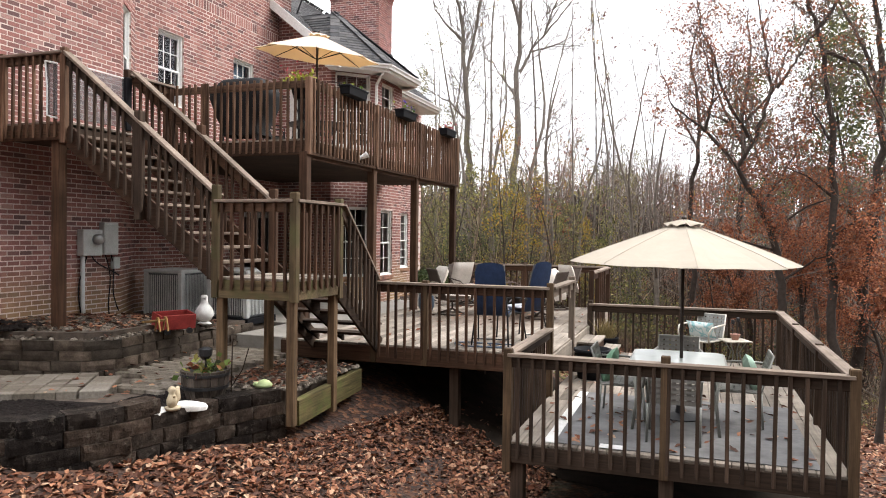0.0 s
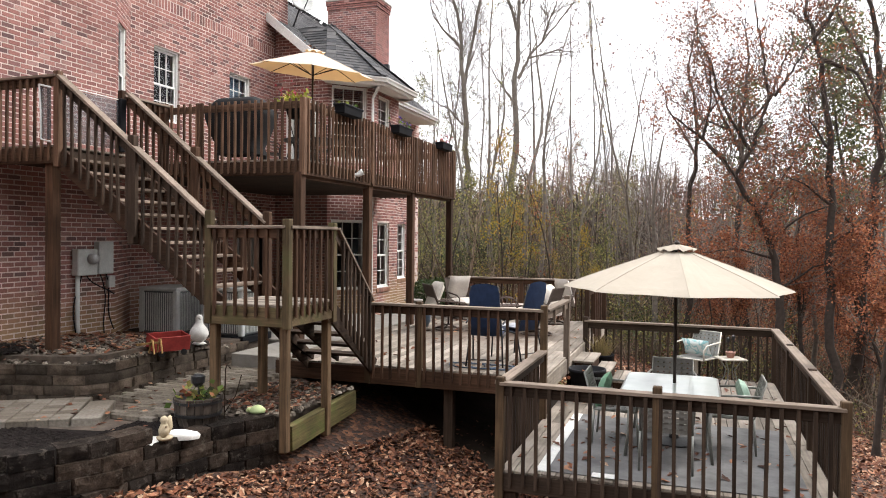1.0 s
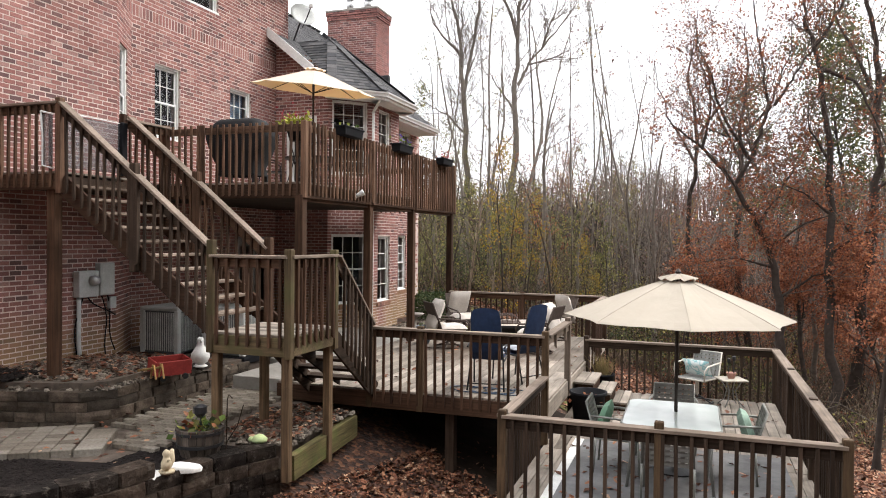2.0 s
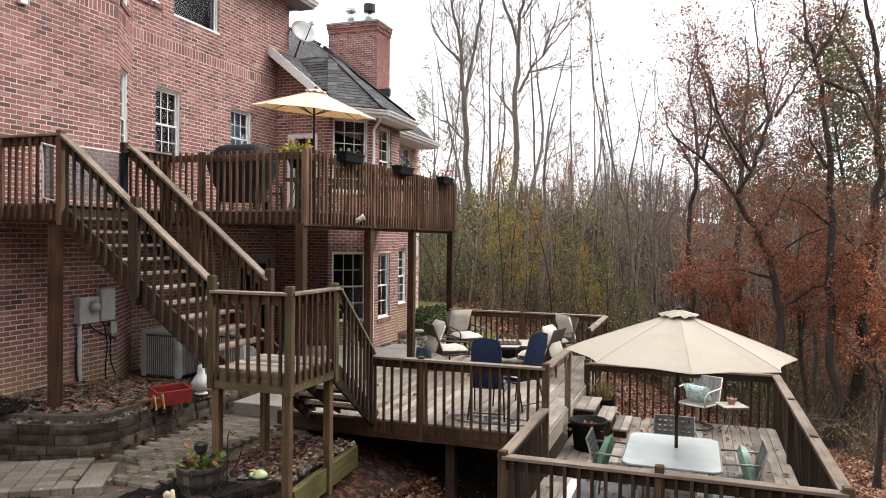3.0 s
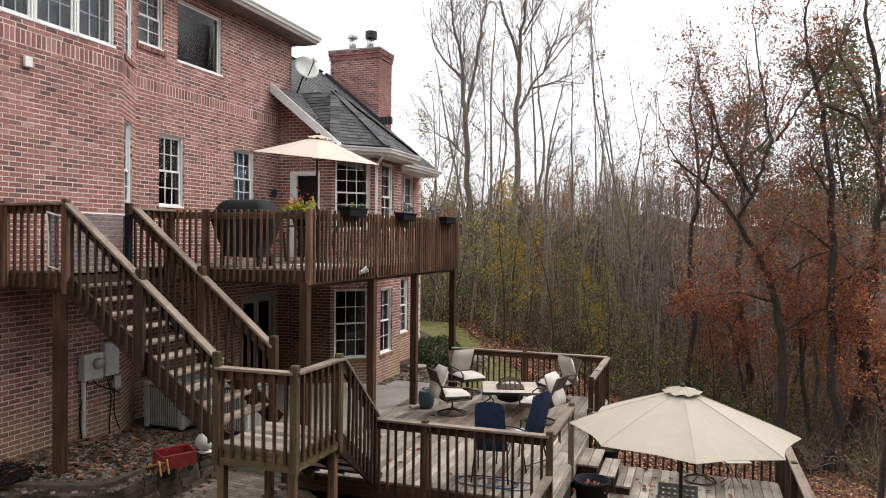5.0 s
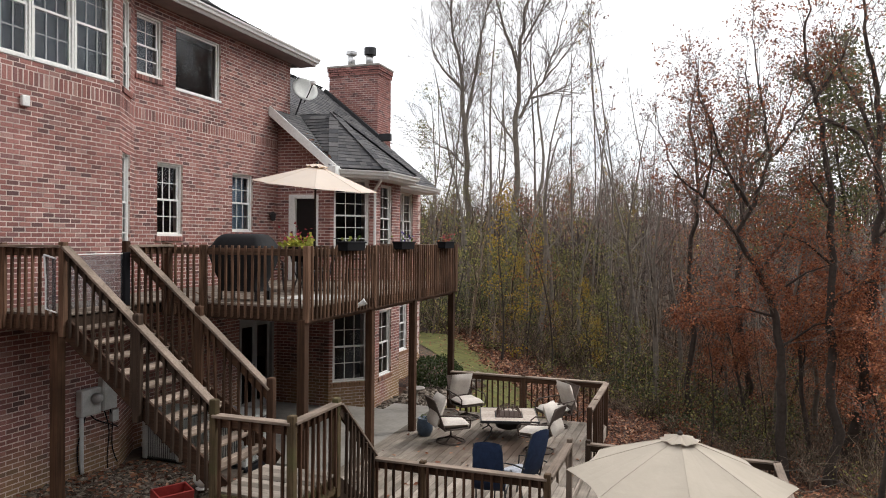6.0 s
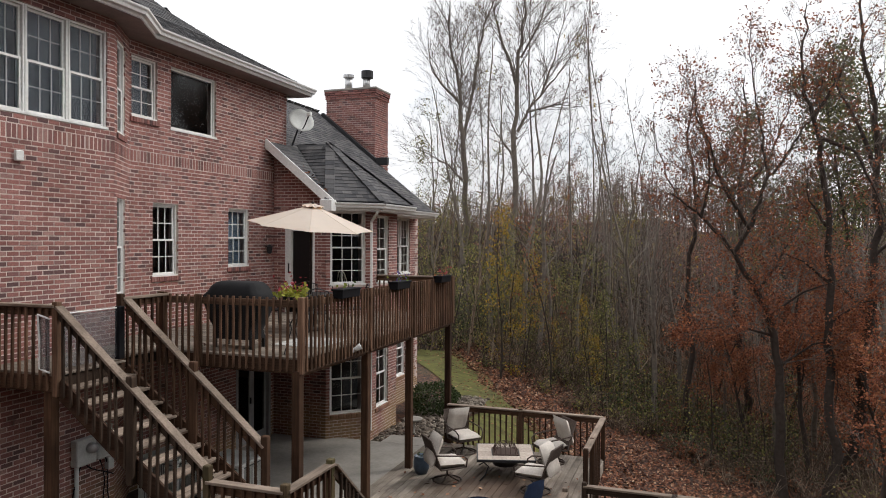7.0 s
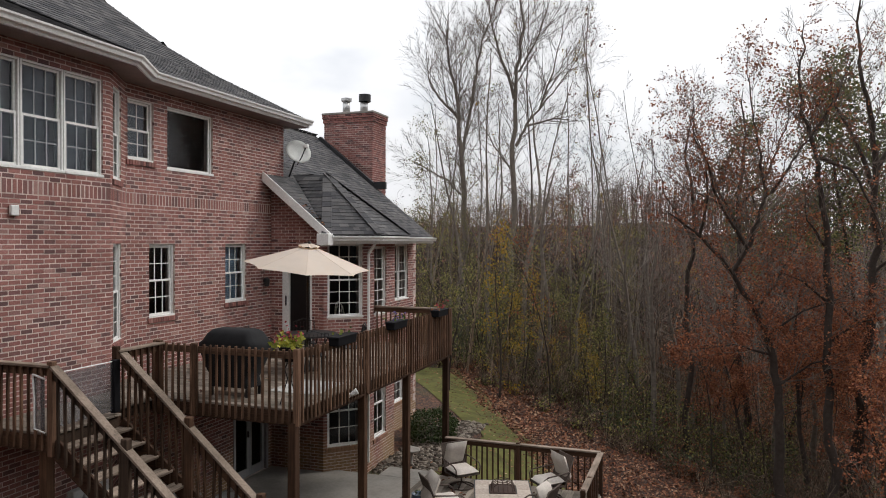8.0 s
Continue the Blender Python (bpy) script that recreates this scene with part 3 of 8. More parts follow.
# ---- roofs ----
def shingles(name, verts, faces, label, courses=0.14):
    """Roof planes: a solid deck with overlapping courses of shingles laid on each face."""
    ob = thing(name, label, "roof", kind="structure")
    deck, tabs = MB(), MB()
    vs = [Vector(v) for v in verts]
    for f in faces:
        p = [vs[i] for i in f]
        nrm = (p[1] - p[0]).cross(p[2] - p[0]).normalized()
        if nrm.z < 0:
            nrm = -nrm
            p = p[::-1]
        deck.add(p + [q - nrm * 0.06 for q in p], [tuple(range(len(p))), tuple(range(2 * len(p) - 1, len(p) - 1, -1))])
        up = (Vector((0, 0, 1)) - nrm * nrm.z).normalized()
        ac = up.cross(nrm)
        o = p[0]
        pts = [((q - o).dot(ac), (q - o).dot(up)) for q in p]
        lo, hi = min(q[1] for q in pts), max(q[1] for q in pts)
        s, row = lo, 0
        while s < hi:
            mid = min(s + courses / 2, hi - 1e-3)
            spans = []
            for lev in (max(s, lo + 1e-4), mid, min(s + courses, hi - 1e-4)):
                xs = []
                for i in range(len(pts)):
                    (x0, y0), (x1, y1) = pts[i], pts[(i + 1) % len(pts)]
                    if (y0 - lev) * (y1 - lev) < 0:
                        xs.append(x0 + (x1 - x0) * (lev - y0) / (y1 - y0))
                if len(xs) >= 2:
                    spans.append((min(xs), max(xs)))
            if spans and max(q[0] for q in spans) < min(q[1] for q in spans):
                a, b = max(q[0] for q in spans), min(q[1] for q in spans)
                q = a - random.uniform(0, 0.3)
                while q < b:
                    l = random.choice((0.16, 0.24, 0.32))
                    c0, c1 = max(a, q), min(b, q + l - 0.006)
                    if c1 - c0 > 0.03:
                        t = 0.012 + random.uniform(0, 0.006)
                        e = s + random.uniform(-0.006, 0.006)
                        w0, w1 = o + ac * c0 + up * e, o + ac * c1 + up * e
                        w2, w3 = o + ac * c1 + up * (e + courses + 0.02), o + ac * c0 + up * (e + courses + 0.02)
                        tabs.add([w0 + nrm * t, w1 + nrm * t, w2 + nrm * 0.003, w3 + nrm * 0.003, w0, w1], [(0, 1, 2, 3), (4, 5, 1, 0)])
                    q += l
            s += courses
    part("roof_deck", deck, M_SHINGLE, ob)
    tagged(part("shingle_courses", tabs, M_SHINGLE, ob), kind="stuff")
    return ob


EZ = 9.5
RINGS = ((0.0, EZ), (1.7, 10.45), (2.5, 11.03), (3.45, 11.92), (3.62, 12.05))
mr, mf = [], []
for o_, z_ in RINGS:
    mr += [(-9.27 - o_, 3.4 + o_, z_), (-9.27 - o_, 17.0 - o_, z_), (-16.5 + o_, 17.0 - o_, z_), (-16.5 + o_, 3.4 + o_, z_)]
for k in range(len(RINGS) - 1):
    a = 4 * k
    mf += [(a + 1, a, a + 4, a + 5), (a + 2, a + 1, a + 5, a + 6), (a + 3, a + 2, a + 6, a + 7), (a, a + 3, a + 7, a + 4)]
shingles("roof_main", mr, mf, "dark grey asphalt shingle hip roof with flared eaves")
# the bay's own roof, running into the main slope
bayv = [(-8.68, 3.4, EZ + 0.01), (-8.68, 10.1, EZ + 0.01), (-9.27, 11.15, EZ + 0.01), (-10.97, 9.1, 10.49), (-10.97, 3.4, 10.49)]
bay_roof = shingles("roof_bay", bayv, [(0, 1, 3, 4), (1, 2, 3)], "dark grey shingle roof over the bay")
P1 = lambda x: 6.47 + 0.81 * (-7.85 - x)
RX = -12.2
wr = [(-7.9, 15.5, 6.47), (-7.85, 22.6, P1(-7.85)), (RX, 22.6, P1(RX)), (RX, 15.5, P1(RX)), (-16.2, 22.6, 6.6), (-16.2, 16.9, 6.6)]
shingles("roof_wing", wr, [(0, 1, 2, 3), (2, 4, 5, 3)], "dark grey asphalt shingle roof over the wing")
br = [(-7.95, 15.5, 6.48), (-6.98, 16.47, 6.48), (-6.98, 18.45, 6.48), (-7.9, 19.3, 6.50), (-8.85, 17.2, 8.08), (-9.9, 17.2, 8.1)]
bump_roof = shingles("roof_bump", br, [(0, 1, 4), (1, 2, 4), (2, 3, 4), (5, 0, 4), (3, 5, 4)], "small hipped shingle roof over the splayed bay")


def ridge_cap(roof, p, q):
    """Overlapping cap shingles along a hip."""
    p, q = Vector(p), Vector(q)
    n = max(2, int((q - p).length / 0.2))
    mb = MB()
    for k in range(n):
        a, b = p.lerp(q, k / n), p.lerp(q, (k + 1.15) / n)
        mb.beam(a + Vector((0, 0, 0.03)), b + Vector((0, 0, 0.018)), 0.24, 0.022)
    tagged(part("ridge_cap", mb, M_SHINGLE, roof), kind="stuff")


ridge_cap(bay_roof, bayv[1], bayv[3])
ridge_cap(bump_roof, br[0], br[4])
ridge_cap(bump_roof, br[1], br[4])
ridge_cap(bump_roof, br[2], br[4])


def gutter(name, pts, label="white eaves gutter with boxed soffit", depth=0.42, inward=None):
    ob = thing(name, label, "gutter", kind="structure")
    for i in range(len(pts) - 1):
        p, q = Vector(pts[i]), Vector(pts[i + 1])
        d = (q - p).normalized()
        n = d.cross(Vector((0, 0, 1)))
        m = Matrix((d, n, Vector((0, 0, 1)))).transposed().to_4x4()
        m.translation = p
        L = (q - p).length
        mb = MB()
        prof = [(0.0, -0.11), (0.07, -0.11), (0.085, -0.06), (0.115, -0.03), (0.12, 0.0), (0.105, 0.0), (0.10, -0.02), (0.015, -0.05)]
        n0 = len(prof)
        mb.add([m @ Vector((x, a, b)) for x in (-0.03, L + 0.03) for a, b in prof],
               [(k, (k + 1) % n0, (k + 1) % n0 + n0, k + n0) for k in range(n0)] + [tuple(range(n0))[::-1], tuple(range(n0, 2 * n0))])
        part("trough", mb, M_WHITE, ob)
        mb = MB()
        mb.box(0, L, -0.02, 0.0, -0.17, 0.01, m)
        part("fascia", mb, M_WHITE, ob)
        mb = MB()
        k = max(1, int(L / 0.3))
        for s in range(k):
            mb.box(L * s / k + 0.003, L * (s + 1) / k, -depth, -0.02, -0.185, -0.17, m)
        part("soffit", mb, M_WHITE, ob)
    return ob


gutter("eaves_1", [(-8.68, 3.4, EZ - 0.01), (-8.68, 10.1, EZ - 0.01), (-9.27, 11.15, EZ - 0.01), (-9.27, 17.0, EZ - 0.01), (-14, 17.0, EZ - 0.01)], depth=0.1)
gutter("eaves_2", [(-7.95, 15.5, 6.44), (-6.98, 16.47, 6.44), (-6.98, 18.45, 6.44), (-7.4, 18.75, 6.44)])
gutter("eaves_3", [(-7.83, 19.0, 6.44), (-7.83, 22.65, 6.44)], depth=0.7)
mb = MB()
sof = [(-8.7, 3.4), (-8.7, 10.1), (-9.29, 11.15), (-9.29, 17.0), (-9.76, 17.0), (-9.76, 10.98), (-9.16, 9.98), (-9.16, 3.4)]
mb.add([Vector((*p, z)) for z in (9.3, 9.312) for p in sof], [tuple(range(8))[::-1], tuple(range(8, 16))] + [(k, (k + 1) % 8, (k + 1) % 8 + 8, k + 8) for k in range(8)])
solo("trim_soffit", mb, M_SOFFIT, "brown soffit under the main eaves", "trim", "structure")
# rake board of the wing
mb = MB()
mb.beam((-9.78, 15.52, P1(-9.78) - 0.08), (-7.82, 15.52, 6.36), 0.04, 0.2)
mb.cbox(-8.12, -7.84, 15.5, 15.54, 6.2, 6.5)
solo("trim_rake", mb, M_WHITE, "white rake board along the wing roof edge", "trim", "structure")
mb = MB()
mb.cbox(-8.12, -7.8, 15.32, 15.56, 6.22, 6.5, 0.01)
solo("trim_eaves_return", mb, M_WHITE, "white boxed eaves return at the foot of the rake", "trim", "structure")
# chimney
chim = thing("chimney", "tall red brick chimney with corbelled top and two flues", "chimney")
for nm, w_, L in (("front", Wall((-12.05, 22.9), (1, 0)), 1.88), ("side", Wall((-10.17, 22.9), (0, 1)), 1.15)):
    bricks = MB()
    z, k = 7.0, 0
    while z < 10.7:
        pr = 0.0 if z < 10.43 else (0.03 if z < 10.56 else 0.055)
        q = -(k % 2) * 0.107 - pr
        while q < L + pr:
            c0, c1 = max(q, -pr), min(q + BRICK_L, L + pr)
            if c1 - c0 > 0.02:
                bricks.box(c0, c1, -0.1, pr + random.uniform(-0.002, 0.002), z, z + COURSE - JOINT, w_.m)
            q += BRICK_L + JOINT
        z += COURSE
        k += 1
    tagged(part("brick_face", bricks, M_BRICK, chim), kind="stuff")
mb = MB()
mb.box(-12.04, -10.18, 22.91, 24.04, 6.5, 10.76)
part("core", mb, M_MORTAR, chim)
mb = MB()
mb.cbox(-12.12, -10.1, 22.83, 24.12, 10.76, 10.83, 0.01)
part("cap", mb, M_CONC, chim, "pale concrete cap")
for x, col, h, top in ((-11.33, M_METAL, 0.42, 0), (-10.64, M_METAL, 0.38, 1)):
    mb = MB()
    mb.lathe([(0.13, 10.83), (0.13, 10.83 + h)], 16, T((x, 23.2, 0)))
    fl = part("flue", mb, M_METAL, chim, "", True)
    mb = MB()
    if top:
        mb.lathe([(0.21, 10.83 + h), (0.21, 11.46), (0.02, 11.5)], 14, T((x + 0.03, 23.2, 0)))
    else:
        mb.lathe([(0.13, 10.83 + h), (0.15, 11.26), (0.19, 11.28), (0.19, 11.37), (0.02, 11.4)], 14, T((x, 23.2, 0)))
    part("flue_cap", mb, M_BLACKMETAL if top else M_METAL, fl, "black cowl" if top else "grey metal cowl")


mb = MB()
mb.beam((-12.0, 22.5, P1(-12.0) + 0.07), (-9.95, 22.5, P1(-9.95) + 0.07), 0.16, 0.14)
mb.cbox(-9.98, -9.5, 22.45, 22.6, P1(-9.9) - 0.05, P1(-9.9) + 0.2, 0.01)
part("flashing", mb, M_BLACKMETAL, chim, "black metal flashing along the roof")


def downspout(name, pts, label="white rain downspout on the house corner"):
    mb = MB()
    for i in range(len(pts) - 1):
        mb.beam(pts[i], pts[i + 1], 0.075, 0.055, up=(1, 0.3, 0))
    return solo(name, mb, M_WHITE, label, "downspout")


downspout("downspout", [(-7.06, 16.42, 6.33), (-7.12, 16.44, 6.22), (-7.38, 16.66, 6.02), (-7.38, 16.66, 0.75)])


# ---- decks and railings ----
bal_cache = {}


def bal_mesh(L, mat, s=0.036):
    key = (round(L, 3), mat.name, s)
    if key not in bal_cache:
        mb = MB()
        mb.cbox(-s / 2, s / 2, -s / 2, s / 2, 0, L, 0.004)
        # slanted foot
        for q in mb.v:
            if q.z < 0.006:
                q.z += (q.y + s / 2) * 0.8
        bal_cache[key] = mb.data("baluster", mat)
    return bal_cache[key]


def railing(name, p, q, zt, zb, out, style="red", posts=(), post_z=None, cap=True, gap=0.128, label="", ends=0.02, post_style=None, proud=0.0):
    """A straight timber rail from p to q at top height zt; balusters on the outer side from the rail down to zb."""
    p, q = Vector((*p, 0)), Vector((*q, 0))
    d = (q - p).normalized()
    L = (q - p).length
    n = Vector((*out, 0))
    ax = "x" if abs(d.x) > abs(d.y) else "y"
    top = thing(name, label, "railing")
    mb = MB()
    mb.beam(p + Vector((0, 0, zt - 0.095)), q + Vector((0, 0, zt - 0.095)), 0.038, 0.11)
    part("rail", mb, W[style + ax], top)
    if cap:
        mb = MB()
        nseg = max(1, round(L / 2.4))
        for i in range(nseg):
            a, b = p + d * (L * i / nseg + 0.002), p + d * (L * (i + 1) / nseg - 0.002)
            mb.beam(a + Vector((0, 0, zt - 0.018)), b + Vector((0, 0, zt - 0.018)), 0.13, 0.036)
        part("rail_cap", mb, W["cap" + ax], top)
    k = max(1, int((L - 2 * ends) / gap))
    zt2 = zt - 0.045 if cap else zt + proud
    me = bal_mesh(zt2 - zb, W[style + "z"])
    ang = math.atan2(n.y, n.x) + math.pi / 2
    for i in range(k + 1):
        s = ends + (L - 2 * ends) * i / k
        w = p + d * s + n * 0.04
        lean = random.uniform(-0.6, 0.6)
        shared("baluster", me, top, T((w.x, w.y, zb)) @ pose(0, 0, 0, random.uniform(-0.4, 0.4), lean, math.degrees(ang)))
    for s, z0, z1 in posts:
        w = p + d * s
        mb = MB()
        mb.cbox(w.x - 0.045, w.x + 0.045, w.y - 0.045, w.y + 0.045, z0, z1, 0.006)
        for v in mb.v:
            if v.z > z1 - 0.001:
                v.z += 0.03 - 0.6 * max(abs(v.x - w.x), abs(v.y - w.y))
        part("post", mb, W[(post_style or style) + "z"], top)
    return top


def deck_floor(name, x0, x1, y0, y1, z, along, style="grey", width=0.14, label="weathered grey timber deck boards"):
    ob = thing(name, label, "deck floor", kind="structure")
    mb = MB()
    mb.box(x0 + 0.03, x1 - 0.03, y0 + 0.03, y1 - 0.03, z - 0.19, z - 0.06)
    part("joists", mb, W["oldx"], ob)
    a, b = (x0, x1) if along == "y" else (y0, y1)
    n = round((b - a) / (width + 0.005))
    w = (b - a) / n
    L = (y1 - y0) if along == "y" else (x1 - x0)
    pieces = 2 if L > 4 else 1
    for i in range(n):
        cut = random.choice((0.35, 0.5, 0.65)) if pieces == 2 else 1.0
        for s0, s1 in ([(0, cut), (cut, 1)] if pieces == 2 else [(0, 1)]):
            mb = MB()
            c0, c1 = a + i * w + 0.003, a + (i + 1) * w - 0.003
            dz = random.uniform(-0.003, 0.002)
            if along == "y":
                mb.cbox(c0, c1, y0 + L * s0 + 0.002, y0 + L * s1 - 0.002, z - 0.03 + dz, z + dz, 0.004)
            else:
                mb.cbox(x0 + L * s0 + 0.002, x0 + L * s1 - 0.002, c0, c1, z - 0.03 + dz, z + dz, 0.004)
            part("deck_board", mb, W[style + along], ob)
    return ob


def rim(name, pts, z0, z1, style, label):
    mb = MB()
    for p, q in pts:
        mb.beam((*p, (z0 + z1) / 2), (*q, (z0 + z1) / 2), 0.04, z1 - z0)
    ax = "x" if abs(pts[0][0][0] - pts[0][1][0]) > abs(pts[0][0][1] - pts[0][1][1]) else "y"
    return solo(name, mb, W[style + ax], label, "joist", "structure")


def post(name, x, y, z0, z1, style="red", s=0.14, label="square timber post carrying the deck"):
    mb = MB()
    mb.cbox(x - s / 2, x + s / 2, y - s / 2, y + s / 2, z0, z1, 0.008)
    return solo(name, mb, W[style + "z"], label, "post", group="deck posts")


# upper deck
UF, UT, UB = 3.72, 4.65, 3.47
UX, UY = -5.40, 9.85
deck_floor("deck_upper", -9.72, UX, UY, 15.9, UF, "x", label="silvered timber boards of the upper deck")
deck_floor("deck_upper_end", -7.4, UX, 15.9, 17.2, UF, "x", label="silvered timber boards of the upper deck end")
rim("rim_upper_front", [((-8.1, UY), (UX, UY))], UB, UF - 0.03, "red", "rim joist of the upper deck")
rim("rim_upper_side", [((UX, UY), (UX, 17.25))], UB, UF - 0.03, "red", "rim joist of the upper deck side")
RL = "brown-stained timber railing of the upper deck"
railing("deck_railing", (-8.05, UY), (UX, UY), UT, UB + 0.03, (0, -1), "fade", [(0.0, UB, UT + 0.02), (0.75, UB, UT), (2.65, UB, UT)], cap=False, label=RL, gap=0.118, ends=0.1)
railing("deck_railing", (UX, UY), (UX, 17.2), UT, UB + 0.03, (1, 0), "fade", [(2.5, UB, UT), (4.7, UB, UT), (7.35, UB, UT)], cap=False, label=RL, gap=0.128, ends=0.1, proud=0.01)
railing("deck_railing", (UX, 17.2), (-7.5, 17.2), UT, UB + 0.03, (0, 1), "fade", [(2.1, UB, UT)], cap=True, label=RL, gap=0.12, ends=0.1)
for y in (UY + 0.02, 12.33, 14.5, 17.1):
    post("deck_post", UX - 0.07, y, 0.3, UB + 0.05)
mb = MB()
mb.box(-5.52, -5.44, UY, 17.15, UB - 0.05, UB + 0.2)
solo("deck_beam", mb, W["redy"], "timber beam under the upper deck", "beam", "structure")
# stair-head landing by the bay wall
deck_floor("deck_stairhead", BX + 0.02, -7.75, 7.5, 8.75, UF, "x", label="timber boards at the head of the stairs")
deck_floor("deck_link", BX + 0.02, -8.05, 8.75, UY, UF, "x", label="timber boards linking stairs and deck")
rim("rim_stairhead", [((BX, 7.5), (-7.75, 7.5))], UB, UF - 0.03, "red", "rim joist at the stair head")
railing("deck_railing", (BX + 0.02, 7.5), (-7.75, 7.5), UT, UB + 0.03, (0, -1), "fade", [(0.28, UB, UT + 0.02), (1.38, UB - 0.05, UT + 0.04)], cap=True, label="weathered timber railing at the stair head", ends=0.12, gap=0.115)
railing("deck_railing", (-7.95, 8.85), (-7.95, UY), UT, UB + 0.03, (1, 0), "red", [(0.0, UB, UT + 0.05), (0.95, UB, UT + 0.02)], cap=True, label="short timber railing beside the stair head", ends=0.1)
post("deck_post", -7.95, 7.6, 0.75, UB + 0.02)


def flight(name, top, direction, width, rise, run, steps, style, label, board="grey"):
    """Open-riser stair from the landing edge `top` (centre) down along direction."""
    ob = thing(name, label, "stairs")
    t, d = Vector(top), Vector((*direction, 0))
    s = d.cross(Vector((0, 0, 1)))
    ax = "y" if abs(d.x) > abs(d.y) else "x"
    for k in range(1, steps + 1):
        c = t + d * (run * (k - 0.5)) - Vector((0, 0, rise * k))
        m = Matrix((s, d, Vector((0, 0, 1)))).transposed().to_4x4()
        m.translation = c
        for h in (-1, 1):
            mb = MB()
            mb.cbox(-width / 2 + 0.02, width / 2 - 0.02, h * run / 4 - run / 4 + 0.008, h * run / 4 + run / 4, -0.038, 0, 0.005, m)
            part("tread", mb, W[board + ax], ob)
    for side in (-1, 1):
        e = s * (side * width / 2)
        a = t + e - Vector((0, 0, 0.16))
        b = a + d * (run * (steps + 0.4)) - Vector((0, 0, rise * (steps + 0.4)))
        mb = MB()
        mb.beam(a, b, 0.04, 0.26)
        part("stringer", mb, W[style + ("x" if ax == "y" else "y")], ob)
    return ob


def stair_rail(name, p, q, style, out, label, posts=(), gap=0.128, drop=1.08, capw=0.13, height=0.11):
    """A sloping rail from p to q (tops), vertical balusters."""
    p, q = Vector(p), Vector(q)
    top = thing(name, label, "stair railing")
    d = q - p
    ax = "x" if abs(d.x) > abs(d.y) else "y"
    dz = Vector((0, 0, 1))
    mb = MB()
    mb.beam(p - dz * 0.02, q - dz * 0.02, capw, 0.036)
    part("rail_cap", mb, W["cap" + ax], top)
    mb = MB()
    mb.beam(p - dz * 0.11, q - dz * 0.11, 0.038, height)
    part("rail", mb, W[style + ax], top)
    L = Vector((d.x, d.y)).length
    k = int(L / gap)
    me = bal_mesh(drop, W[style + "z"])
    n = Vector((*out, 0))
    ang = math.degrees(math.atan2(n.y, n.x)) + 90
    for i in range(1, k):
        w = p + d * (i / k) + n * 0.04 - dz * (drop + 0.06)
        shared("baluster", me, top, T(w) @ pose(0, 0, 0, random.uniform(-0.6, 0.6), random.uniform(-1.5, 1.5), ang))
    for f, z0, z1 in posts:
        w = p + d * f
        mb = MB()
        mb.cbox(w.x - 0.05, w.x + 0.05, w.y - 0.05, w.y + 0.05, z0, z1, 0.008)
        for v in mb.v:
            if v.z > z1 - 0.001:
                v.z += 0.03 - 0.5 * max(abs(v.x - w.x), abs(v.y - w.y))
        part("post", mb, W[style + "z"], top)
    return top


# first flight down to the half landing
LF, LT, LB = 1.72, 2.65, 1.47
LX0, LX1, LY0, LY1 = -5.2, -4.13, 7.33, 8.45
flight("stairs_upper", (-7.75, 8.12, UF), (1, 0), 1.2, 0.182, 0.245, 10, "red", "weathered open-riser timber stairs to the upper deck", "cap")
stair_rail("stair_railing", (-7.72, 7.5, UT), (-5.22, 7.42, 2.72), "old", (0, -1), "weathered timber stair handrail with square balusters", [(0.5, 2.4, 3.78)])
stair_rail("stair_railing", (-7.72, 8.75, UT), (-5.22, 8.6, 2.72), "red", (0, -1), "brown timber stair handrail with square balusters", [(0.5, 2.4, 3.78), (1.0, 1.3, 2.85)], height=0.17)
deck_floor("deck_landing", LX0, LX1, LY0, LY1, LF, "x", label="timber boards of the half landing")
rim("rim_landing", [((LX0, LY0), (LX1, LY0)), ((LX1, LY0), (LX1, LY1))], LB, LF - 0.03, "moss", "mossy rim joist of the half landing")
railing("deck_railing", (LX0, LY0), (LX1, LY0), LT, LB + 0.1, (0, -1), "red", [(0.0, LB, LT + 0.17), (1.07, LB - 0.02, LT + 0.07)], label="weathered mossy timber railing of the half landing", ends=0.1, gap=0.13, post_style="moss")
railing("deck_railing", (LX1, LY0), (LX1, LY1), LT, LB + 0.1, (1, 0), "red", [(1.1, LB - 0.05, LT + 0.05)], label="weathered timber railing of the half landing", ends=0.12, gap=0.13, post_style="moss")
for x, y, z in ((LX0 + 0.05, LY0 + 0.05, 0.2), (LX1 - 0.06, LY0 + 0.06, 0.0), (LX1 - 0.06, LY1 - 0.06, -0.05), (LX0 + 0.05, LY1 - 0.05, 0.2)):
    post("landing_post", x, y, z, LB + 0.02, "post", 0.1, "weathered square post under the half landing")
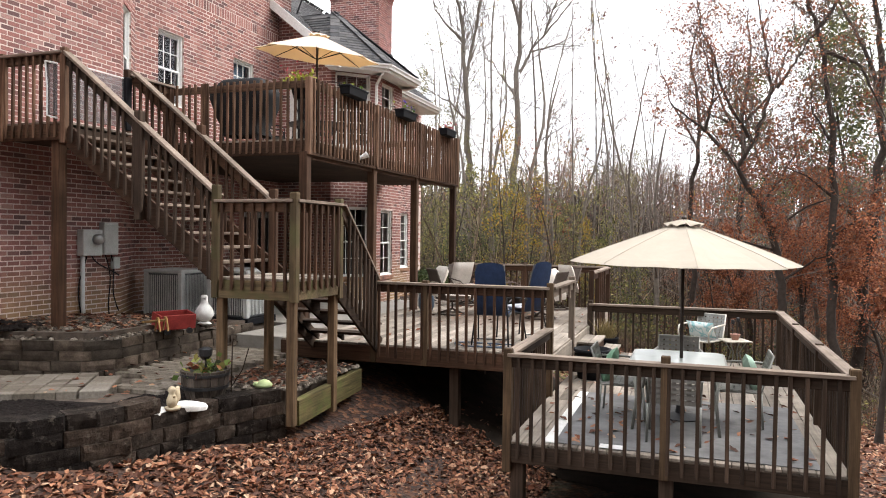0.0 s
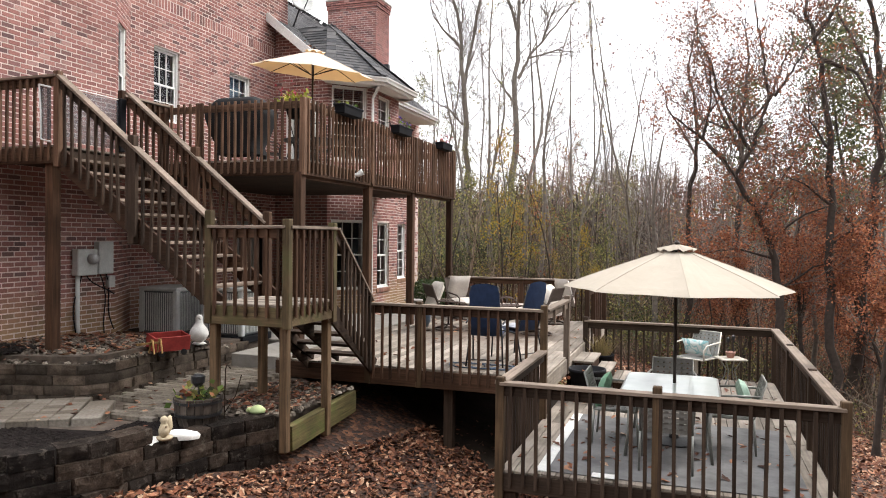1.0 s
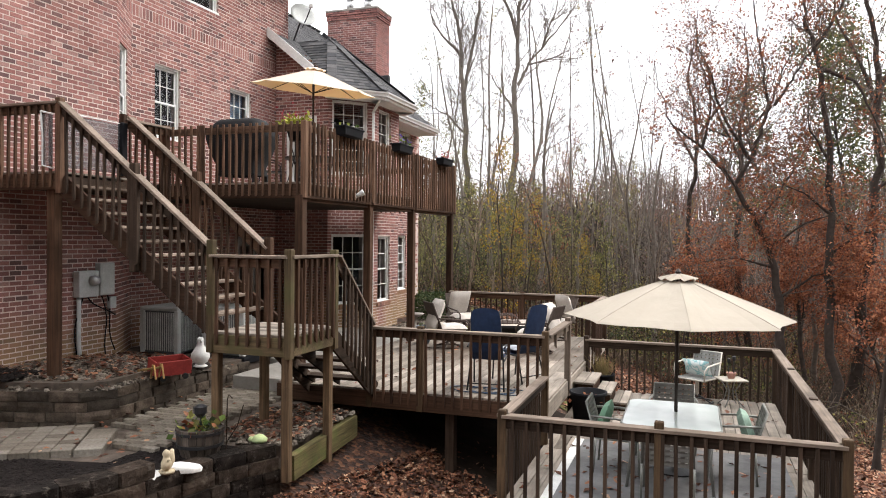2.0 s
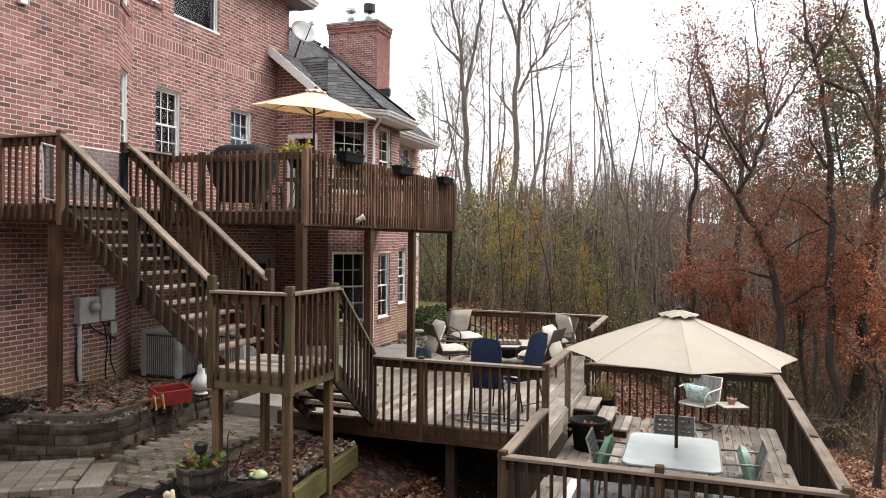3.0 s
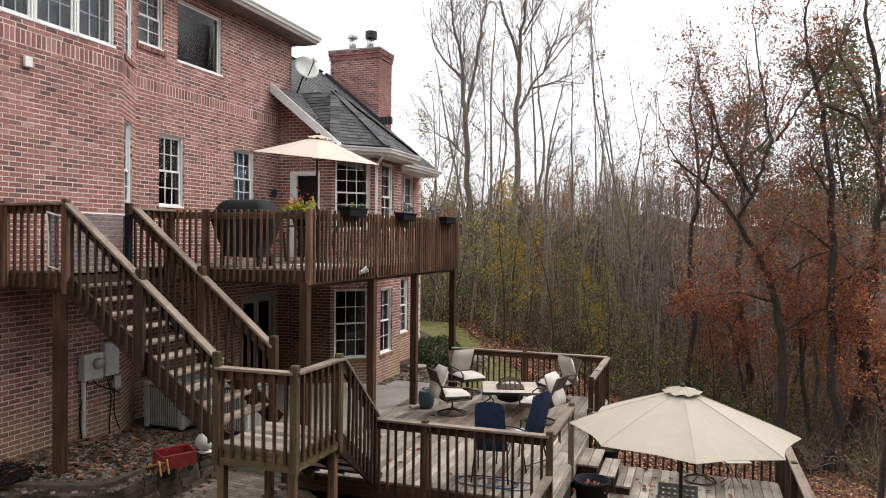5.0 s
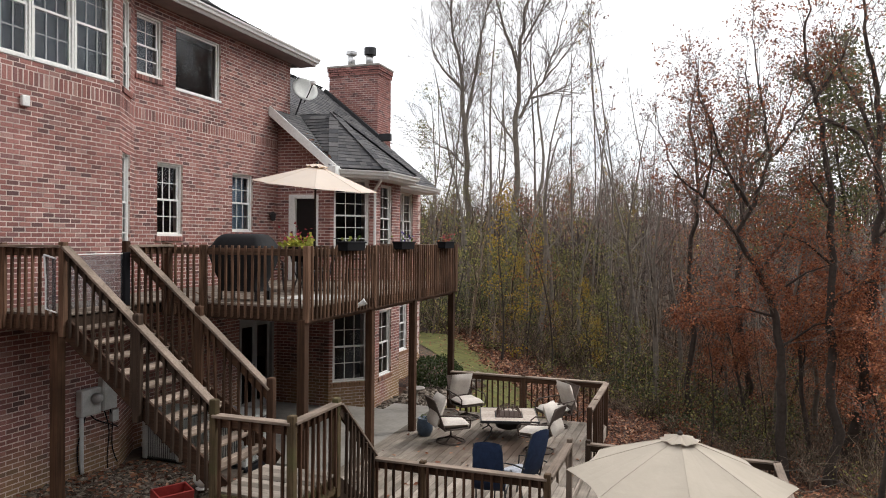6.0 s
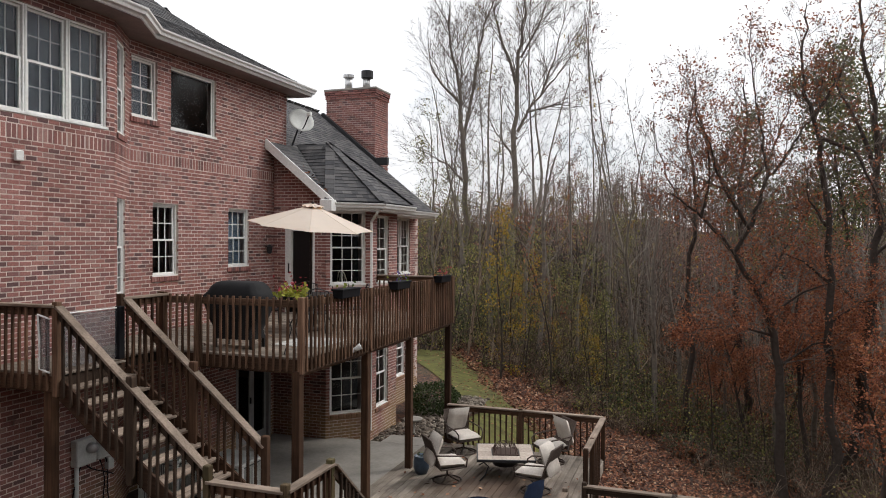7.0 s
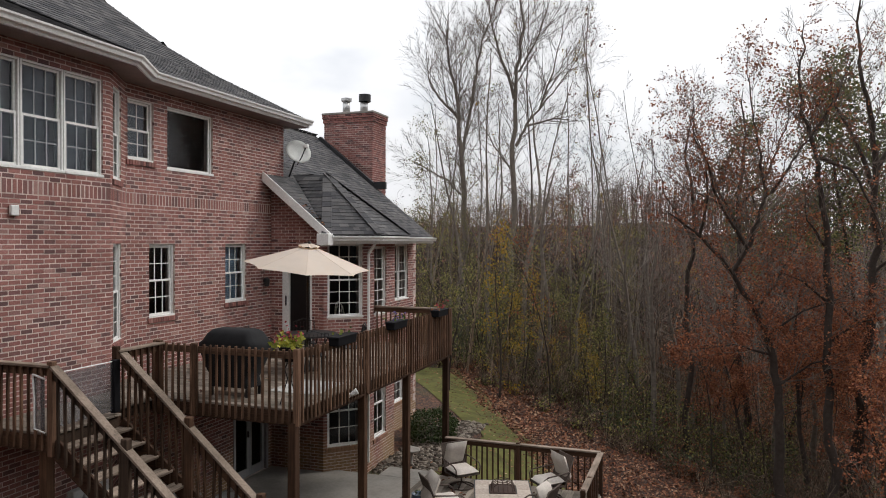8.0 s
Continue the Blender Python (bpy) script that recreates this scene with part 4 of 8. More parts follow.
# second flight down to the middle deck
lower_flight = flight("stairs_lower", (-4.68, LY1, LF), (0, 1), 1.05, 0.178, 0.25, 5, "old", "short weathered timber stairs to the middle deck", "old")
cut = []
for k in range(5):
    cut += [(0.25 * k, LF - 0.178 * k - 0.04), (0.25 * k, LF - 0.178 * (k + 1) - 0.04)]
cut += [(1.25, LF - 0.178 * 5 - 0.04), (1.25, LF - 0.178 * 5 - 0.16), (0.0, LF - 0.36)]
for x in (-5.12, -4.7):
    mb = MB()
    n0 = len(cut)
    mb.add([Vector((x + w, LY1 + y, z)) for w in (-0.02, 0.02) for y, z in cut],
           [tuple(range(n0)), tuple(range(2 * n0 - 1, n0 - 1, -1))] + [((k + 1) % n0, k, k + n0, (k + 1) % n0 + n0) for k in range(n0)])
    part("cut_stringer", mb, W["oldy"], lower_flight)
stair_rail("stair_railing", (-4.1, LY1, LT), (-4.18, 9.72, 1.62), "old", (1, 0), "short weathered timber stair handrail", [])

# middle deck
MF, MT, MBZ = 0.65, 1.57, 0.38
deck_floor("deck_middle", -5.76, -1.6, 9.7, 16.6, MF, "y", style="wet", label="weathered grey timber boards of the middle deck with a brown stain")
rim("rim_middle_front", [((-5.76, 9.7), (-1.6, 9.7))], MBZ, MF - 0.03, "red", "rim joist of the middle deck")
rim("rim_middle_side", [((-1.6, 9.7), (-1.6, 16.6))], MBZ, MF - 0.03, "grey", "pale rim joist of the middle deck")
RM = "brown weathered timber railing of the middle deck"
railing("deck_railing", (-4.2, 9.7), (-1.6, 9.7), MT, MBZ + 0.08, (0, -1), "red", [(0.0, MBZ, MT + 0.06), (0.8, MBZ, MT + 0.03), (2.6, MBZ - 0.3, MT + 0.05)], label=RM, ends=0.1, gap=0.127, post_style="post")
railing("deck_railing", (-1.6, 9.75), (-1.6, 11.55), MT, MT - 0.25, (1, 0), "cap", [(1.8, MBZ, MT + 0.05)], label="bleached timber rail of the middle deck", ends=0.5, gap=0.9)
railing("deck_railing", (-1.6, 13.85), (-1.6, 16.6), MT + 0.02, MBZ + 0.08, (1, 0), "red", [(0.0, MBZ, MT + 0.05), (0.9, MBZ, MT + 0.02), (2.75, MBZ, MT)], label=RM, ends=0.95, gap=0.12)
railing("deck_railing", (-1.6, 16.6), (-5.3, 16.6), MT + 0.03, MBZ + 0.08, (0, 1), "red", [(1.9, MBZ, MT + 0.05), (3.65, MBZ, MT + 0.02)], label=RM, ends=0.1, gap=0.13)
# steps between the decks
st = thing("deck_steps", "three weathered grey timber box steps between the decks", "steps")
for k, (x0, x1, z) in enumerate(((-1.57, -1.22, 0.53), (-1.22, -0.95, 0.39), (-0.95, -0.7, 0.25))):
    for j in (0, 1):
        mb = MB()
        w = (x1 - x0) / 2
        mb.cbox(x0 + w * j + 0.004, x0 + w * (j + 1) - 0.004, 11.95, 12.95, z - 0.038, z, 0.006)
        part("tread", mb, W["greyy"], st)
    mb = MB()
    mb.box(x0 + 0.03, x1 - 0.03, 12.0, 12.9, 0.1, z - 0.04)
    part("riser_box", mb, W["redy"], st)

# lower deck
DF, DT, DB = 0.10, 1.03, -0.12
DX0, DX1, DY0, DY1 = -1.6, 1.62, 7.4, 13.55
deck_floor("deck_lower", DX0, DX1, DY0, DY1, DF, "y", label="weathered grey timber boards of the lower deck")
rim("rim_lower_front", [((DX0, DY0), (DX1, DY0))], DB, DF - 0.03, "old", "rim joist of the lower deck")
rim("rim_lower_left", [((DX0, DY0), (DX0, 9.7))], DB, DF - 0.03, "old", "rim joist of the lower deck side")
rim("rim_lower_right", [((DX1, DY0), (DX1, DY1))], DB, DF - 0.03, "old", "rim joist of the lower deck outer side")
RD = "weathered timber railing of the lower deck"
railing("deck_railing", (DX0, DY0), (DX1, DY0), DT, DB + 0.05, (0, -1), "old", [(0.0, DB - 0.1, DT + 0.04), (1.58, DB, DT + 0.06), (3.22, DB - 0.15, DT + 0.05)], label=RD, ends=0.12, gap=0.13, post_style="post")
railing("deck_railing", (DX0, DY0), (DX0, 9.65), DT, DB + 0.05, (-1, 0), "old", [], label=RD, ends=0.12, gap=0.13)
railing("deck_railing", (DX1, DY0), (DX1, DY1), DT, DB + 0.05, (1, 0), "old", [(2.0, DB, DT + 0.01), (4.1, DB, DT + 0.01), (6.15, DB, DT)], label=RD, ends=0.12, gap=0.125)
railing("deck_railing", (DX1, DY1), (DX0, DY1), DT, DB + 0.05, (0, 1), "old", [(1.6, DB, DT + 0.01), (3.2, DB, DT + 0.05)], label=RD, ends=0.12, gap=0.13)
for x, y in ((DX0 + 0.1, DY0 + 0.1), (0.0, DY0 + 0.1), (DX1 - 0.1, DY0 + 0.1), (DX0 + 0.1, 9.6), (DX1 - 0.1, 10.4), (DX1 - 0.1, DY1 - 0.1), (-3.0, 9.9), (-1.75, 13.0), (-3.5, 13.0), (-1.75, 16.4)):
    post("deck_post", x, y, ground_z(x, y) - 0.1, (DB if x > -1.55 else MBZ) + 0.05, "old", 0.14)

# near-black sheet over the ground under the decks
def ground_sheet_edge(x):
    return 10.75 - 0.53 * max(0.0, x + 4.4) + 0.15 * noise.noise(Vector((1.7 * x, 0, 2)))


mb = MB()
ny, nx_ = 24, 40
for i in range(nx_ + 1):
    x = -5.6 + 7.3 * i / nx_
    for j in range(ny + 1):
        y = ground_sheet_edge(x) + (16.4 - ground_sheet_edge(x)) * j / ny
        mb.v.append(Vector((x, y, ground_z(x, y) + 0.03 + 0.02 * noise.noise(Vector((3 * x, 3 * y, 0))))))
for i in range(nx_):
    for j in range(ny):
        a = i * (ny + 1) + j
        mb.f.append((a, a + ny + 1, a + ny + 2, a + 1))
solo("soil", mb, plain("near_black_ground", (0.022, 0.016, 0.012), 0.95, 0, 0.4, 4.0, 0.9, 0.1), "near-black ground sheet under the timber decks", "soil", "structure", True)

# patio slab under the upper deck
mb = MB()
mb.cbox(FX, -5.78, 11.6, 16.2, 0.3, 0.62, 0.01)
mb.cbox(-6.75, -5.78, 9.95, 11.6, 0.3, 0.62, 0.01)
mb.cbox(-6.9, -5.78, 16.2, 16.9, 0.3, 0.62, 0.01)
solo("patio", mb, M_CONC, "pale concrete patio slab under the upper deck", "patio", "structure")


# ---- woods ----
M_BARK = plain("grey_bark", (0.165, 0.14, 0.118), 0.95, 0, 0.35, 5.0, 0.8)
M_BARKD = plain("dark_bark", (0.045, 0.034, 0.028), 0.95, 0, 0.35, 5.0, 0.8)
M_TWIG = plain("fine_twigs", (0.155, 0.125, 0.105), 0.95, 0, 0.2, 2.0, 0.0)
M_RUST = islands("rust_oak_leaves", [(0.0, (0.11, 0.036, 0.022)), (0.5, (0.27, 0.095, 0.05)), (0.85, (0.43, 0.18, 0.09)), (1.0, (0.3, 0.13, 0.06))], 0.8, 8, 0.0, None, True)
M_PURPLE = islands("dull_red_leaves", [(0.0, (0.1, 0.048, 0.042)), (0.6, (0.22, 0.105, 0.085)), (1.0, (0.32, 0.18, 0.13))], 0.8, 8, 0.0, None, True)
M_YELLOW = islands("yellow_leaves", [(0.0, (0.22, 0.19, 0.03)), (0.6, (0.40, 0.27, 0.03)), (1.0, (0.45, 0.22, 0.03))], 0.7, 8, 0.0, None, True)
M_GREEN = islands("late_green_leaves", [(0.0, (0.03, 0.04, 0.015)), (0.5, (0.16, 0.165, 0.058)), (1.0, (0.38, 0.32, 0.1))], 0.7, 8, 0.0, None, True)


M_DULLGREEN = islands("dull_green_leaves", [(0.0, (0.04, 0.055, 0.022)), (0.6, (0.11, 0.12, 0.05)), (1.0, (0.26, 0.23, 0.09))], 0.7, 8, 0.0, None, True)
M_EVER = islands("evergreen_leaves", [(0.0, (0.025, 0.036, 0.018)), (0.6, (0.065, 0.085, 0.04)), (1.0, (0.14, 0.155, 0.075))], 0.6, 8, 0.0, None, True)
M_STEMS = islands("mixed_stems", [(0.0, (0.03, 0.02, 0.014)), (0.5, (0.105, 0.072, 0.05)), (0.85, (0.225, 0.165, 0.12)), (1.0, (0.4, 0.32, 0.24))], 0.95, 6, 0.0)
M_FARSTEMS = islands("far_stems", [(0.0, (0.025, 0.018, 0.015)), (0.5, (0.06, 0.045, 0.038)), (1.0, (0.11, 0.088, 0.074))], 0.95, 6, 0.0)


# ---- garden by the house ----
M_MULCH = plain("dark_mulch", (0.014, 0.011, 0.01), 0.95, 0, 0.5, 14.0, 1.0, 0.1)
M_SOIL = plain("garden_soil", (0.09, 0.07, 0.055), 0.95, 0, 0.4, 6.0, 0.8)
M_PAVER = islands("tan_paver", [(0.0, (0.125, 0.105, 0.082)), (0.5, (0.17, 0.146, 0.118)), (1.0, (0.225, 0.2, 0.168))], 0.9, 30.0, 0.4, (1.5, (0.75, 0.72, 0.7)))
M_GRAVEL = islands("river_gravel", [(0.0, (0.045, 0.035, 0.027)), (0.5, (0.12, 0.096, 0.075)), (1.0, (0.28, 0.24, 0.195))], 0.8, 30.0, 0.2)
M_STONEWHITE = plain("white_painted_stone", (0.72, 0.71, 0.68), 0.7, 0, 0.15, 5.0, 0.2)
M_STATUE = plain("tan_cast_stone", (0.42, 0.35, 0.24), 0.85, 0, 0.3, 9.0, 0.4)
M_REDPAINT = plain("faded_red_paint", (0.28, 0.035, 0.03), 0.6, 0, 0.25, 8.0, 0.1)
M_PINE = wood("yellow_pine", "z", (0.42, 0.26, 0.11))
M_POT = plain("black_plastic", (0.01, 0.01, 0.012), 0.75, 0, 0.2, spec=0.12)
M_BARREL = wood("barrel_stave", "z", (0.085, 0.07, 0.06))
M_LEAFG = islands("pot_leaves", [(0.0, (0.05, 0.09, 0.02)), (0.6, (0.13, 0.19, 0.04)), (1.0, (0.3, 0.32, 0.08))], 0.6, 8, 0.0, None, True)


def poly_slab(name, pts, z0, z1, material, label, category, z_fn=None, step=0.0, kind="structure"):
    mb = MB()
    n = len(pts)
    mb.add([Vector((*p, z0)) for p in pts] + [Vector((*p, z1)) for p in pts],
           [tuple(range(n, 2 * n))] + [(k, (k + 1) % n, (k + 1) % n + n, k + n) for k in range(n)])
    return solo(name, mb, material, label, category, kind)


def along(pts):
    """Cumulative lengths of a plan line, and a function from length to place and direction."""
    ps = [Vector(p) for p in pts]
    ls = [0.0]
    for a, b in zip(ps, ps[1:]):
        ls.append(ls[-1] + (b - a).length)

    def at(s):
        for k in range(len(ps) - 1):
            if s <= ls[k + 1] or k == len(ps) - 2:
                d = (ps[k + 1] - ps[k]).normalized()
                return ps[k] + d * (s - ls[k]), d
    return ls[-1], at


def block_wall(name, pts, z0, courses, h, top_fn, label, depth=0.24, length=0.4, stone=M_BLOCK):
    """Dry-laid split blocks following a curved line; each block is a piece."""
    ob = thing(name, label, "retaining wall", kind="structure")
    L, at = along(pts)
    rng = random.Random(len(name) * 7 + courses)
    for c in range(courses):
        z = z0 + c * h
        s = -length / 2 * (c % 2)
        while s < L:
            l = length * rng.choice((0.7, 1.0, 1.0, 1.15))
            a, b = max(s, 0), min(s + l, L)
            if b - a > 0.08 and z + h * 0.5 < top_fn((a + b) / 2):
                p, d = at((a + b) / 2)
                nrm = Vector((d.y, -d.x))
                m = Matrix(((d.x, nrm.x, 0), (d.y, nrm.y, 0), (0, 0, 1))).to_4x4()
                m.translation = Vector((p.x, p.y, z))
                mb = MB()
                w = (b - a) / 2 - 0.004
                e = 0.007
                out = rng.uniform(-0.012, 0.012) - c * 0.012
                vs = []
                lid = h - 0.004 - rng.uniform(0, 0.007)
                for zz, f in ((0, 0.0), (h * 0.5, 1.0), (lid, 0.0)):
                    for x, y in ((-w, -depth), (w, -depth), (w, -0.01), (w - e - rng.uniform(0, 0.02), e * f + rng.uniform(0, 0.012)), (rng.uniform(-0.05, 0.05), e * f + rng.uniform(0.0, 0.014)), (-w + e + rng.uniform(0, 0.02), e * f + rng.uniform(0, 0.012)), (-w, -0.01)):
                        vs.append(m @ Vector((x, y + out, zz)))
                fs = [tuple(range(6, -1, -1)), tuple(range(14, 21))]
                for r in (0, 7):
                    fs += [(r + k, r + (k + 1) % 7, r + 7 + (k + 1) % 7, r + 7 + k) for k in range(7)]
                mb.add(vs, fs)
                part("block", mb, stone, ob)
            s += l
    core = MB()
    n = int(L / 0.12)
    for k in range(n):
        a, b = at(L * k / n), at(L * (k + 1) / n)
        top = z0 + h * sum(1 for c in range(courses) if z0 + c * h + h * 0.5 < top_fn(L * (k + 0.5) / n)) - 0.015
        loop = [q + Vector((d.y, -d.x)) * o for (q, d), o in ((a, -0.11), (b, -0.11), (b, -0.26), (a, -0.26))]
        core.add([Vector((*q, z)) for z in (z0, top) for q in loop], [(4, 5, 6, 7), (0, 1, 5, 4), (2, 3, 7, 6)])
    part("backfill", core, stone, ob)
    return ob


OUT = [(-6.9, 4.2), (-5.85, 4.42), (-5.28, 4.78), (-4.92, 5.4), (-4.77, 6.05), (-4.6, 6.8), (-4.28, 7.45)]
INN = [(-9.12, 6.7), (-8.25, 6.96), (-7.66, 7.12), (-7.13, 7.31), (-6.93, 7.6), (-6.97, 8.4), (-7.0, 9.4), (-6.97, 10.06), (-6.97, 10.8)]
poly_slab("terrace", [(-9.12, 4.2), (-6.9, 4.25), (-5.95, 4.55), (-5.4, 4.9), (-5.1, 5.45), (-4.95, 6.1), (-4.78, 6.85), (-4.5, 7.45), (-4.45, 8.95), (-5.5, 9.9), (-6.9, 10.4), (-9.12, 10.4)], -0.4, 0.36, M_SOIL, "garden terrace soil behind the block wall", "terrace")
block_wall("garden_wall_outer", OUT, -0.33, 6, 0.15, lambda s: 0.72 if s < 1.45 else 0.57 if s < 3.0 else 0.45, "curved wall of dark split concrete blocks")
block_wall("garden_wall_inner", INN, 0.31, 4, 0.13, lambda s: 0.83 if s < 4.6 else 0.70, "low wall of brown split concrete blocks", length=0.42, stone=M_BLOCKTAN)
# gravel bed surface against the house
mb = MB()
bed = [(BX, 6.85), (-8.25, 7.1), (-7.7, 7.26), (-7.25, 7.42), (-7.07, 7.65), (-7.12, 8.4), (-7.14, 9.4), (-7.1, 10.5), (-7.1, 11.6), (-9.74, 11.6), (-9.74, 10.5), (BX, 9.98)]
mb.add([Vector((*p, 0.3)) for p in bed] + [Vector((x, y, 0.92 if y < 9 else 0.74)) for x, y in bed],
       [tuple(range(len(bed), 2 * len(bed)))] + [(k, (k + 1) % len(bed), (k + 1) % len(bed) + len(bed), k + len(bed)) for k in range(len(bed))])
solo("gravel_bed", mb, M_SOIL, "raised bed of river gravel against the house wall", "gravel bed", "structure")


def bed_z(y):
    return 0.92 if y < 8.6 else 0.92 - 0.18 * min(1, (y - 8.6) / 1.9)


def scatter(name, count, place, size, material, label, category, seed, squash=0.6):
    rng = random.Random(seed)
    mb = MB()
    for _ in range(count):
        x, y, z = place(rng)
        s = rng.uniform(*size)
        m = T((x, y, z)) @ pose(0, 0, 0, rng.uniform(-20, 20), rng.uniform(-20, 20), rng.uniform(0, 360))
        a, b, c = s * rng.uniform(0.7, 1.2), s * rng.uniform(0.6, 1.0), s * squash * rng.uniform(0.7, 1.1)
        ring = [(a * math.cos(t * 1.0472), b * math.sin(t * 1.0472)) for t in range(6)]
        mb.add([m @ Vector((x_, y_, 0)) for x_, y_ in ring] + [m @ Vector((x_ * 0.6, y_ * 0.6, c)) for x_, y_ in ring],
               [(6, 7, 8, 9, 10, 11)] + [(k, (k + 1) % 6, (k + 1) % 6 + 6, k + 6) for k in range(6)])
    return solo(name, mb, material, label, category, "stuff")


def on_bed(r):
    while True:
        x, y = r.uniform(-9.1, -6.8), r.uniform(6.8, 10.4)
        edge = -7.0 - max(0, 7.55 - y) * 2.2
        if x < edge and x > BX - max(0, y - 9.9):
            return x, y, bed_z(y) - 0.1 * max(0.0, 1 - (edge - x) / 0.9)


scatter("river_gravel", 3900, on_bed, (0.025, 0.06), M_GRAVEL, "brown and grey river gravel in the raised bed", "gravel", 5)
scatter("river_gravel_low", 900, lambda r: (r.uniform(-5.4, -4.25), r.uniform(7.4, 9.3), 0.37 + r.uniform(0, 0.02)), (0.025, 0.06), M_GRAVEL, "grey river gravel under the half landing", "gravel", 6)
scatter("mulch", 4200, lambda r: (lambda y: (r.uniform(-7.2 if y < 6.1 else -5.75, -5.15 + 0.2 * (y - 5.5)), y, 0.368))(r.uniform(4.9, 7.3)), (0.015, 0.04), M_MULCH, "black bark mulch in the planting bed", "mulch", 7, 0.4)
scatter("mulch_upper", 700, lambda r: (r.uniform(-9.0, -8.2), r.uniform(6.6, 7.7), 0.94 + 0.02 * r.random()), (0.02, 0.05), M_MULCH, "black bark mulch beside the house", "mulch", 8, 0.5)
poly_slab("mulch_bed", [(-7.3, 4.4), (-5.9, 4.6), (-5.38, 4.92), (-5.05, 5.5), (-4.9, 6.15), (-4.75, 6.85), (-4.55, 7.35), (-5.72, 7.3), (-5.75, 6.3), (-6.2, 6.2), (-7.3, 6.0)], 0.3, 0.368, M_MULCH, "black mulch bed behind the block wall", "mulch bed")

# paver path
pv = thing("paver_path", "tan concrete paver path between the garden walls", "path", kind="structure")
rng = random.Random(4)
me_pv = []
for k in range(4):
    mb = MB()
    mb.cbox(-0.1, 0.1, -0.049, 0.049, 0, 0.06, 0.007)
    me_pv.append(mb.data("paver", M_PAVER))
y, row = 6.8, 0
while y < 10.2:
    x = -6.88 + (0.104 if row % 2 else 0.0)
    while x < -5.6 - 0.02 * (y - 6.3):
        if x > -6.87 and (y > 7.5 or x > -6.4 + (7.5 - y) * 0.4):
            shared("paver", me_pv[rng.randrange(4)], pv, T((x, y, 0.36 + rng.uniform(0, 0.003))) @ pose(0, 0, 0, rng.gauss(0, 0.25), rng.gauss(0, 0.25), rng.gauss(0, 0.6)))
        x += 0.208
    y += 0.105
    row += 1
# raised paver step beside the planting bed
mb = MB()
mb.cbox(-0.105, 0.105, -0.07, 0.07, 0, 0.1, 0.008)
me_step = mb.data("paver", M_PAVER)


def behind_inner_wall(x, y):
    for (x0, y0), (x1, y1) in zip(INN, INN[1:]):
        if x0 <= x <= x1:
            return y > y0 + (y1 - y0) * (x - x0) / (x1 - x0) - 0.1
    return x < INN[0][0]


step_m = T((-6.02, 6.5, 0.345)) @ pose(0, 0, 0, 0, 0, 33)
for i in range(11):
    for j in range(8):
        m_ = step_m @ T((-0.45 - 0.215 * i, 0.08 + 0.146 * j, rng.uniform(0, 0.006)))
        if not behind_inner_wall(m_.translation.x, m_.translation.y):
            shared("paver", me_step, pv, m_)
mb = MB()
mb.cbox(-0.15, 0.15, -0.22, 0.22, 0, 0.1, 0.01)
me_big = mb.data("slab", M_PAVER)
for j in range(2):
    shared("slab", me_big, pv, step_m @ T((-0.17, 0.23 + 0.45 * j, 0.004)))
# patio apron
mb = MB()
mb.cbox(-6.75, -5.55, 10.2, 11.7, 0.25, 0.5, 0.01)
solo("path_slab", mb, M_CONC, "pale concrete slab at the end of the paver path", "path", "structure")
mb = MB()
mb.beam((-4.2, 7.5, 0.13), (-4.25, 9.3, 0.2), 0.1, 0.3)
solo("timber_edging", mb, wood("mossy_timber", "y", (0.13, 0.11, 0.05), stain=(0.09, 0.12, 0.03)), "mossy green timber edging along the gravel", "edging")

# outdoor units and meters
M_COIL = plain("grey_coil_fins", (0.13, 0.14, 0.14), 0.6, 0.3, 0.2)


def air_conditioner(x, y, w, d, z0, h, label):
    ob = thing("air_conditioner", label, "air conditioner", "outdoor units")
    mb = MB()
    mb.cbox(x - 0.05, x + w + 0.05, y - 0.05, y + d + 0.05, z0 - 0.12, z0, 0.01)
    part("base_pad", mb, M_POT, ob)
    mb = MB()
    mb.cbox(x + 0.03, x + w - 0.03, y + 0.03, y + d - 0.03, z0, z0 + h - 0.06, 0.02)
    part("coil", mb, M_COIL, ob)
    for cx, cy in ((x, y), (x + w - 0.1, y), (x, y + d - 0.1), (x + w - 0.1, y + d - 0.1)):
        mb = MB()
        mb.cbox(cx, cx + 0.1, cy, cy + 0.1, z0, z0 + h - 0.05, 0.015)
        part("corner_panel", mb, M_GREYBOX, ob)
    mb = MB()
    mb.cbox(x - 0.005, x + w + 0.005, y - 0.005, y + d + 0.005, z0 + h - 0.07, z0 + h, 0.02)
    part("top_panel", mb, M_GREYBOX, ob)
    mb = MB()
    n = 14
    for k in range(n):
        a = 0.12 + (w - 0.24) * k / (n - 1)
        mb.box(x + a - 0.008, x + a + 0.008, y + 0.005, y + 0.02, z0 + 0.05, z0 + h - 0.1)
        mb.box(x + w - 0.02, x + w - 0.005, y + 0.12 + (d - 0.24) * k / (n - 1) - 0.008, y + 0.12 + (d - 0.24) * k / (n - 1) + 0.008, z0 + 0.05, z0 + h - 0.1)
    part("louvre", mb, M_GREYBOX, ob)
    return ob


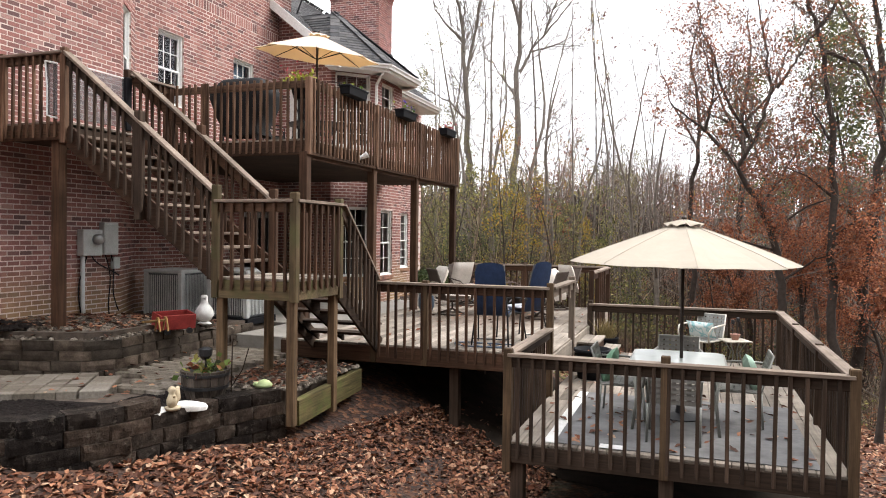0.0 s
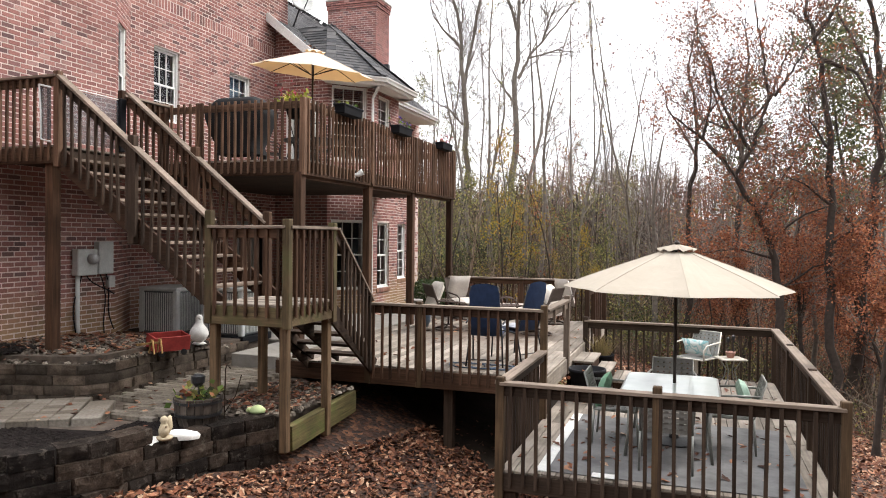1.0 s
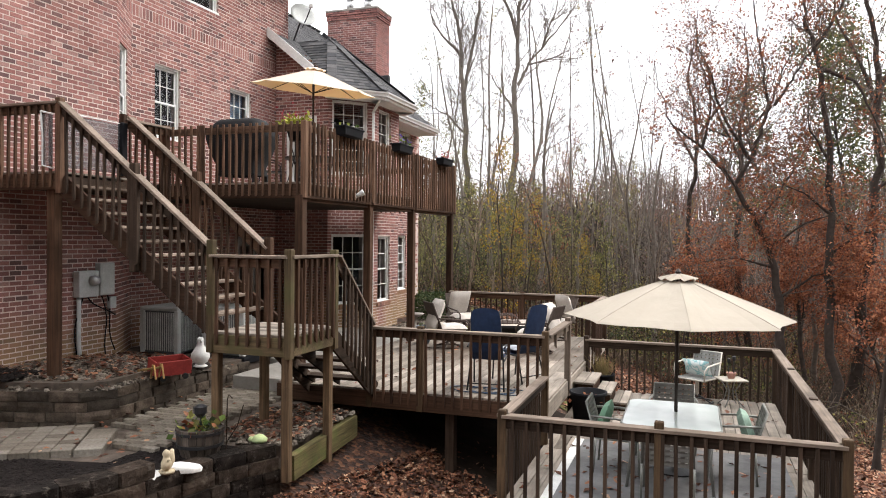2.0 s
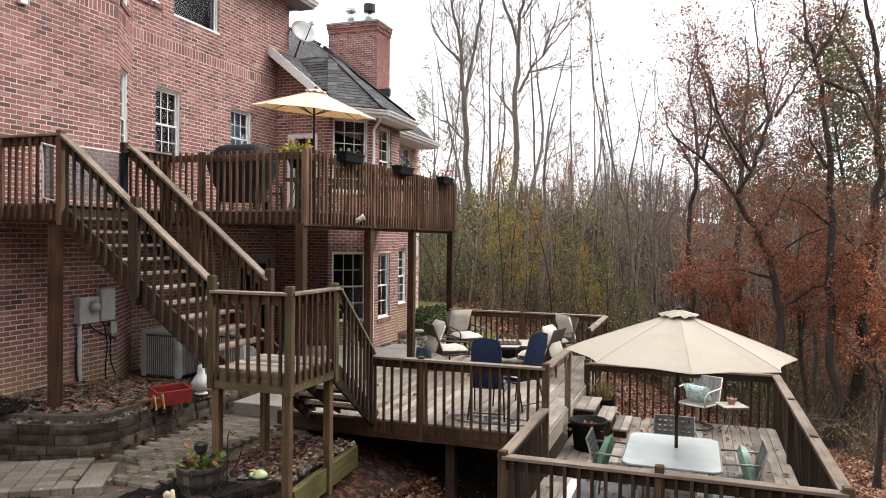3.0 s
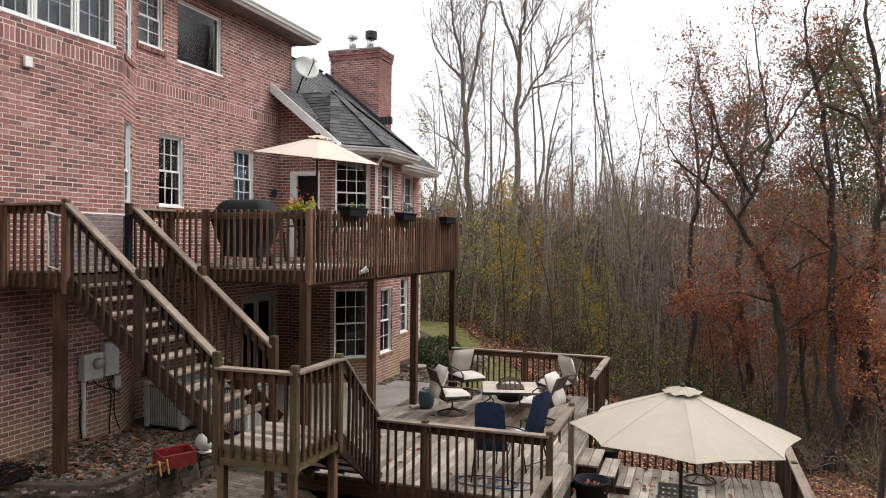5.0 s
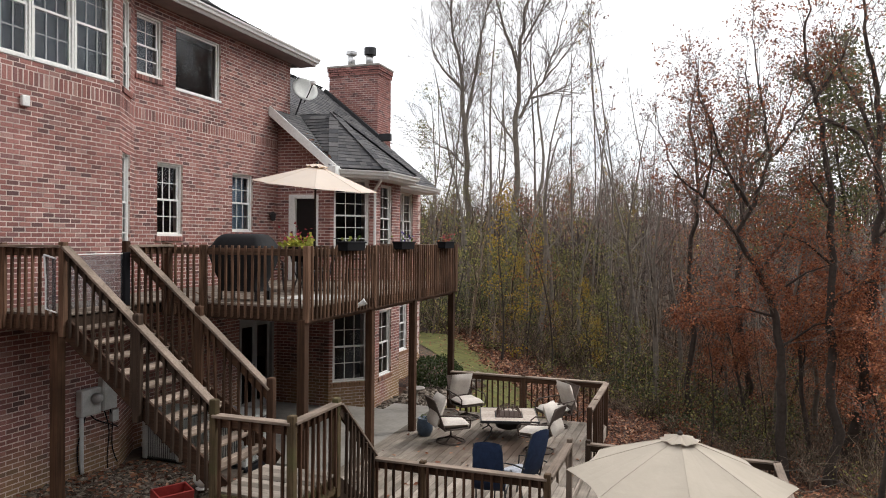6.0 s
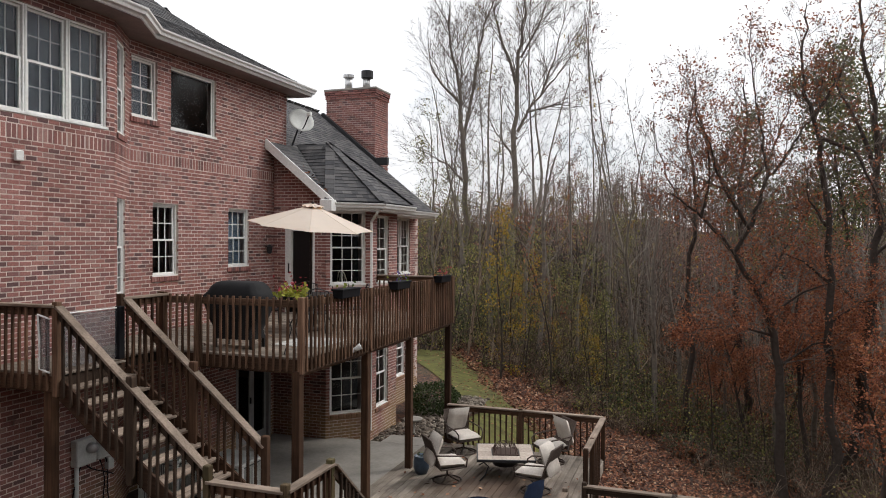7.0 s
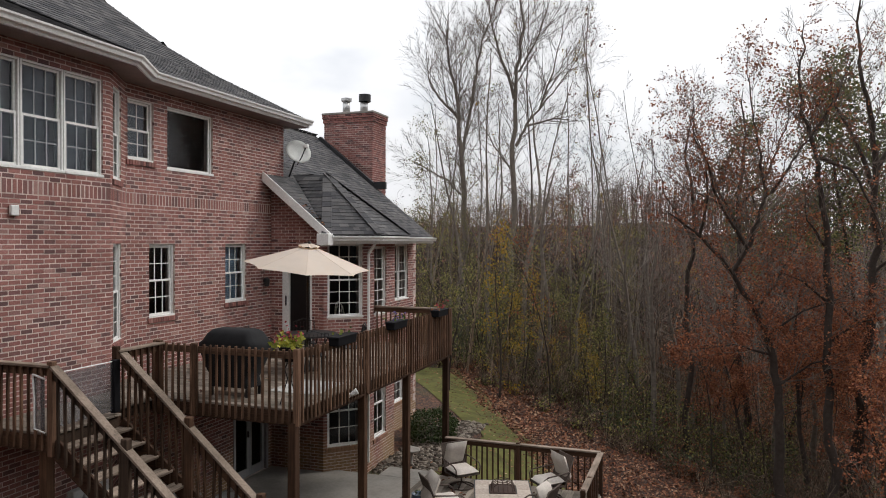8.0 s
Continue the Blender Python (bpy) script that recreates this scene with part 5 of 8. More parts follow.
air_conditioner(-9.22, 10.62, 0.85, 0.8, 0.74, 0.84, "grey louvred air conditioner standing on the gravel")
air_conditioner(-7.95, 10.75, 0.85, 0.8, 0.76, 0.85, "second grey louvred air conditioner by the stairs")
mt = thing("electric_meter", "grey electric meter box on the brick wall", "meter")
mb = MB()
mb.cbox(BX + 0.005, BX + 0.14, 9.05, 9.46, 1.85, 2.28, 0.012)
part("box", mb, M_GREYBOX, mt)
mb = MB()
mb.lathe([(0.085, 0), (0.09, 0.05), (0.075, 0.1), (0.03, 0.12)], 18, T((BX + 0.14, 9.32, 2.12)) @ pose(0, 0, 0, 0, 90, 0))
part("dial_glass", mb, M_METAL, mt, "round glass dial", True)
mb = MB()
mb.tube([(BX + 0.06, 9.12, 1.86), (BX + 0.06, 9.12, 1.1), (BX + 0.07, 9.13, 0.8)], 0.035, 10)
part("conduit", mb, M_GREYBOX, mt, "grey plastic conduit", True)
bx = thing("breaker_box", "tall grey breaker box beside the meter", "electric box")
mb = MB()
mb.cbox(BX + 0.005, BX + 0.13, 9.5, 9.82, 1.86, 2.4, 0.012)
part("box", mb, M_GREYBOX, bx)
mb = MB()
mb.cbox(BX + 0.13, BX + 0.142, 9.52, 9.80, 1.88, 2.37, 0.006)
part("cover", mb, M_GREYBOX, bx)
mb = MB()
mb.cbox(BX + 0.005, BX + 0.09, 9.76, 9.9, 1.62, 1.82, 0.008)
solo("junction_box", mb, M_GREYBOX, "small grey junction box on the brick wall", "electric box")
mb = MB()
for k, (a, b) in enumerate((((9.6, 1.86), (9.75, 0.85)), ((9.68, 1.86), (9.92, 0.9)), ((9.16, 1.85), (9.06, 0.9)), ((9.3, 1.85), (9.85, 1.5)))):
    pts = [(BX + 0.05, a[0] + (b[0] - a[0]) * s + 0.06 * math.sin(5 * s + k), a[1] + (b[1] - a[1]) * s) for s in [i / 8 for i in range(9)]]
    mb.tube(pts, 0.011, 5)
solo("cable", mb, M_POT, "black cables hanging from the electric boxes", "cable", smooth=True)
mb = MB()
mb.cbox(BX + 0.002, BX + 0.06, 8.02, 8.16, 6.68, 6.84, 0.012)
solo("alarm_box", mb, M_WHITE, "small white alarm box on the brick wall", "alarm")

# planted half barrel
def foliage(parent, c, n, spread, mats, seed, size=(0.05, 0.1), name="leaves"):
    rng = random.Random(seed)
    for k, mt_ in enumerate(mats):
        mb = MB()
        for _ in range(n // len(mats)):
            leaf_at(mb, Vector(c) + Vector((rng.gauss(0, spread[0]), rng.gauss(0, spread[1]), abs(rng.gauss(0, spread[2])))), rng.uniform(*size), rng)
        tagged(part(name, mb, mt_, parent), kind="stuff")


def leaf_at(mb, p, s, rng):
    a = Vector((rng.uniform(-1, 1), rng.uniform(-1, 1), rng.uniform(-0.7, 0.7)))
    a = a.normalized() if a.length > 0.1 else Vector((1, 0, 0))
    b = Matrix.Rotation(rng.uniform(0, 6.28), 3, a) @ a.orthogonal().normalized()
    n = len(mb.v)
    mb.v.extend((p, p + a * s * 0.5 + b * s * 0.38, p + a * s, p + a * s * 0.5 - b * s * 0.38))
    mb.f.append((n, n + 1, n + 2, n + 3))


br_ = thing("half_barrel", "dark half-barrel planter with sparse plants", "planter", at=T((-5.02, 6.9, 0.37)) @ Matrix.Scale(1.2, 4))
for k in range(18):
    a = 2 * math.pi * k / 18
    b = 2 * math.pi * (k + 0.94) / 18
    mb, vs = MB(), []
    for r, z in ((0.17, 0), (0.215, 0.14), (0.225, 0.27)):
        vs += [Vector((r * math.cos(a), r * math.sin(a), z)), Vector((r * math.cos(b), r * math.sin(b), z))]
    vs += [Vector((0.2 * math.cos(a), 0.2 * math.sin(a), 0.27)), Vector((0.2 * math.cos(b), 0.2 * math.sin(b), 0.27))]
    mb.add(vs, [(0, 1, 3, 2), (2, 3, 5, 4), (4, 5, 7, 6)])
    part("stave", mb, M_BARREL, br_)
mb = MB()
mb.lathe([(0.21, 0.1), (0.217, 0.1), (0.221, 0.13), (0.214, 0.13)], 24)
mb.lathe([(0.222, 0.22), (0.228, 0.22), (0.229, 0.245), (0.222, 0.245)], 24)
part("hoop", mb, M_BLACKMETAL, br_)
mb = MB()
mb.lathe([(0.2, 0.2), (0.2, 0.235)], 18)
part("soil", mb, M_MULCH, br_)
foliage(br_, (0, 0, 0.24), 90, (0.1, 0.1, 0.05), [M_LEAFG, M_GREEN, M_RUST], 3)
mb = MB()
mb.tube([(0.02, 0, 0.2), (0.0, 0, 0.42)], 0.012, 6)
mb.lathe([(0.03, 0.36), (0.06, 0.4), (0.065, 0.46), (0.03, 0.48)], 10)
part("solar_lamp", mb, M_BLACKMETAL, br_, "small black garden lamp")
hk = thing("garden_hook", "thin rusty shepherd's hook in the planting bed", "hook", at=T((-4.85, 7.15, 0.36)))
mb = MB()
mb.tube([(0, 0, 0), (0, 0.02, 0.6), (0.02, 0.02, 0.66), (0.07, 0.02, 0.62)], 0.007, 6)
mb.tube([(0, 0.01, 0.1), (0.12, 0.05, 0.3), (0.2, 0.05, 0.55)], 0.006, 6)
part("rod", mb, W["oldz"], hk)


mb = MB()
mb.lathe([(0.075, 0), (0.085, 0.02), (0.08, 0.03)], 14, T((-4.83, 6.12, 0.42)))
mb.lathe([(0.02, 0), (0.05, 0.03), (0.055, 0.08), (0.035, 0.13), (0.03, 0.15), (0.042, 0.175), (0.03, 0.205), (0.008, 0.22)], 14, T((-4.82, 6.1, 0.45)))
mb.tube([(-4.83, 6.15, 0.47), (-4.84, 6.2, 0.53), (-4.84, 6.19, 0.6), (-4.84, 6.22, 0.64)], [0.025, 0.04, 0.038, 0.015], 10)
mb.tube([(-4.79, 6.09, 0.56), (-4.76, 6.08, 0.58)], [0.016, 0.012], 8)
solo("squirrel_figure", mb, M_STATUE, "small tan cast-stone squirrel figure on the wall", "garden figure", smooth=True)
mb = MB()
goose_m = T((-7.03, 9.5, 0.8)) @ Matrix.Scale(1.04, 4)
mb.lathe([(0.05, 0), (0.11, 0.02), (0.07, 0.05)], 16, goose_m)
mb.lathe([(0.03, 0.04), (0.1, 0.08), (0.14, 0.15), (0.135, 0.21), (0.1, 0.27), (0.06, 0.32), (0.05, 0.37), (0.055, 0.41), (0.04, 0.45), (0.005, 0.46)], 18, goose_m)
mb.tube([goose_m @ Vector((0.03, -0.03, 0.41)), goose_m @ Vector((0.09, -0.08, 0.4))], [0.02, 0.008], 8)
solo("goose_figure", mb, M_STONEWHITE, "white goose garden figure on the inner wall", "garden figure", smooth=True)
for k, (x, y, s, r) in enumerate(((-4.95, 5.98, 0.2, 20), (-4.82, 6.35, 0.22, -25))):
    m_ = T((x, y, 0.4)) @ pose(0, 0, 0, 0, 0, r + 40)
    mb = MB()
    n = 22
    for ring, (f, z) in enumerate(((1.0, -0.03), (1.05, 0.01), (0.9, 0.04), (0.55, 0.055))):
        for i in range(n):
            t = 2 * math.pi * i / n
            w = f * (1 + 0.12 * math.sin(3 * t + k) + 0.06 * math.sin(7 * t))
            mb.v.append(m_ @ Vector((s * 0.8 * w * math.cos(t), 0.095 * w * math.sin(t), z)))
    for ring in range(3):
        for i in range(n):
            a, b = ring * n + i, ring * n + (i + 1) % n
            mb.f.append((a, b, b + n, a + n))
    mb.f.append(tuple(3 * n + i for i in range(n)))
    solo("white_stone", mb, M_STONEWHITE, "white painted edging stone in the mulch", "stone", smooth=True)
mb = MB()
mb.lathe([(0.03, 0), (0.09, 0.02), (0.1, 0.05), (0.06, 0.09), (0.01, 0.11)], 14, T((-4.6, 7.45, 0.4)))
mb.lathe([(0.02, 0), (0.04, 0.03), (0.02, 0.06)], 10, T((-4.68, 7.4, 0.42)))
solo("turtle_figure", mb, plain("pale_green_glaze", (0.42, 0.5, 0.25), 0.5), "pale green turtle garden figure on gravel", "garden figure", smooth=True)
wg = thing("toy_wagon", "small red wooden wagon standing on the garden wall", "wagon", at=T((-6.98, 8.72, 0.74)) @ pose(0, 0, 0, 8, 0, 62) @ Matrix.Scale(1.25, 4))
mb = MB()
mb.cbox(-0.2, 0.2, -0.12, 0.12, 0.1, 0.12, 0.004)
for a in ((-0.2, 0.2, -0.13, -0.11), (-0.2, 0.2, 0.11, 0.13), (-0.21, -0.19, -0.13, 0.13), (0.19, 0.21, -0.13, 0.13)):
    mb.cbox(*a, 0.1, 0.27, 0.004)
part("body", mb, M_REDPAINT, wg)
for x in (-0.13, 0.13):
    for y in (-0.15, 0.15):
        mb = MB()
        mb.lathe([(0.035, -0.012), (0.035, 0.012)], 14, T((x, y, 0.085)) @ pose(0, 0, 0, 90, 0, 0))
        part("wheel", mb, M_BLACKMETAL, wg)
sb = thing("wooden_sawhorse", "little yellow pine sawhorse beside the wagon", "sawhorse", at=T((-6.83, 8.25, 0.86)) @ pose(0, 0, 0, 0, 0, 70))
mb = MB()
mb.beam((-0.25, 0, 0.15), (0.1, 0, 0.15), 0.03, 0.03)
part("beam", mb, M_PINE, sb)
for x in (-0.02, 0.1):
    for s in (-1, 1):
        mb = MB()
        mb.beam((x, s * 0.07, 0), (x, s * 0.015, 0.2), 0.022, 0.022)
        part("leg", mb, M_PINE, sb)
gl = thing("garden_lamp", "low black solar garden lamp in the mulch", "lamp", at=T((-8.6, 7.15, 0.94)))
mb = MB()
mb.lathe([(0.012, 0), (0.012, 0.12), (0.06, 0.13), (0.065, 0.2), (0.03, 0.22)], 12)
part("body", mb, M_BLACKMETAL, gl)
mb = MB()
mb.lathe([(0.05, 0.135), (0.055, 0.195)], 12)
part("lens", mb, plain("amber_lens", (0.6, 0.45, 0.15), 0.3), gl)

# ---- door, wall lamp, dish ----
dr = thing("door_1", "white-framed glazed door standing open to a dark room", "door", kind="structure", at=WA.m)
mb = MB()
for a in ((0.32, 0.5, 3.72, 5.85), (1.1, 1.16, 3.72, 5.85), (0.5, 1.1, 5.76, 5.85)):
    mb.cbox(a[0], a[1], -0.12, 0.015, a[2], a[3], 0.006)
part("door_frame", mb, M_WHITE, dr)
# opaque near-black leaf: the dark room beyond is put into its colour
mb = MB()
mb.cbox(0.5, 1.1, -0.11, -0.07, 3.75, 5.76, 0.006)
part("door_leaf", mb, plain("doorway_black", (0.008, 0.007, 0.007), 0.35), dr, "near-black leaf standing in for the dark opening")
mb = MB()
mb.cbox(0.42, 0.45, 0.015, 0.05, 4.7, 4.95, 0.006)
part("door_handle", mb, M_BLACKMETAL, dr)
wl_ = thing("wall_lantern", "small black wall lantern beside the door", "lamp", at=fac.m @ T((4.95, 0, 5.35)))
mb = MB()
mb.tube([(0, 0, 0), (0, 0.08, 0.05), (0, 0.12, 0.0)], 0.012, 6)
mb.lathe([(0.02, -0.16), (0.06, -0.14), (0.075, 0.0), (0.08, 0.01), (0.02, 0.07)], 8, T((0, 0.12, 0)))
part("lantern", mb, M_BLACKMETAL, wl_)
ds = thing("satellite_dish", "pale grey satellite dish on a dark bracket", "satellite dish")
D0 = Vector((-9.45, 16.7, 8.62))
dm = look(D0, D0 + Vector((0.75, -0.62, 0.45)))
mb = MB()
prof = [(0.0, 0.0), (0.12, 0.008), (0.24, 0.035), (0.33, 0.07), (0.335, 0.072), (0.33, 0.085), (0.24, 0.05), (0.12, 0.022), (0.005, 0.014)]
mb.lathe([(max(r * 1.02, 0.002), -z) for r, z in prof], 28, dm)
part("dish", mb, M_GREYBOX, ds, "", True)
mb = MB()
mb.tube([D0 + Vector((0, 0, -0.05)), (-9.55, 16.72, 8.4), (-9.7, 16.7, 8.0)], 0.022, 8)
mb.tube([D0 + Vector((0.0, 0, -0.3)), D0 + Vector((0.25, -0.2, -0.12)), D0 + Vector((0.42, -0.3, 0.1))], 0.014, 8)
part("arm", mb, M_BLACKMETAL, ds)
mb = MB()
mb.cbox(-0.06, 0.06, -0.05, 0.05, -0.05, 0.05, 0.015, T(D0 + Vector((0.44, -0.32, 0.12))))
part("feed_head", mb, M_WHITE, ds)
fl_ = thing("flood_light", "white flood light under the deck corner", "lamp", at=T((-5.36, 11.6, 3.6)))
mb = MB()
mb.lathe([(0.03, 0), (0.04, 0.04), (0.055, 0.12), (0.06, 0.14), (0.05, 0.142)], 14, pose(0, 0, 0, 60, 0, 120))
part("lamp_head", mb, M_WHITE, fl_, "", True)
mb = MB()
mb.cbox(-0.04, 0.0, -0.04, 0.04, -0.04, 0.04, 0.005)
part("bracket", mb, M_WHITE, fl_)

# ---- basement doors ----
# frame grey dims these doors in colour for the shade under the deck
M_DOORSHADE = plain("grey_door_in_shade", (0.3, 0.3, 0.3), 0.5, 0, 0.1)


def french_door(name, u0, u1, z0, z1, label):
    top = thing(name, label, "door", kind="structure", at=fac.m)
    mb = MB()
    for a in ((u0, u0 + 0.09, z0, z1), (u1 - 0.09, u1, z0, z1), (u0 + 0.09, u1 - 0.09, z1 - 0.1, z1)):
        mb.cbox(a[0], a[1], -0.12, 0.012, a[2], a[3], 0.006)
    part("door_frame", mb, M_DOORSHADE, top)
    um = (u0 + u1) / 2
    for a, b in ((u0 + 0.09, um), (um, u1 - 0.09)):
        mb = MB()
        for q in ((a, a + 0.1, z0, z1 - 0.1), (b - 0.1, b, z0, z1 - 0.1), (a + 0.1, b - 0.1, z1 - 0.22, z1 - 0.1), (a + 0.1, b - 0.1, z0, z0 + 0.2)):
            mb.cbox(q[0], q[1], -0.1, -0.06, q[2], q[3], 0.005)
        leaf = part("door_leaf", mb, M_DOORSHADE, top)
        g = MB()
        g.add([Vector((a + 0.1, -0.08, z0 + 0.2)), Vector((b - 0.1, -0.08, z0 + 0.2)), Vector((b - 0.1, -0.08, z1 - 0.22)), Vector((a + 0.1, -0.08, z1 - 0.22))], [(3, 2, 1, 0)])
        part("pane", g, M_GLASS, leaf).visible_shadow = False
    mb = MB()
    mb.cbox(um - 0.09, um - 0.06, -0.06, -0.02, z0 + 0.95, z0 + 1.1, 0.005)
    part("door_handle", mb, M_BLACKMETAL, top)


french_door("door_2", *base_[0], "grey-framed glazed basement door under the deck")

# ---- umbrellas ----
def canvas(name, base, through_col=None, share=0.3):
    """Woven cloth, partly lit through."""
    m, nt, b = mat_new(name)
    v = mapped(nt, (1, 1, 1))
    n1 = noise_node(nt, v, 2.4, 5, 0.6)
    col = ramp_node(nt, n1, [(0.3, scaled(base, 0.93)), (0.7, scaled(base, 1.04))])
    nt.links.new(col, b.inputs["Base Color"])
    b.inputs["Roughness"].default_value = 0.95
    b.inputs["Specular IOR Level"].default_value = 0.15
    bump(nt, b, noise_node(nt, v, 5.0, 5, 0.6), 0.4, 0.02)
    tr = nt.nodes.new("ShaderNodeBsdfTranslucent")
    tr.inputs["Color"].default_value = (*(through_col or base), 1)
    mx = nt.nodes.new("ShaderNodeMixShader")
    mx.inputs[0].default_value = share
    out = [n for n in nt.nodes if n.type == "OUTPUT_MATERIAL"][0]
    nt.links.new(b.outputs[0], mx.inputs[1])
    nt.links.new(tr.outputs[0], mx.inputs[2])
    nt.links.new(mx.outputs[0], out.inputs[0])
    return m


def umbrella(name, x, y, z0, zr, zt, R, label, pole_mat, canopy_mat, turn=0.0, tilt=0.0, sides=8, lean=0.0, hang=0.05):
    ob = thing(name, label, "umbrella", at=T((x, y, z0)))
    H, Z = zr - z0, zt - z0
    mb = MB()
    mb.tube([(0, 0, 0.0), (0, 0, Z - 0.02)], 0.021, 12)
    part("pole", mb, pole_mat, ob, "", True)
    mb = MB()
    mb.lathe([(0.02, 0), (0.24, 0.0), (0.25, 0.03), (0.06, 0.07), (0.04, 0.2), (0.02, 0.2)], 20)
    part("base", mb, M_BLACKMETAL, ob)
    tm = T((0, 0, H)) @ pose(0, 0, 0, tilt, lean, 0)
    rise = Z - H
    mb = MB()
    nr, ns = 8, 6
    grid = []
    for i in range(sides * ns):
        a = 2 * math.pi * i / (sides * ns) + radians(turn)
        f = (i % ns) / ns
        sag = math.sin(math.pi * f) ** 0.7
        col = []
        for j in range(nr + 1):
            t = 0.12 + 0.88 * j / nr
            chord = math.cos(math.pi / sides) / math.cos((f - 0.5) * 2 * math.pi / sides)
            r = R * t * (chord - 0.055 * sag * t)
            z = rise * (1 - t) ** (0.92 if hang else 1.04) - hang * sag * 2.2 * t * (1 - 0.85 * t) + 0.18 * hang * math.sin(9 * a + 5 * t) * t * sag
            col.append(Vector((r * math.cos(a), r * math.sin(a), z)))
        grid.append(col)
    n = len(grid)
    for s in (0, 1):
        base = len(mb.v)
        for col in grid:
            mb.v.extend(tm @ (q - Vector((0, 0, 0.004 * s))) for q in col)
        for i in range(n):
            for j in range(nr):
                a, b = base + i * (nr + 1) + j, base + ((i + 1) % n) * (nr + 1) + j
                mb.f.append((a, a + 1, b + 1, b) if s == 0 else (a, b, b + 1, a + 1))
    can = part("canopy", mb, canopy_mat, ob)
    mb = MB()
    for s in (0, 1):
        base = len(mb.v)
        mb.v.append(tm @ Vector((0, 0, rise + 0.035)))
        for i in range(sides * 3):
            a = 2 * math.pi * i / (sides * 3) + radians(turn)
            w = 1 + 0.1 * math.cos(i * 2.1)
            mb.v.append(tm @ Vector((R * 0.16 * w * math.cos(a), R * 0.16 * w * math.sin(a), rise * 0.9 + 0.012 - 0.004 * s + 0.02 * math.cos(i * 2.1 + 0.6))))
        for i in range(sides * 3):
            t = (base, base + 1 + i, base + 1 + (i + 1) % (sides * 3))
            mb.f.append(t if s == 0 else t[::-1])
    part("vent", mb, canopy_mat, can)
    mb = MB()
    mb.lathe([(0.03, rise + 0.02), (0.035, rise + 0.05), (0.01, rise + 0.08)], 10, tm)
    part("finial", mb, pole_mat, ob)
    for i in range(sides):
        a = 2 * math.pi * i / sides + radians(turn)
        c, s = math.cos(a), math.sin(a)
        mb = MB()
        mb.tube([tm @ Vector((0.04 * c, 0.04 * s, rise - 0.04)), tm @ Vector((R * 0.55 * c, R * 0.55 * s, rise * 0.45 - 0.03)), tm @ Vector((R * 0.98 * c, R * 0.98 * s, 0.0))], 0.009, 5)
        rib = part("rib", mb, pole_mat, ob)
        mb = MB()
        mb.tube([tm @ Vector((0.03 * c, 0.03 * s, rise * 0.1 - 0.1)), tm @ Vector((R * 0.5 * c, R * 0.5 * s, rise * 0.5 - 0.03))], 0.008, 5)
        part("strut", mb, pole_mat, rib)
        mb = MB()
        mb.tube([tm @ Vector((R * t * c, R * t * s, rise * (1 - t) ** (0.92 if hang else 1.04) + 0.002)) for t in (0.13, 0.3, 0.5, 0.7, 0.85, 0.985)], 0.004, 6)
        part("seam", mb, canopy_mat, can)
    return ob


M_CREAM = canvas("cream_canvas", (0.46, 0.405, 0.335), None, 0.22)
M_GOLD = canvas("gold_canvas", (0.74, 0.68, 0.62), (0.85, 0.64, 0.36), 0.4)
M_BRONZE = plain("bronze_pole", (0.035, 0.026, 0.022), 0.4, 0.4)
umbrella("market_umbrella", 0.1, 9.1, DF, 1.95, 2.45, 1.33, "open cream market umbrella through the glass table", M_BRONZE, M_CREAM, 7, lean=0.4, hang=0.03)
umbrella("market_umbrella", -7.0, 12.95, UF, 5.82, 6.25, 1.26, "open golden market umbrella on the upper deck", M_BRONZE, M_GOLD, 29, 3.0, lean=7.0, hang=0.0)

# ---- lower deck furniture ----
M_RUG = plain("grey_outdoor_rug", (0.135, 0.132, 0.132), 0.95, 0, 0.4, 1.6, 0.5)
mb = MB()
mb.cbox(-1.12, 1.38, 7.5, 10.1, DF + 0.001, DF + 0.012, 0.003)
rg = thing("outdoor_rug", "flat grey outdoor rug with pale edge on the deck", "rug")
part("field", mb, M_RUG, rg)
mb = MB()
mb.cbox(-1.24, -1.12, 7.48, 10.1, DF + 0.001, DF + 0.013, 0.003)
mb.cbox(-0.66, -0.4, 7.46, 7.6, DF + 0.012, DF + 0.018, 0.002)
part("edge", mb, M_STONEWHITE, rg)
M_FROST, nt_, b_ = mat_new("frosted_glass")
v_ = mapped(nt_, (1, 1, 1))
nt_.links.new(ramp_node(nt_, noise_node(nt_, v_, 3.0), [(0.3, (0.55, 0.62, 0.6)), (0.7, (0.66, 0.72, 0.7))]), b_.inputs["Base Color"])
b_.inputs["Roughness"].default_value = 0.12
b_.inputs["Specular IOR Level"].default_value = 0.6
M_ALU = plain("pewter_aluminium", (0.24, 0.24, 0.22), 0.45, 0.5, 0.15)
M_WEAVE = plain("grey_vinyl_strap", (0.22, 0.215, 0.2), 0.7)
tb = thing("glass_table", "rectangular patio table with frosted glass top", "table", at=T((0.06, 8.96, DF)))
mb = MB()
n0 = 32
rx, ry, rc = 0.53, 0.7, 0.14
ring = []
for k in range(n0):
    a = 2 * math.pi * (k + 0.5) / n0
    q = k // (n0 // 4)
    cx, cy = ((1, 1), (-1, 1), (-1, -1), (1, -1))[q]
    ring.append((cx * (rx - rc) + rc * math.cos(a), cy * (ry - rc) + rc * math.sin(a)))
mb.add([Vector((*p, 0.71)) for p in ring] + [Vector((*p, 0.722)) for p in ring], [tuple(range(n0))[::-1], tuple(range(n0, 2 * n0))] + [(k, (k + 1) % n0, (k + 1) % n0 + n0, k + n0) for k in range(n0)])
part("glass_top", mb, M_FROST, tb)
mb = MB()
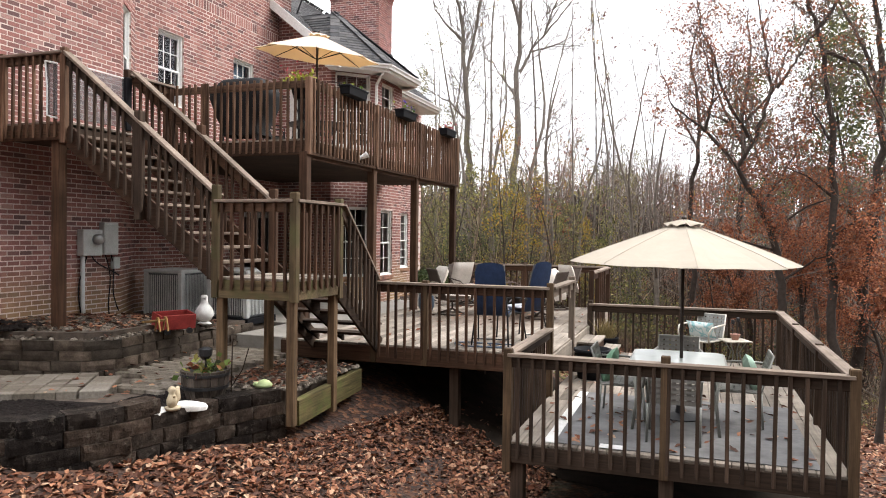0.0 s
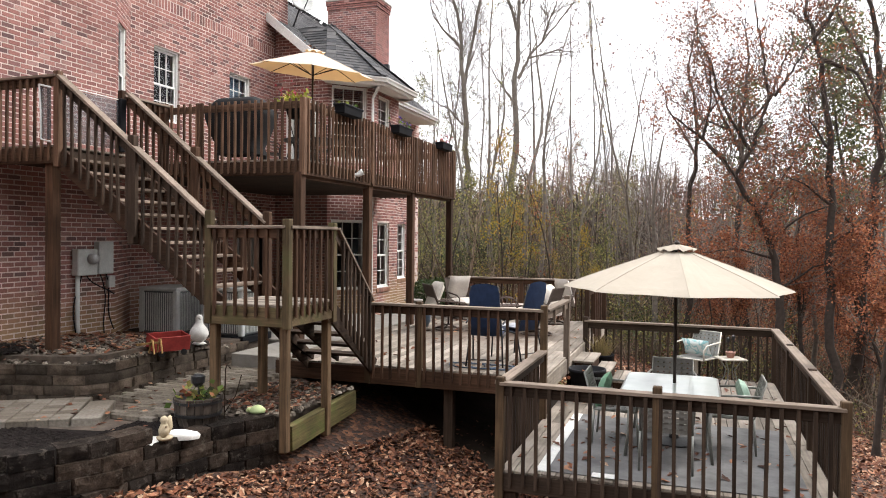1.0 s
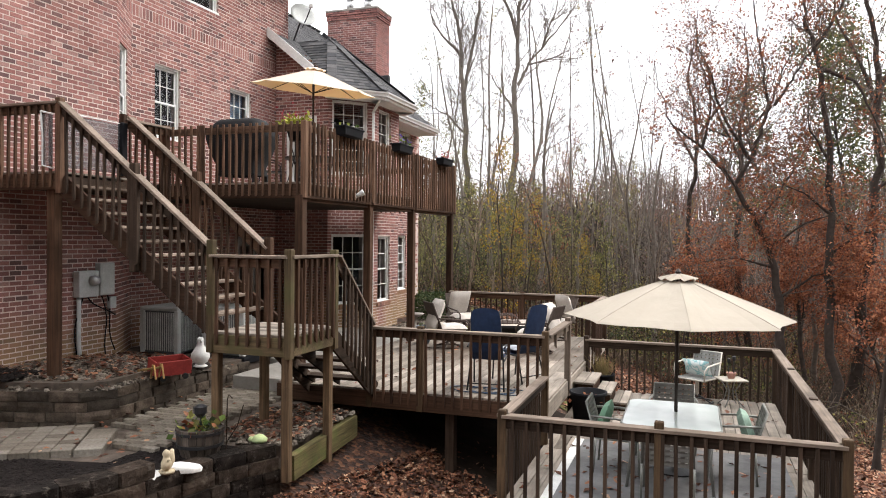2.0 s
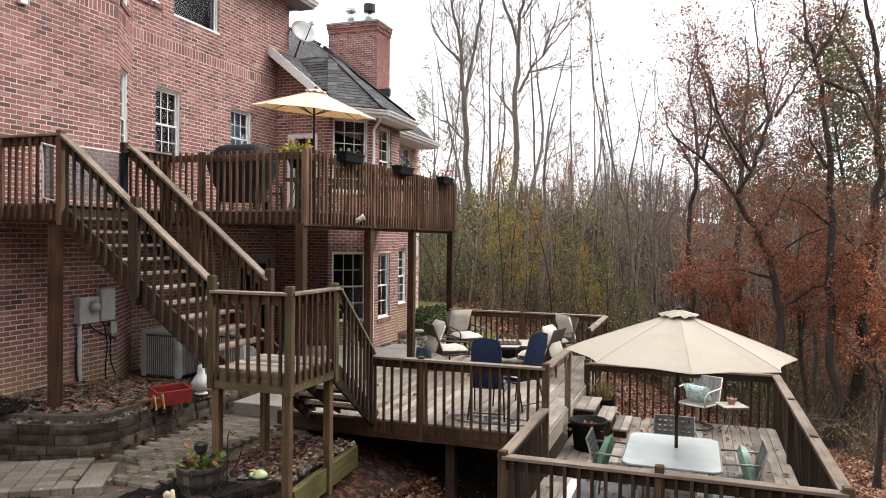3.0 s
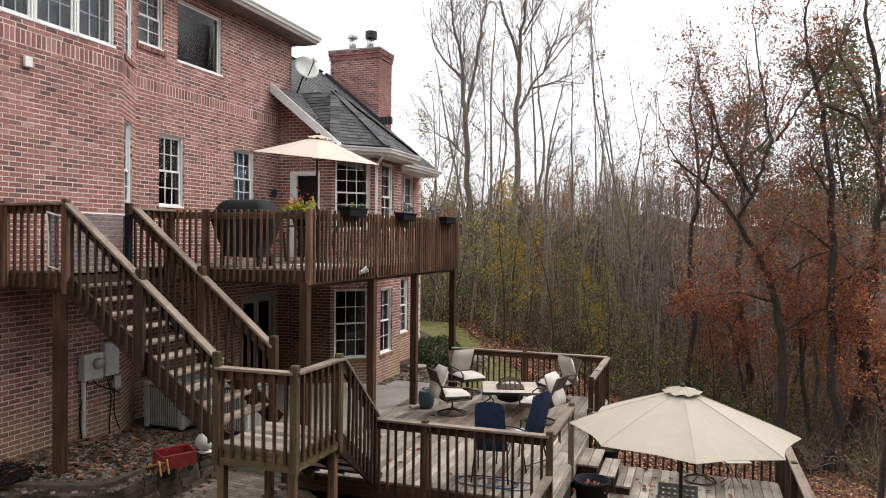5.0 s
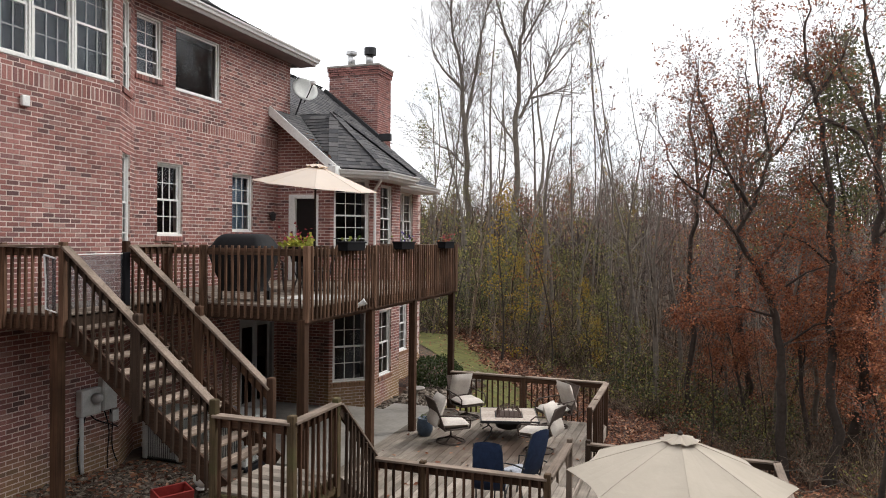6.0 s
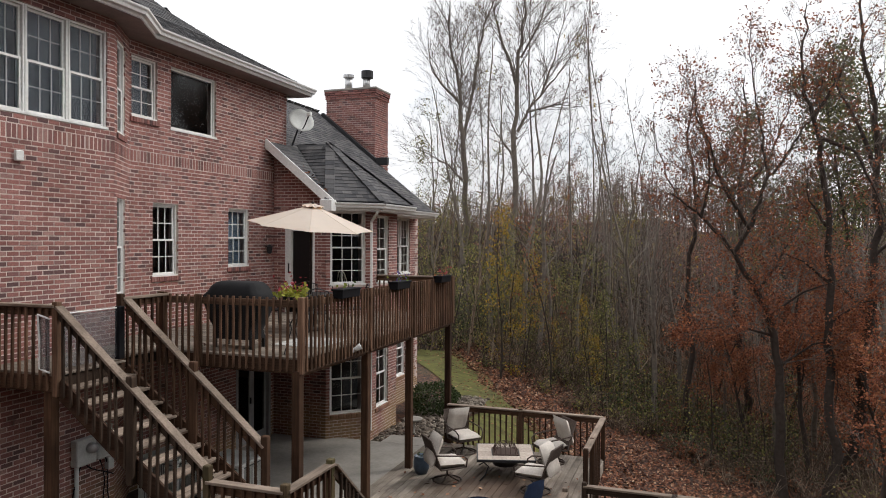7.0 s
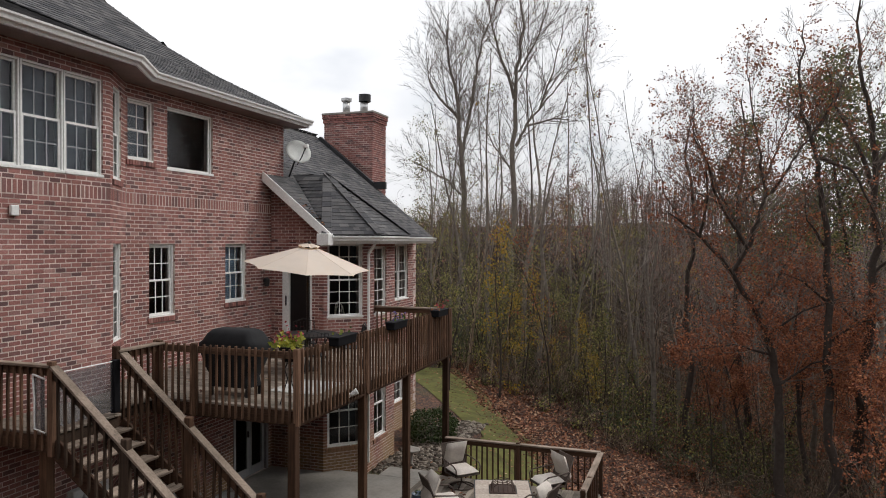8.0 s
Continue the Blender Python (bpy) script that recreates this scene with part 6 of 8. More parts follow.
mb.tube([Vector((*p, 0.712)) * 1.0 for p in ring + [ring[0]]], 0.014, 6, False)
part("rim", mb, M_ALU, tb, "", True)
for cx in (-1, 1):
    for cy in (-1, 1):
        mb = MB()
        mb.tube([(cx * 0.44, cy * 0.62, 0.7), (cx * 0.42, cy * 0.6, 0.35), (cx * 0.46, cy * 0.64, 0.0)], 0.018, 8)
        part("leg", mb, M_ALU, tb, "", True)


def strap_chair(x, y, face, label, cushion=None, base="legs", pale=False, seat_cushion=None, group="strap chairs"):
    """Aluminium patio chair with a woven strap back. face: degrees of the way it faces, from +x."""
    fm = M_ALU if not pale else plain("cream_aluminium", (0.5, 0.46, 0.4), 0.45, 0.2)
    ob = thing("patio_chair", label, "chair", group, at=T((x, y, DF)) @ pose(0, 0, 0, 0, 0, face))
    z = 0.42
    mb = MB()
    mb.tube([(0.24, -0.26, z), (-0.24, -0.26, z), (-0.36, -0.25, 0.84), (-0.36, 0.25, 0.84), (-0.24, 0.26, z), (0.24, 0.26, z), (0.24, -0.26, z)], 0.015, 8)
    part("frame", mb, fm, ob, "", True)
    for s in (-1, 1):
        mb = MB()
        mb.tube([(-0.3, s * 0.27, 0.68), (-0.05, s * 0.3, 0.68), (0.2, s * 0.3, 0.66), (0.26, s * 0.28, 0.58), (0.24, s * 0.27, z)], 0.014, 8)
        part("armrest", mb, fm, ob, "", True)
    for k in range(7):
        u = -0.225 + 0.45 * k / 6
        f = 0.06 + 0.88 * k / 6
        px_ = -0.24 - 0.12 * f
        for p, q, w, h, up in (((0.24, u, z + 0.012), (-0.24, u, z + 0.012), 0.05, 0.006, (0, 0, 1)), ((-0.235, u, z + 0.02), (-0.36, u, 0.84), 0.05, 0.006, (1, 0, 0.2)),
                               ((0.24 - 0.48 * f, -0.25, z + 0.016), (0.24 - 0.48 * f, 0.25, z + 0.016), 0.05, 0.005, (0, 0, 1)), ((px_ + 0.004, -0.25, z + 0.42 * f), (px_ + 0.004, 0.25, z + 0.42 * f), 0.005, 0.05, (0, 0, 1))):
            st_ = MB()
            st_.beam(p, q, w, h, up=up, c=0.001)
            part("strap", st_, M_WEAVE, ob)
    if base == "legs":
        for sx, sy in ((0.24, -0.26), (0.24, 0.26), (-0.24, -0.26), (-0.24, 0.26)):
            mb = MB()
            mb.tube([(sx, sy, z), (sx * 1.12, sy * 1.02, 0)], 0.014, 8)
            part("leg", mb, fm, ob, "", True)
    else:
        mb = MB()
        mb.tube([(0, 0, z), (0, 0, 0.12)], 0.03, 10)
        part("swivel_column", mb, fm, ob)
        mb = MB()
        mb.tube([(0.27 * math.cos(a / 10 * 6.2832), 0.27 * math.sin(a / 10 * 6.2832), 0.02) for a in range(11)], 0.013, 6, False)
        for a in range(4):
            mb.tube([(0, 0, 0.14), (0.27 * math.cos(a * 1.571), 0.27 * math.sin(a * 1.571), 0.02)], 0.012, 6)
        part("ring_base", mb, M_BLACKMETAL, ob)
    return ob


def pillow(name, m, sx, sy, sz, material, label, n=10):
    mb = MB()
    base = []
    for s in (1, -1):
        for i in range(n + 1):
            for j in range(n + 1):
                u, v = 2 * i / n - 1, 2 * j / n - 1
                h = ((1 - u ** 4) * (1 - v ** 4)) ** 0.45
                pin = 1 - 0.08 * (1 - abs(u * v))
                mb.v.append(m @ Vector((u * sx * pin / 2, v * sy * pin / 2, s * h * sz / 2)))
    k = n + 1
    for s in (0, 1):
        o = s * k * k
        for i in range(n):
            for j in range(n):
                a = o + i * k + j
                mb.f.append((a, a + k, a + k + 1, a + 1) if s == 0 else (a, a + 1, a + k + 1, a + k))
    return solo(name, mb, material, label, "pillow", smooth=True)


M_CUSHG = plain("jade_cushion", (0.16, 0.30, 0.20), 0.85, 0, 0.12, 5.0, 0.1)
strap_chair(0.05, 8.12, 90, "grey woven strap patio chair pushed under the table")
strap_chair(0.05, 9.85, 270, "grey woven strap patio chair on the far side of the table")
strap_chair(-0.55, 8.95, 0, "grey woven strap patio chair holding a green cushion")
strap_chair(0.72, 9.1, 180, "grey woven strap patio chair with a pale green cushion")
pillow("cushion", T((-0.72, 8.95, DF + 0.6)) @ pose(0, 0, 0, 0, -72, 0), 0.42, 0.42, 0.14, M_CUSHG, "jade green cushion leaning on a chair back")
pillow("cushion", T((0.88, 9.1, DF + 0.6)) @ pose(0, 0, 0, 0, 72, 0), 0.42, 0.42, 0.14, plain("sage_cushion", (0.30, 0.42, 0.34), 0.85), "sage green cushion leaning on a chair back")
strap_chair(0.36, 13.16, 240, "cream swivel patio chair with woven strap back", base="swivel", pale=True)
m_p, nt_, b_ = mat_new("aqua_print")
v_ = mapped(nt_, (1, 1, 1))
nt_.links.new(ramp_node(nt_, noise_node(nt_, v_, 9.0, 1.0), [(0.42, (0.62, 0.68, 0.66)), (0.5, (0.2, 0.45, 0.48)), (0.58, (0.66, 0.7, 0.68))]), b_.inputs["Base Color"])
b_.inputs["Roughness"].default_value = 0.9
pillow("cushion", T((0.36, 13.14, DF + 0.6)) @ pose(0, 0, 0, 0, 0, 240) @ pose(0, 0, 0, 0, -65, 0), 0.3, 0.5, 0.13, m_p, "white cushion with aqua print on the swivel chair")
sd = thing("side_table", "small square mosaic side table on curved legs", "table", at=T((0.9, 13.1, DF)) @ pose(0, 0, 0, 0, 0, 20) @ Matrix.Diagonal((0.92, 0.92, 0.86, 1)))
mb = MB()
mb.cbox(-0.23, 0.23, -0.23, 0.23, 0.5, 0.53, 0.01)
part("top", mb, plain("mosaic_top", (0.4, 0.36, 0.3), 0.6, 0, 0.3, 20.0), sd)
for k in range(4):
    a = math.pi / 4 + k * math.pi / 2
    mb = MB()
    mb.tube([(0.2 * math.cos(a), 0.2 * math.sin(a), 0.5), (0.08 * math.cos(a), 0.08 * math.sin(a), 0.3), (0.12 * math.cos(a), 0.12 * math.sin(a), 0.12), (0.25 * math.cos(a), 0.25 * math.sin(a), 0.0)], 0.011, 6)
    part("leg", mb, M_ALU, sd, "", True)
pt = thing("flower_pot", "small pink pot with two candle stakes", "pot", at=T((0.9, 13.1, DF + 0.456)))
mb = MB()
mb.lathe([(0.05, 0), (0.08, 0.09), (0.085, 0.1), (0.07, 0.1), (0.06, 0.08)], 16)
part("pot", mb, plain("pink_terracotta", (0.35, 0.19, 0.15), 0.8), pt, "", True)
for x, h in ((-0.04, 0.26), (0.04, 0.3)):
    mb = MB()
    mb.tube([(x, 0, 0.06), (x, 0, h)], 0.008, 6)
    mb.lathe([(0.02, h), (0.03, h + 0.03), (0.028, h + 0.07), (0.01, h + 0.08)], 10, T((x, 0, 0)))
    part("candle_stake", mb, M_BLACKMETAL, pt)
pb = thing("black_tub", "large round black plastic tub", "planter", at=T((-1.22, 11.2, DF)) @ Matrix.Scale(1.1, 4))
mb = MB()
mb.lathe([(0.2, 0), (0.235, 0.36), (0.26, 0.37), (0.26, 0.41), (0.235, 0.41), (0.225, 0.3)], 28)
part("tub", mb, M_POT, pb, "", True)
mb = MB()
mb.lathe([(0.22, 0.26), (0.22, 0.29)], 20)
part("soil", mb, M_MULCH, pb)
foliage(pb, (0, 0, 0.29), 26, (0.1, 0.1, 0.02), [M_RUST], 9)
pg = thing("grass_planter", "dark pot of dry ornamental grass", "planter", at=T((-1.25, 13.28, DF)))
mb = MB()
mb.lathe([(0.16, 0), (0.21, 0.32), (0.22, 0.33), (0.22, 0.36), (0.2, 0.36), (0.19, 0.3)], 24)
part("pot", mb, M_POT, pg, "", True)
mb = MB()
rng = random.Random(12)
for k in range(160):
    a, r = rng.uniform(0, 6.28), rng.uniform(0, 0.15)
    p = Vector((r * math.cos(a), r * math.sin(a), 0.3))
    e = p + Vector((rng.gauss(0, 0.09), rng.gauss(0, 0.09), rng.uniform(0.15, 0.42)))
    mb.tube([p, p.lerp(e, 0.6) + Vector((0, 0, 0.04)), e], [0.004, 0.003, 0.001], 3, False)
part("grass", mb, plain("dry_grass", (0.2, 0.15, 0.06), 0.8), pg)

# ---- middle deck furniture ----
M_CUSH = plain("ivory_cushion", (0.52, 0.47, 0.42), 0.9, 0, 0.12, 4.0, 0.15)
M_WICK = plain("brown_mesh", (0.075, 0.055, 0.045), 0.8, 0, 0.3, 30.0, 0.3)
ft = thing("fire_table", "square tile-topped fire pit table with dark iron legs", "table", at=T((-3.42, 14.85, MF)) @ pose(0, 0, 0, 0, 0, 17))
M_TILE = islands("stone_tile", [(0.0, (0.35, 0.29, 0.245)), (0.5, (0.38, 0.32, 0.27)), (1.0, (0.42, 0.355, 0.3))], 0.6, 18.0, 0.2)
for i in range(4):
    for j in range(4):
        if 0 < i < 3 and 0 < j < 3:
            continue
        mb = MB()
        mb.cbox(-0.58 + 0.29 * i + 0.0008, -0.58 + 0.29 * (i + 1) - 0.0008, -0.58 + 0.29 * j + 0.0008, -0.58 + 0.29 * (j + 1) - 0.0008, 0.43, 0.455, 0.003)
        part("tile", mb, M_TILE, ft)
mb = MB()
for a in ((-0.6, 0.6, -0.6, -0.575), (-0.6, 0.6, 0.575, 0.6), (-0.6, -0.575, -0.575, 0.575), (0.575, 0.6, -0.575, 0.575)):
    mb.cbox(*a, 0.405, 0.458, 0.004)
mb.box(-0.58, 0.58, -0.58, 0.58, 0.41, 0.43)
part("frame", mb, M_BLACKMETAL, ft)
mb = MB()
mb.cbox(-0.27, 0.27, -0.27, 0.27, 0.44, 0.475, 0.01)
M_RUSTY = plain("rusty_mesh", (0.06, 0.038, 0.03), 0.8)
screen = part("spark_screen", mb, M_RUSTY, ft, "rust-brown spark screen")
for k in range(5):
    u = -0.2 + 0.1 * k
    for pts in ([(-0.25 * math.cos(a * 0.5236), u, 0.47 + 0.17 * math.sin(a * 0.5236)) for a in range(7)], [(u, -0.25 * math.cos(a * 0.5236), 0.47 + 0.17 * math.sin(a * 0.5236)) for a in range(7)]):
        mb = MB()
        mb.tube(pts, 0.008, 5)
        part("wire", mb, M_RUSTY, screen)
mb = MB()
mb.lathe([(0.08, 0.14), (0.26, 0.2), (0.34, 0.4), (0.32, 0.4)], 20)
part("fire_bowl", mb, M_BLACKMETAL, ft, "", True)
for cx in (-1, 1):
    for cy in (-1, 1):
        mb = MB()
        mb.tube([(cx * 0.5, cy * 0.5, 0.42), (cx * 0.36, cy * 0.36, 0.25), (cx * 0.42, cy * 0.42, 0.1), (cx * 0.54, cy * 0.54, 0.0)], 0.016, 6)
        part("leg", mb, M_BLACKMETAL, ft, "", True)


def lounge_chair(x, y, face, label):
    ob = thing("lounge_chair", label, "chair", "chairs round the fire table", at=T((x, y, MF)) @ pose(0, 0, 0, 0, 0, face))
    mb = MB()
    mb.tube([(0.29, -0.3, 0.33), (-0.24, -0.3, 0.31), (-0.46, -0.28, 0.92), (-0.46, 0.28, 0.92), (-0.24, 0.3, 0.31), (0.29, 0.3, 0.33), (0.29, -0.3, 0.33)], 0.017, 8)
    part("frame", mb, M_WICK, ob, "", True)
    mb = MB()
    mb.beam((0.28, 0, 0.32), (-0.24, 0, 0.30), 0.58, 0.012)
    mb.beam((-0.25, 0, 0.31), (-0.465, 0, 0.91), 0.57, 0.012, up=(1, 0, 0.3))
    part("sling", mb, M_WICK, ob, "brown mesh sling")
    for s in (-1, 1):
        mb = MB()
        mb.tube([(-0.36, s * 0.31, 0.62), (-0.1, s * 0.34, 0.6), (0.22, s * 0.34, 0.57), (0.31, s * 0.32, 0.5), (0.29, s * 0.31, 0.33)], 0.016, 8)
        part("armrest", mb, M_WICK, ob, "", True)
    mb = MB()
    for a in range(4):
        mb.tube([(0, 0, 0.3), (0, 0, 0.12), (0.16 * math.cos(a * 1.571 + 0.78), 0.16 * math.sin(a * 1.571 + 0.78), 0.06), (0.3 * math.cos(a * 1.571 + 0.78), 0.3 * math.sin(a * 1.571 + 0.78), 0.015)], 0.018, 6)
    mb.tube([(0.3 * math.cos(a / 12 * 6.2832), 0.3 * math.sin(a / 12 * 6.2832), 0.016) for a in range(13)], 0.014, 6, False)
    part("swivel_base", mb, M_WICK, ob, "", True)
    for nm, m, sx, sy, sz in (("seat_cushion", T((0.03, 0, 0.40)) @ pose(0, 0, 0, 0, 2, 0), 0.58, 0.56, 0.15), ("back_cushion", T((-0.31, 0, 0.68)) @ pose(0, 0, 0, 0, -70, 0), 0.64, 0.55, 0.14)):
        mb = MB()
        n = 8
        k = n + 1
        for s in (1, -1):
            for i in range(k):
                for j in range(k):
                    u, v = 2 * i / n - 1, 2 * j / n - 1
                    h = ((1 - u ** 8) * (1 - v ** 8)) ** 0.35 * (1 - 0.06 * math.cos(6 * u) * (abs(u) < 0.9))
                    mb.v.append(m @ Vector((u * sx / 2, v * sy / 2, s * h * sz / 2)))
        for s in (0, 1):
            o = s * k * k
            for i in range(n):
                for j in range(n):
                    a = o + i * k + j
                    mb.f.append((a, a + k, a + k + 1, a + 1) if s == 0 else (a, a + 1, a + k + 1, a + k))
        part(nm, mb, M_CUSH, ob, "ivory cushion", True)
    return ob


lc = "brown swivel lounge chair with ivory cushions"
lounge_chair(-4.42, 14.0, 40, lc + " beside the patio")
lounge_chair(-4.7, 16.0, -42, lc + " by the far railing")
lounge_chair(-2.65, 15.95, 222, lc + " in the deck corner")
lounge_chair(-2.6, 14.0, 168, lc + " by the deck steps")
M_NAVY = plain("navy_sling", (0.018, 0.035, 0.085), 0.75, 0, 0.25, 12.0, 0.2)


def sling_chair(x, y, face, label):
    ob = thing("sling_chair", label, "chair", "blue sling chairs", at=T((x, y, MF)) @ pose(0, 0, 0, 0, 0, face))
    for s in (-1, 1):
        mb = MB()
        mb.tube([(0.3, s * 0.27, 0.0), (0.26, s * 0.27, 0.62), (-0.1, s * 0.28, 0.66), (-0.32, s * 0.27, 0.64)], 0.013, 8)
        mb.tube([(-0.32, s * 0.27, 0.0), (-0.2, s * 0.24, 0.42), (-0.4, s * 0.2, 1.18)], 0.013, 8)
        mb.tube([(0.27, s * 0.25, 0.45), (-0.2, s * 0.25, 0.42)], 0.013, 8)
        part("side_frame", mb, M_BLACKMETAL, ob, "", True)
    for bx_, bz, br2 in ((0.27, 0.45, 0.012), (-0.3, 0.1, 0.01)):
        mb = MB()
        mb.tube([(bx_, -0.25, bz), (bx_, 0.25, bz)], br2, 6)
        part("crossbar", mb, M_BLACKMETAL, ob)
    prof = [(0.28, 0.46), (0.1, 0.44), (-0.08, 0.43), (-0.18, 0.45), (-0.25, 0.6), (-0.33, 0.85), (-0.385, 1.08), (-0.41, 1.19)]
    mb = MB()
    nv = 6
    for s in (0, 1):
        o = len(mb.v)
        for i, (px_, pz) in enumerate(prof):
            for j in range(nv + 1):
                v = 2 * j / nv - 1
                top = 0.03 * (1 - v * v) if i == len(prof) - 1 else 0
                mb.v.append(Vector((px_ - 0.02 * (1 - v * v) - 0.006 * s, v * (0.22 if i < len(prof) - 1 else 0.18), pz + top - 0.006 * s)))
        for i in range(len(prof) - 1):
            for j in range(nv):
                a = o + i * (nv + 1) + j
                mb.f.append((a, a + 1, a + nv + 2, a + nv + 1) if s == 0 else (a, a + nv + 1, a + nv + 2, a + 1))
    part("sling", mb, M_NAVY, ob, "navy blue ribbed sling", True)
    return ob


sling_chair(-2.6, 10.47, 97, "navy blue sling chair turned from the railing")
sling_chair(-2.32, 11.2, 152, "navy blue sling chair beside the deck edge")
for k, (x, y, f) in enumerate(((-2.6, 10.5, 97), (-2.34, 11.21, 152))):
    pillow("seat_pad", T((x, y, MF + 0.5)) @ pose(0, 0, 0, 0, 0, f), 0.4, 0.44, 0.06, plain("striped_pad", (0.3, 0.31, 0.34), 0.9, 0, 0.4, 12.0), "pale striped seat pad on a blue chair")
bp = thing("blue_pot", "round blue-grey glazed pot with dry plants", "pot", at=T((-5.08, 14.25, MF)))
mb = MB()
mb.lathe([(0.12, 0), (0.17, 0.12), (0.17, 0.26), (0.15, 0.34), (0.16, 0.37), (0.14, 0.37), (0.13, 0.3)], 24)
part("pot", mb, plain("blue_glaze", (0.06, 0.085, 0.12), 0.35), bp, "", True)
foliage(bp, (0, 0, 0.34), 16, (0.05, 0.05, 0.05), [M_EVER], 19, (0.04, 0.07))
mb = MB()
rng = random.Random(31)
pts = [(-2.9 + 0.35 * math.cos(k * 0.5) * (1 - k * 0.01) + 0.02 * k, 10.15 + 0.2 * math.sin(k * 0.5), MF + 0.014) for k in range(44)]
mb.tube(pts, 0.009, 5)
solo("garden_hose", mb, plain("blue_hose", (0.05, 0.08, 0.13), 0.5), "thin blue-grey hose lying in loops on the deck", "hose", smooth=True)

# ---- upper deck furniture ----
gr = thing("covered_grill", "barbecue grill under a black fabric cover", "grill", at=T((-6.97, 10.5, UF)))
mb = MB()
prof = [(0.16, 0.4, 0.24), (0.3, 0.36, 0.23), (0.5, 0.46, 0.27), (0.78, 0.56, 0.3), (0.88, 0.565, 0.31), (0.93, 0.5, 0.3), (1.04, 0.43, 0.26), (1.1, 0.37, 0.2), (1.12, 0.3, 0.12)]
nn = 28
for z, a, b in prof:
    for k in range(nn):
        t = 2 * math.pi * k / nn
        c, s = math.cos(t), math.sin(t)
        e = 0.28
        fold = 1 + 0.03 * math.sin(7 * t + z * 3) * (1 if z < 0.9 else 0.4)
        mb.v.append(Vector((a * fold * math.copysign(abs(c) ** e, c), b * fold * math.copysign(abs(s) ** e, s), z)))
for i in range(len(prof) - 1):
    for k in range(nn):
        mb.f.append((i * nn + k, i * nn + (k + 1) % nn, (i + 1) * nn + (k + 1) % nn, (i + 1) * nn + k))
mb.f.append(tuple((len(prof) - 1) * nn + k for k in range(nn)))
part("cover", mb, plain("black_cover", (0.01, 0.01, 0.011), 0.9, 0, 0.3, 5.0, 0.4), gr, "black fabric cover", True)
for x in (-0.36, 0.36):
    for y in (-0.18, 0.18):
        mb = MB()
        mb.cbox(x - 0.03, x + 0.03, y - 0.03, y + 0.03, 0, 0.2, 0.005)
        part("leg", mb, M_BLACKMETAL, gr)
ut = thing("bistro_table", "round black iron table under the umbrella", "table", at=T((-7.0, 12.98, UF)))
mb = MB()
mb.lathe([(0.57, 0.7), (0.6, 0.71), (0.6, 0.73), (0.57, 0.735), (0.025, 0.735)], 28)
part("tabletop", mb, M_BLACKMETAL, ut)
for k in range(4):
    a = k * 1.571 + 0.4
    mb = MB()
    mb.tube([(0.4 * math.cos(a), 0.4 * math.sin(a), 0.7), (0.3 * math.cos(a), 0.3 * math.sin(a), 0.35), (0.48 * math.cos(a), 0.48 * math.sin(a), 0)], 0.014, 6)
    part("leg", mb, M_BLACKMETAL, ut)


def iron_chair(x, y, face):
    ob = thing("iron_chair", "black wrought-iron patio chair at the round table", "chair", "chairs round the bistro table", at=T((x, y, UF)) @ pose(0, 0, 0, 0, 0, face))
    mb = MB()
    mb.cbox(-0.22, 0.22, -0.22, 0.22, 0.42, 0.44, 0.008)
    part("seat", mb, M_BLACKMETAL, ob)
    mb = MB()
    mb.tube([(-0.22, -0.22, 0.43), (-0.3, -0.22, 0.85), (-0.31, 0, 0.92), (-0.3, 0.22, 0.85), (-0.22, 0.22, 0.43)], 0.013, 6)
    for k in range(5):
        u = -0.15 + 0.075 * k
        mb.tube([(-0.22, u, 0.44), (-0.3, u, 0.86)], 0.007, 5)
    part("backrest", mb, M_BLACKMETAL, ob)
    for s in (-1, 1):
        mb = MB()
        mb.tube([(-0.26, s * 0.23, 0.64), (0.1, s * 0.25, 0.64), (0.2, s * 0.24, 0.58), (0.2, s * 0.22, 0.43)], 0.011, 6)
        part("armrest", mb, M_BLACKMETAL, ob)
    for sx in (-0.2, 0.2):
        for sy in (-0.2, 0.2):
            mb = MB()
            mb.tube([(sx, sy, 0.43), (sx * 1.15, sy * 1.1, 0)], 0.012, 6)
            part("leg", mb, M_BLACKMETAL, ob)


for k in range(4):
    a = 0.6 + k * 1.571
    iron_chair(-7.0 + 0.85 * math.cos(a), 12.98 + 0.85 * math.sin(a), math.degrees(a) + 180)
M_FLRED = islands("red_flowers", [(0.0, (0.28, 0.03, 0.04)), (1.0, (0.4, 0.08, 0.1))], 0.6, 8, 0.0, None, True)
M_FLPUR = islands("violet_flowers", [(0.0, (0.12, 0.06, 0.3)), (1.0, (0.3, 0.25, 0.55))], 0.6, 8, 0.0, None, True)
M_CHART = islands("chartreuse_leaves", [(0.0, (0.18, 0.2, 0.03)), (1.0, (0.42, 0.40, 0.06))], 0.6, 8, 0.0, None, True)
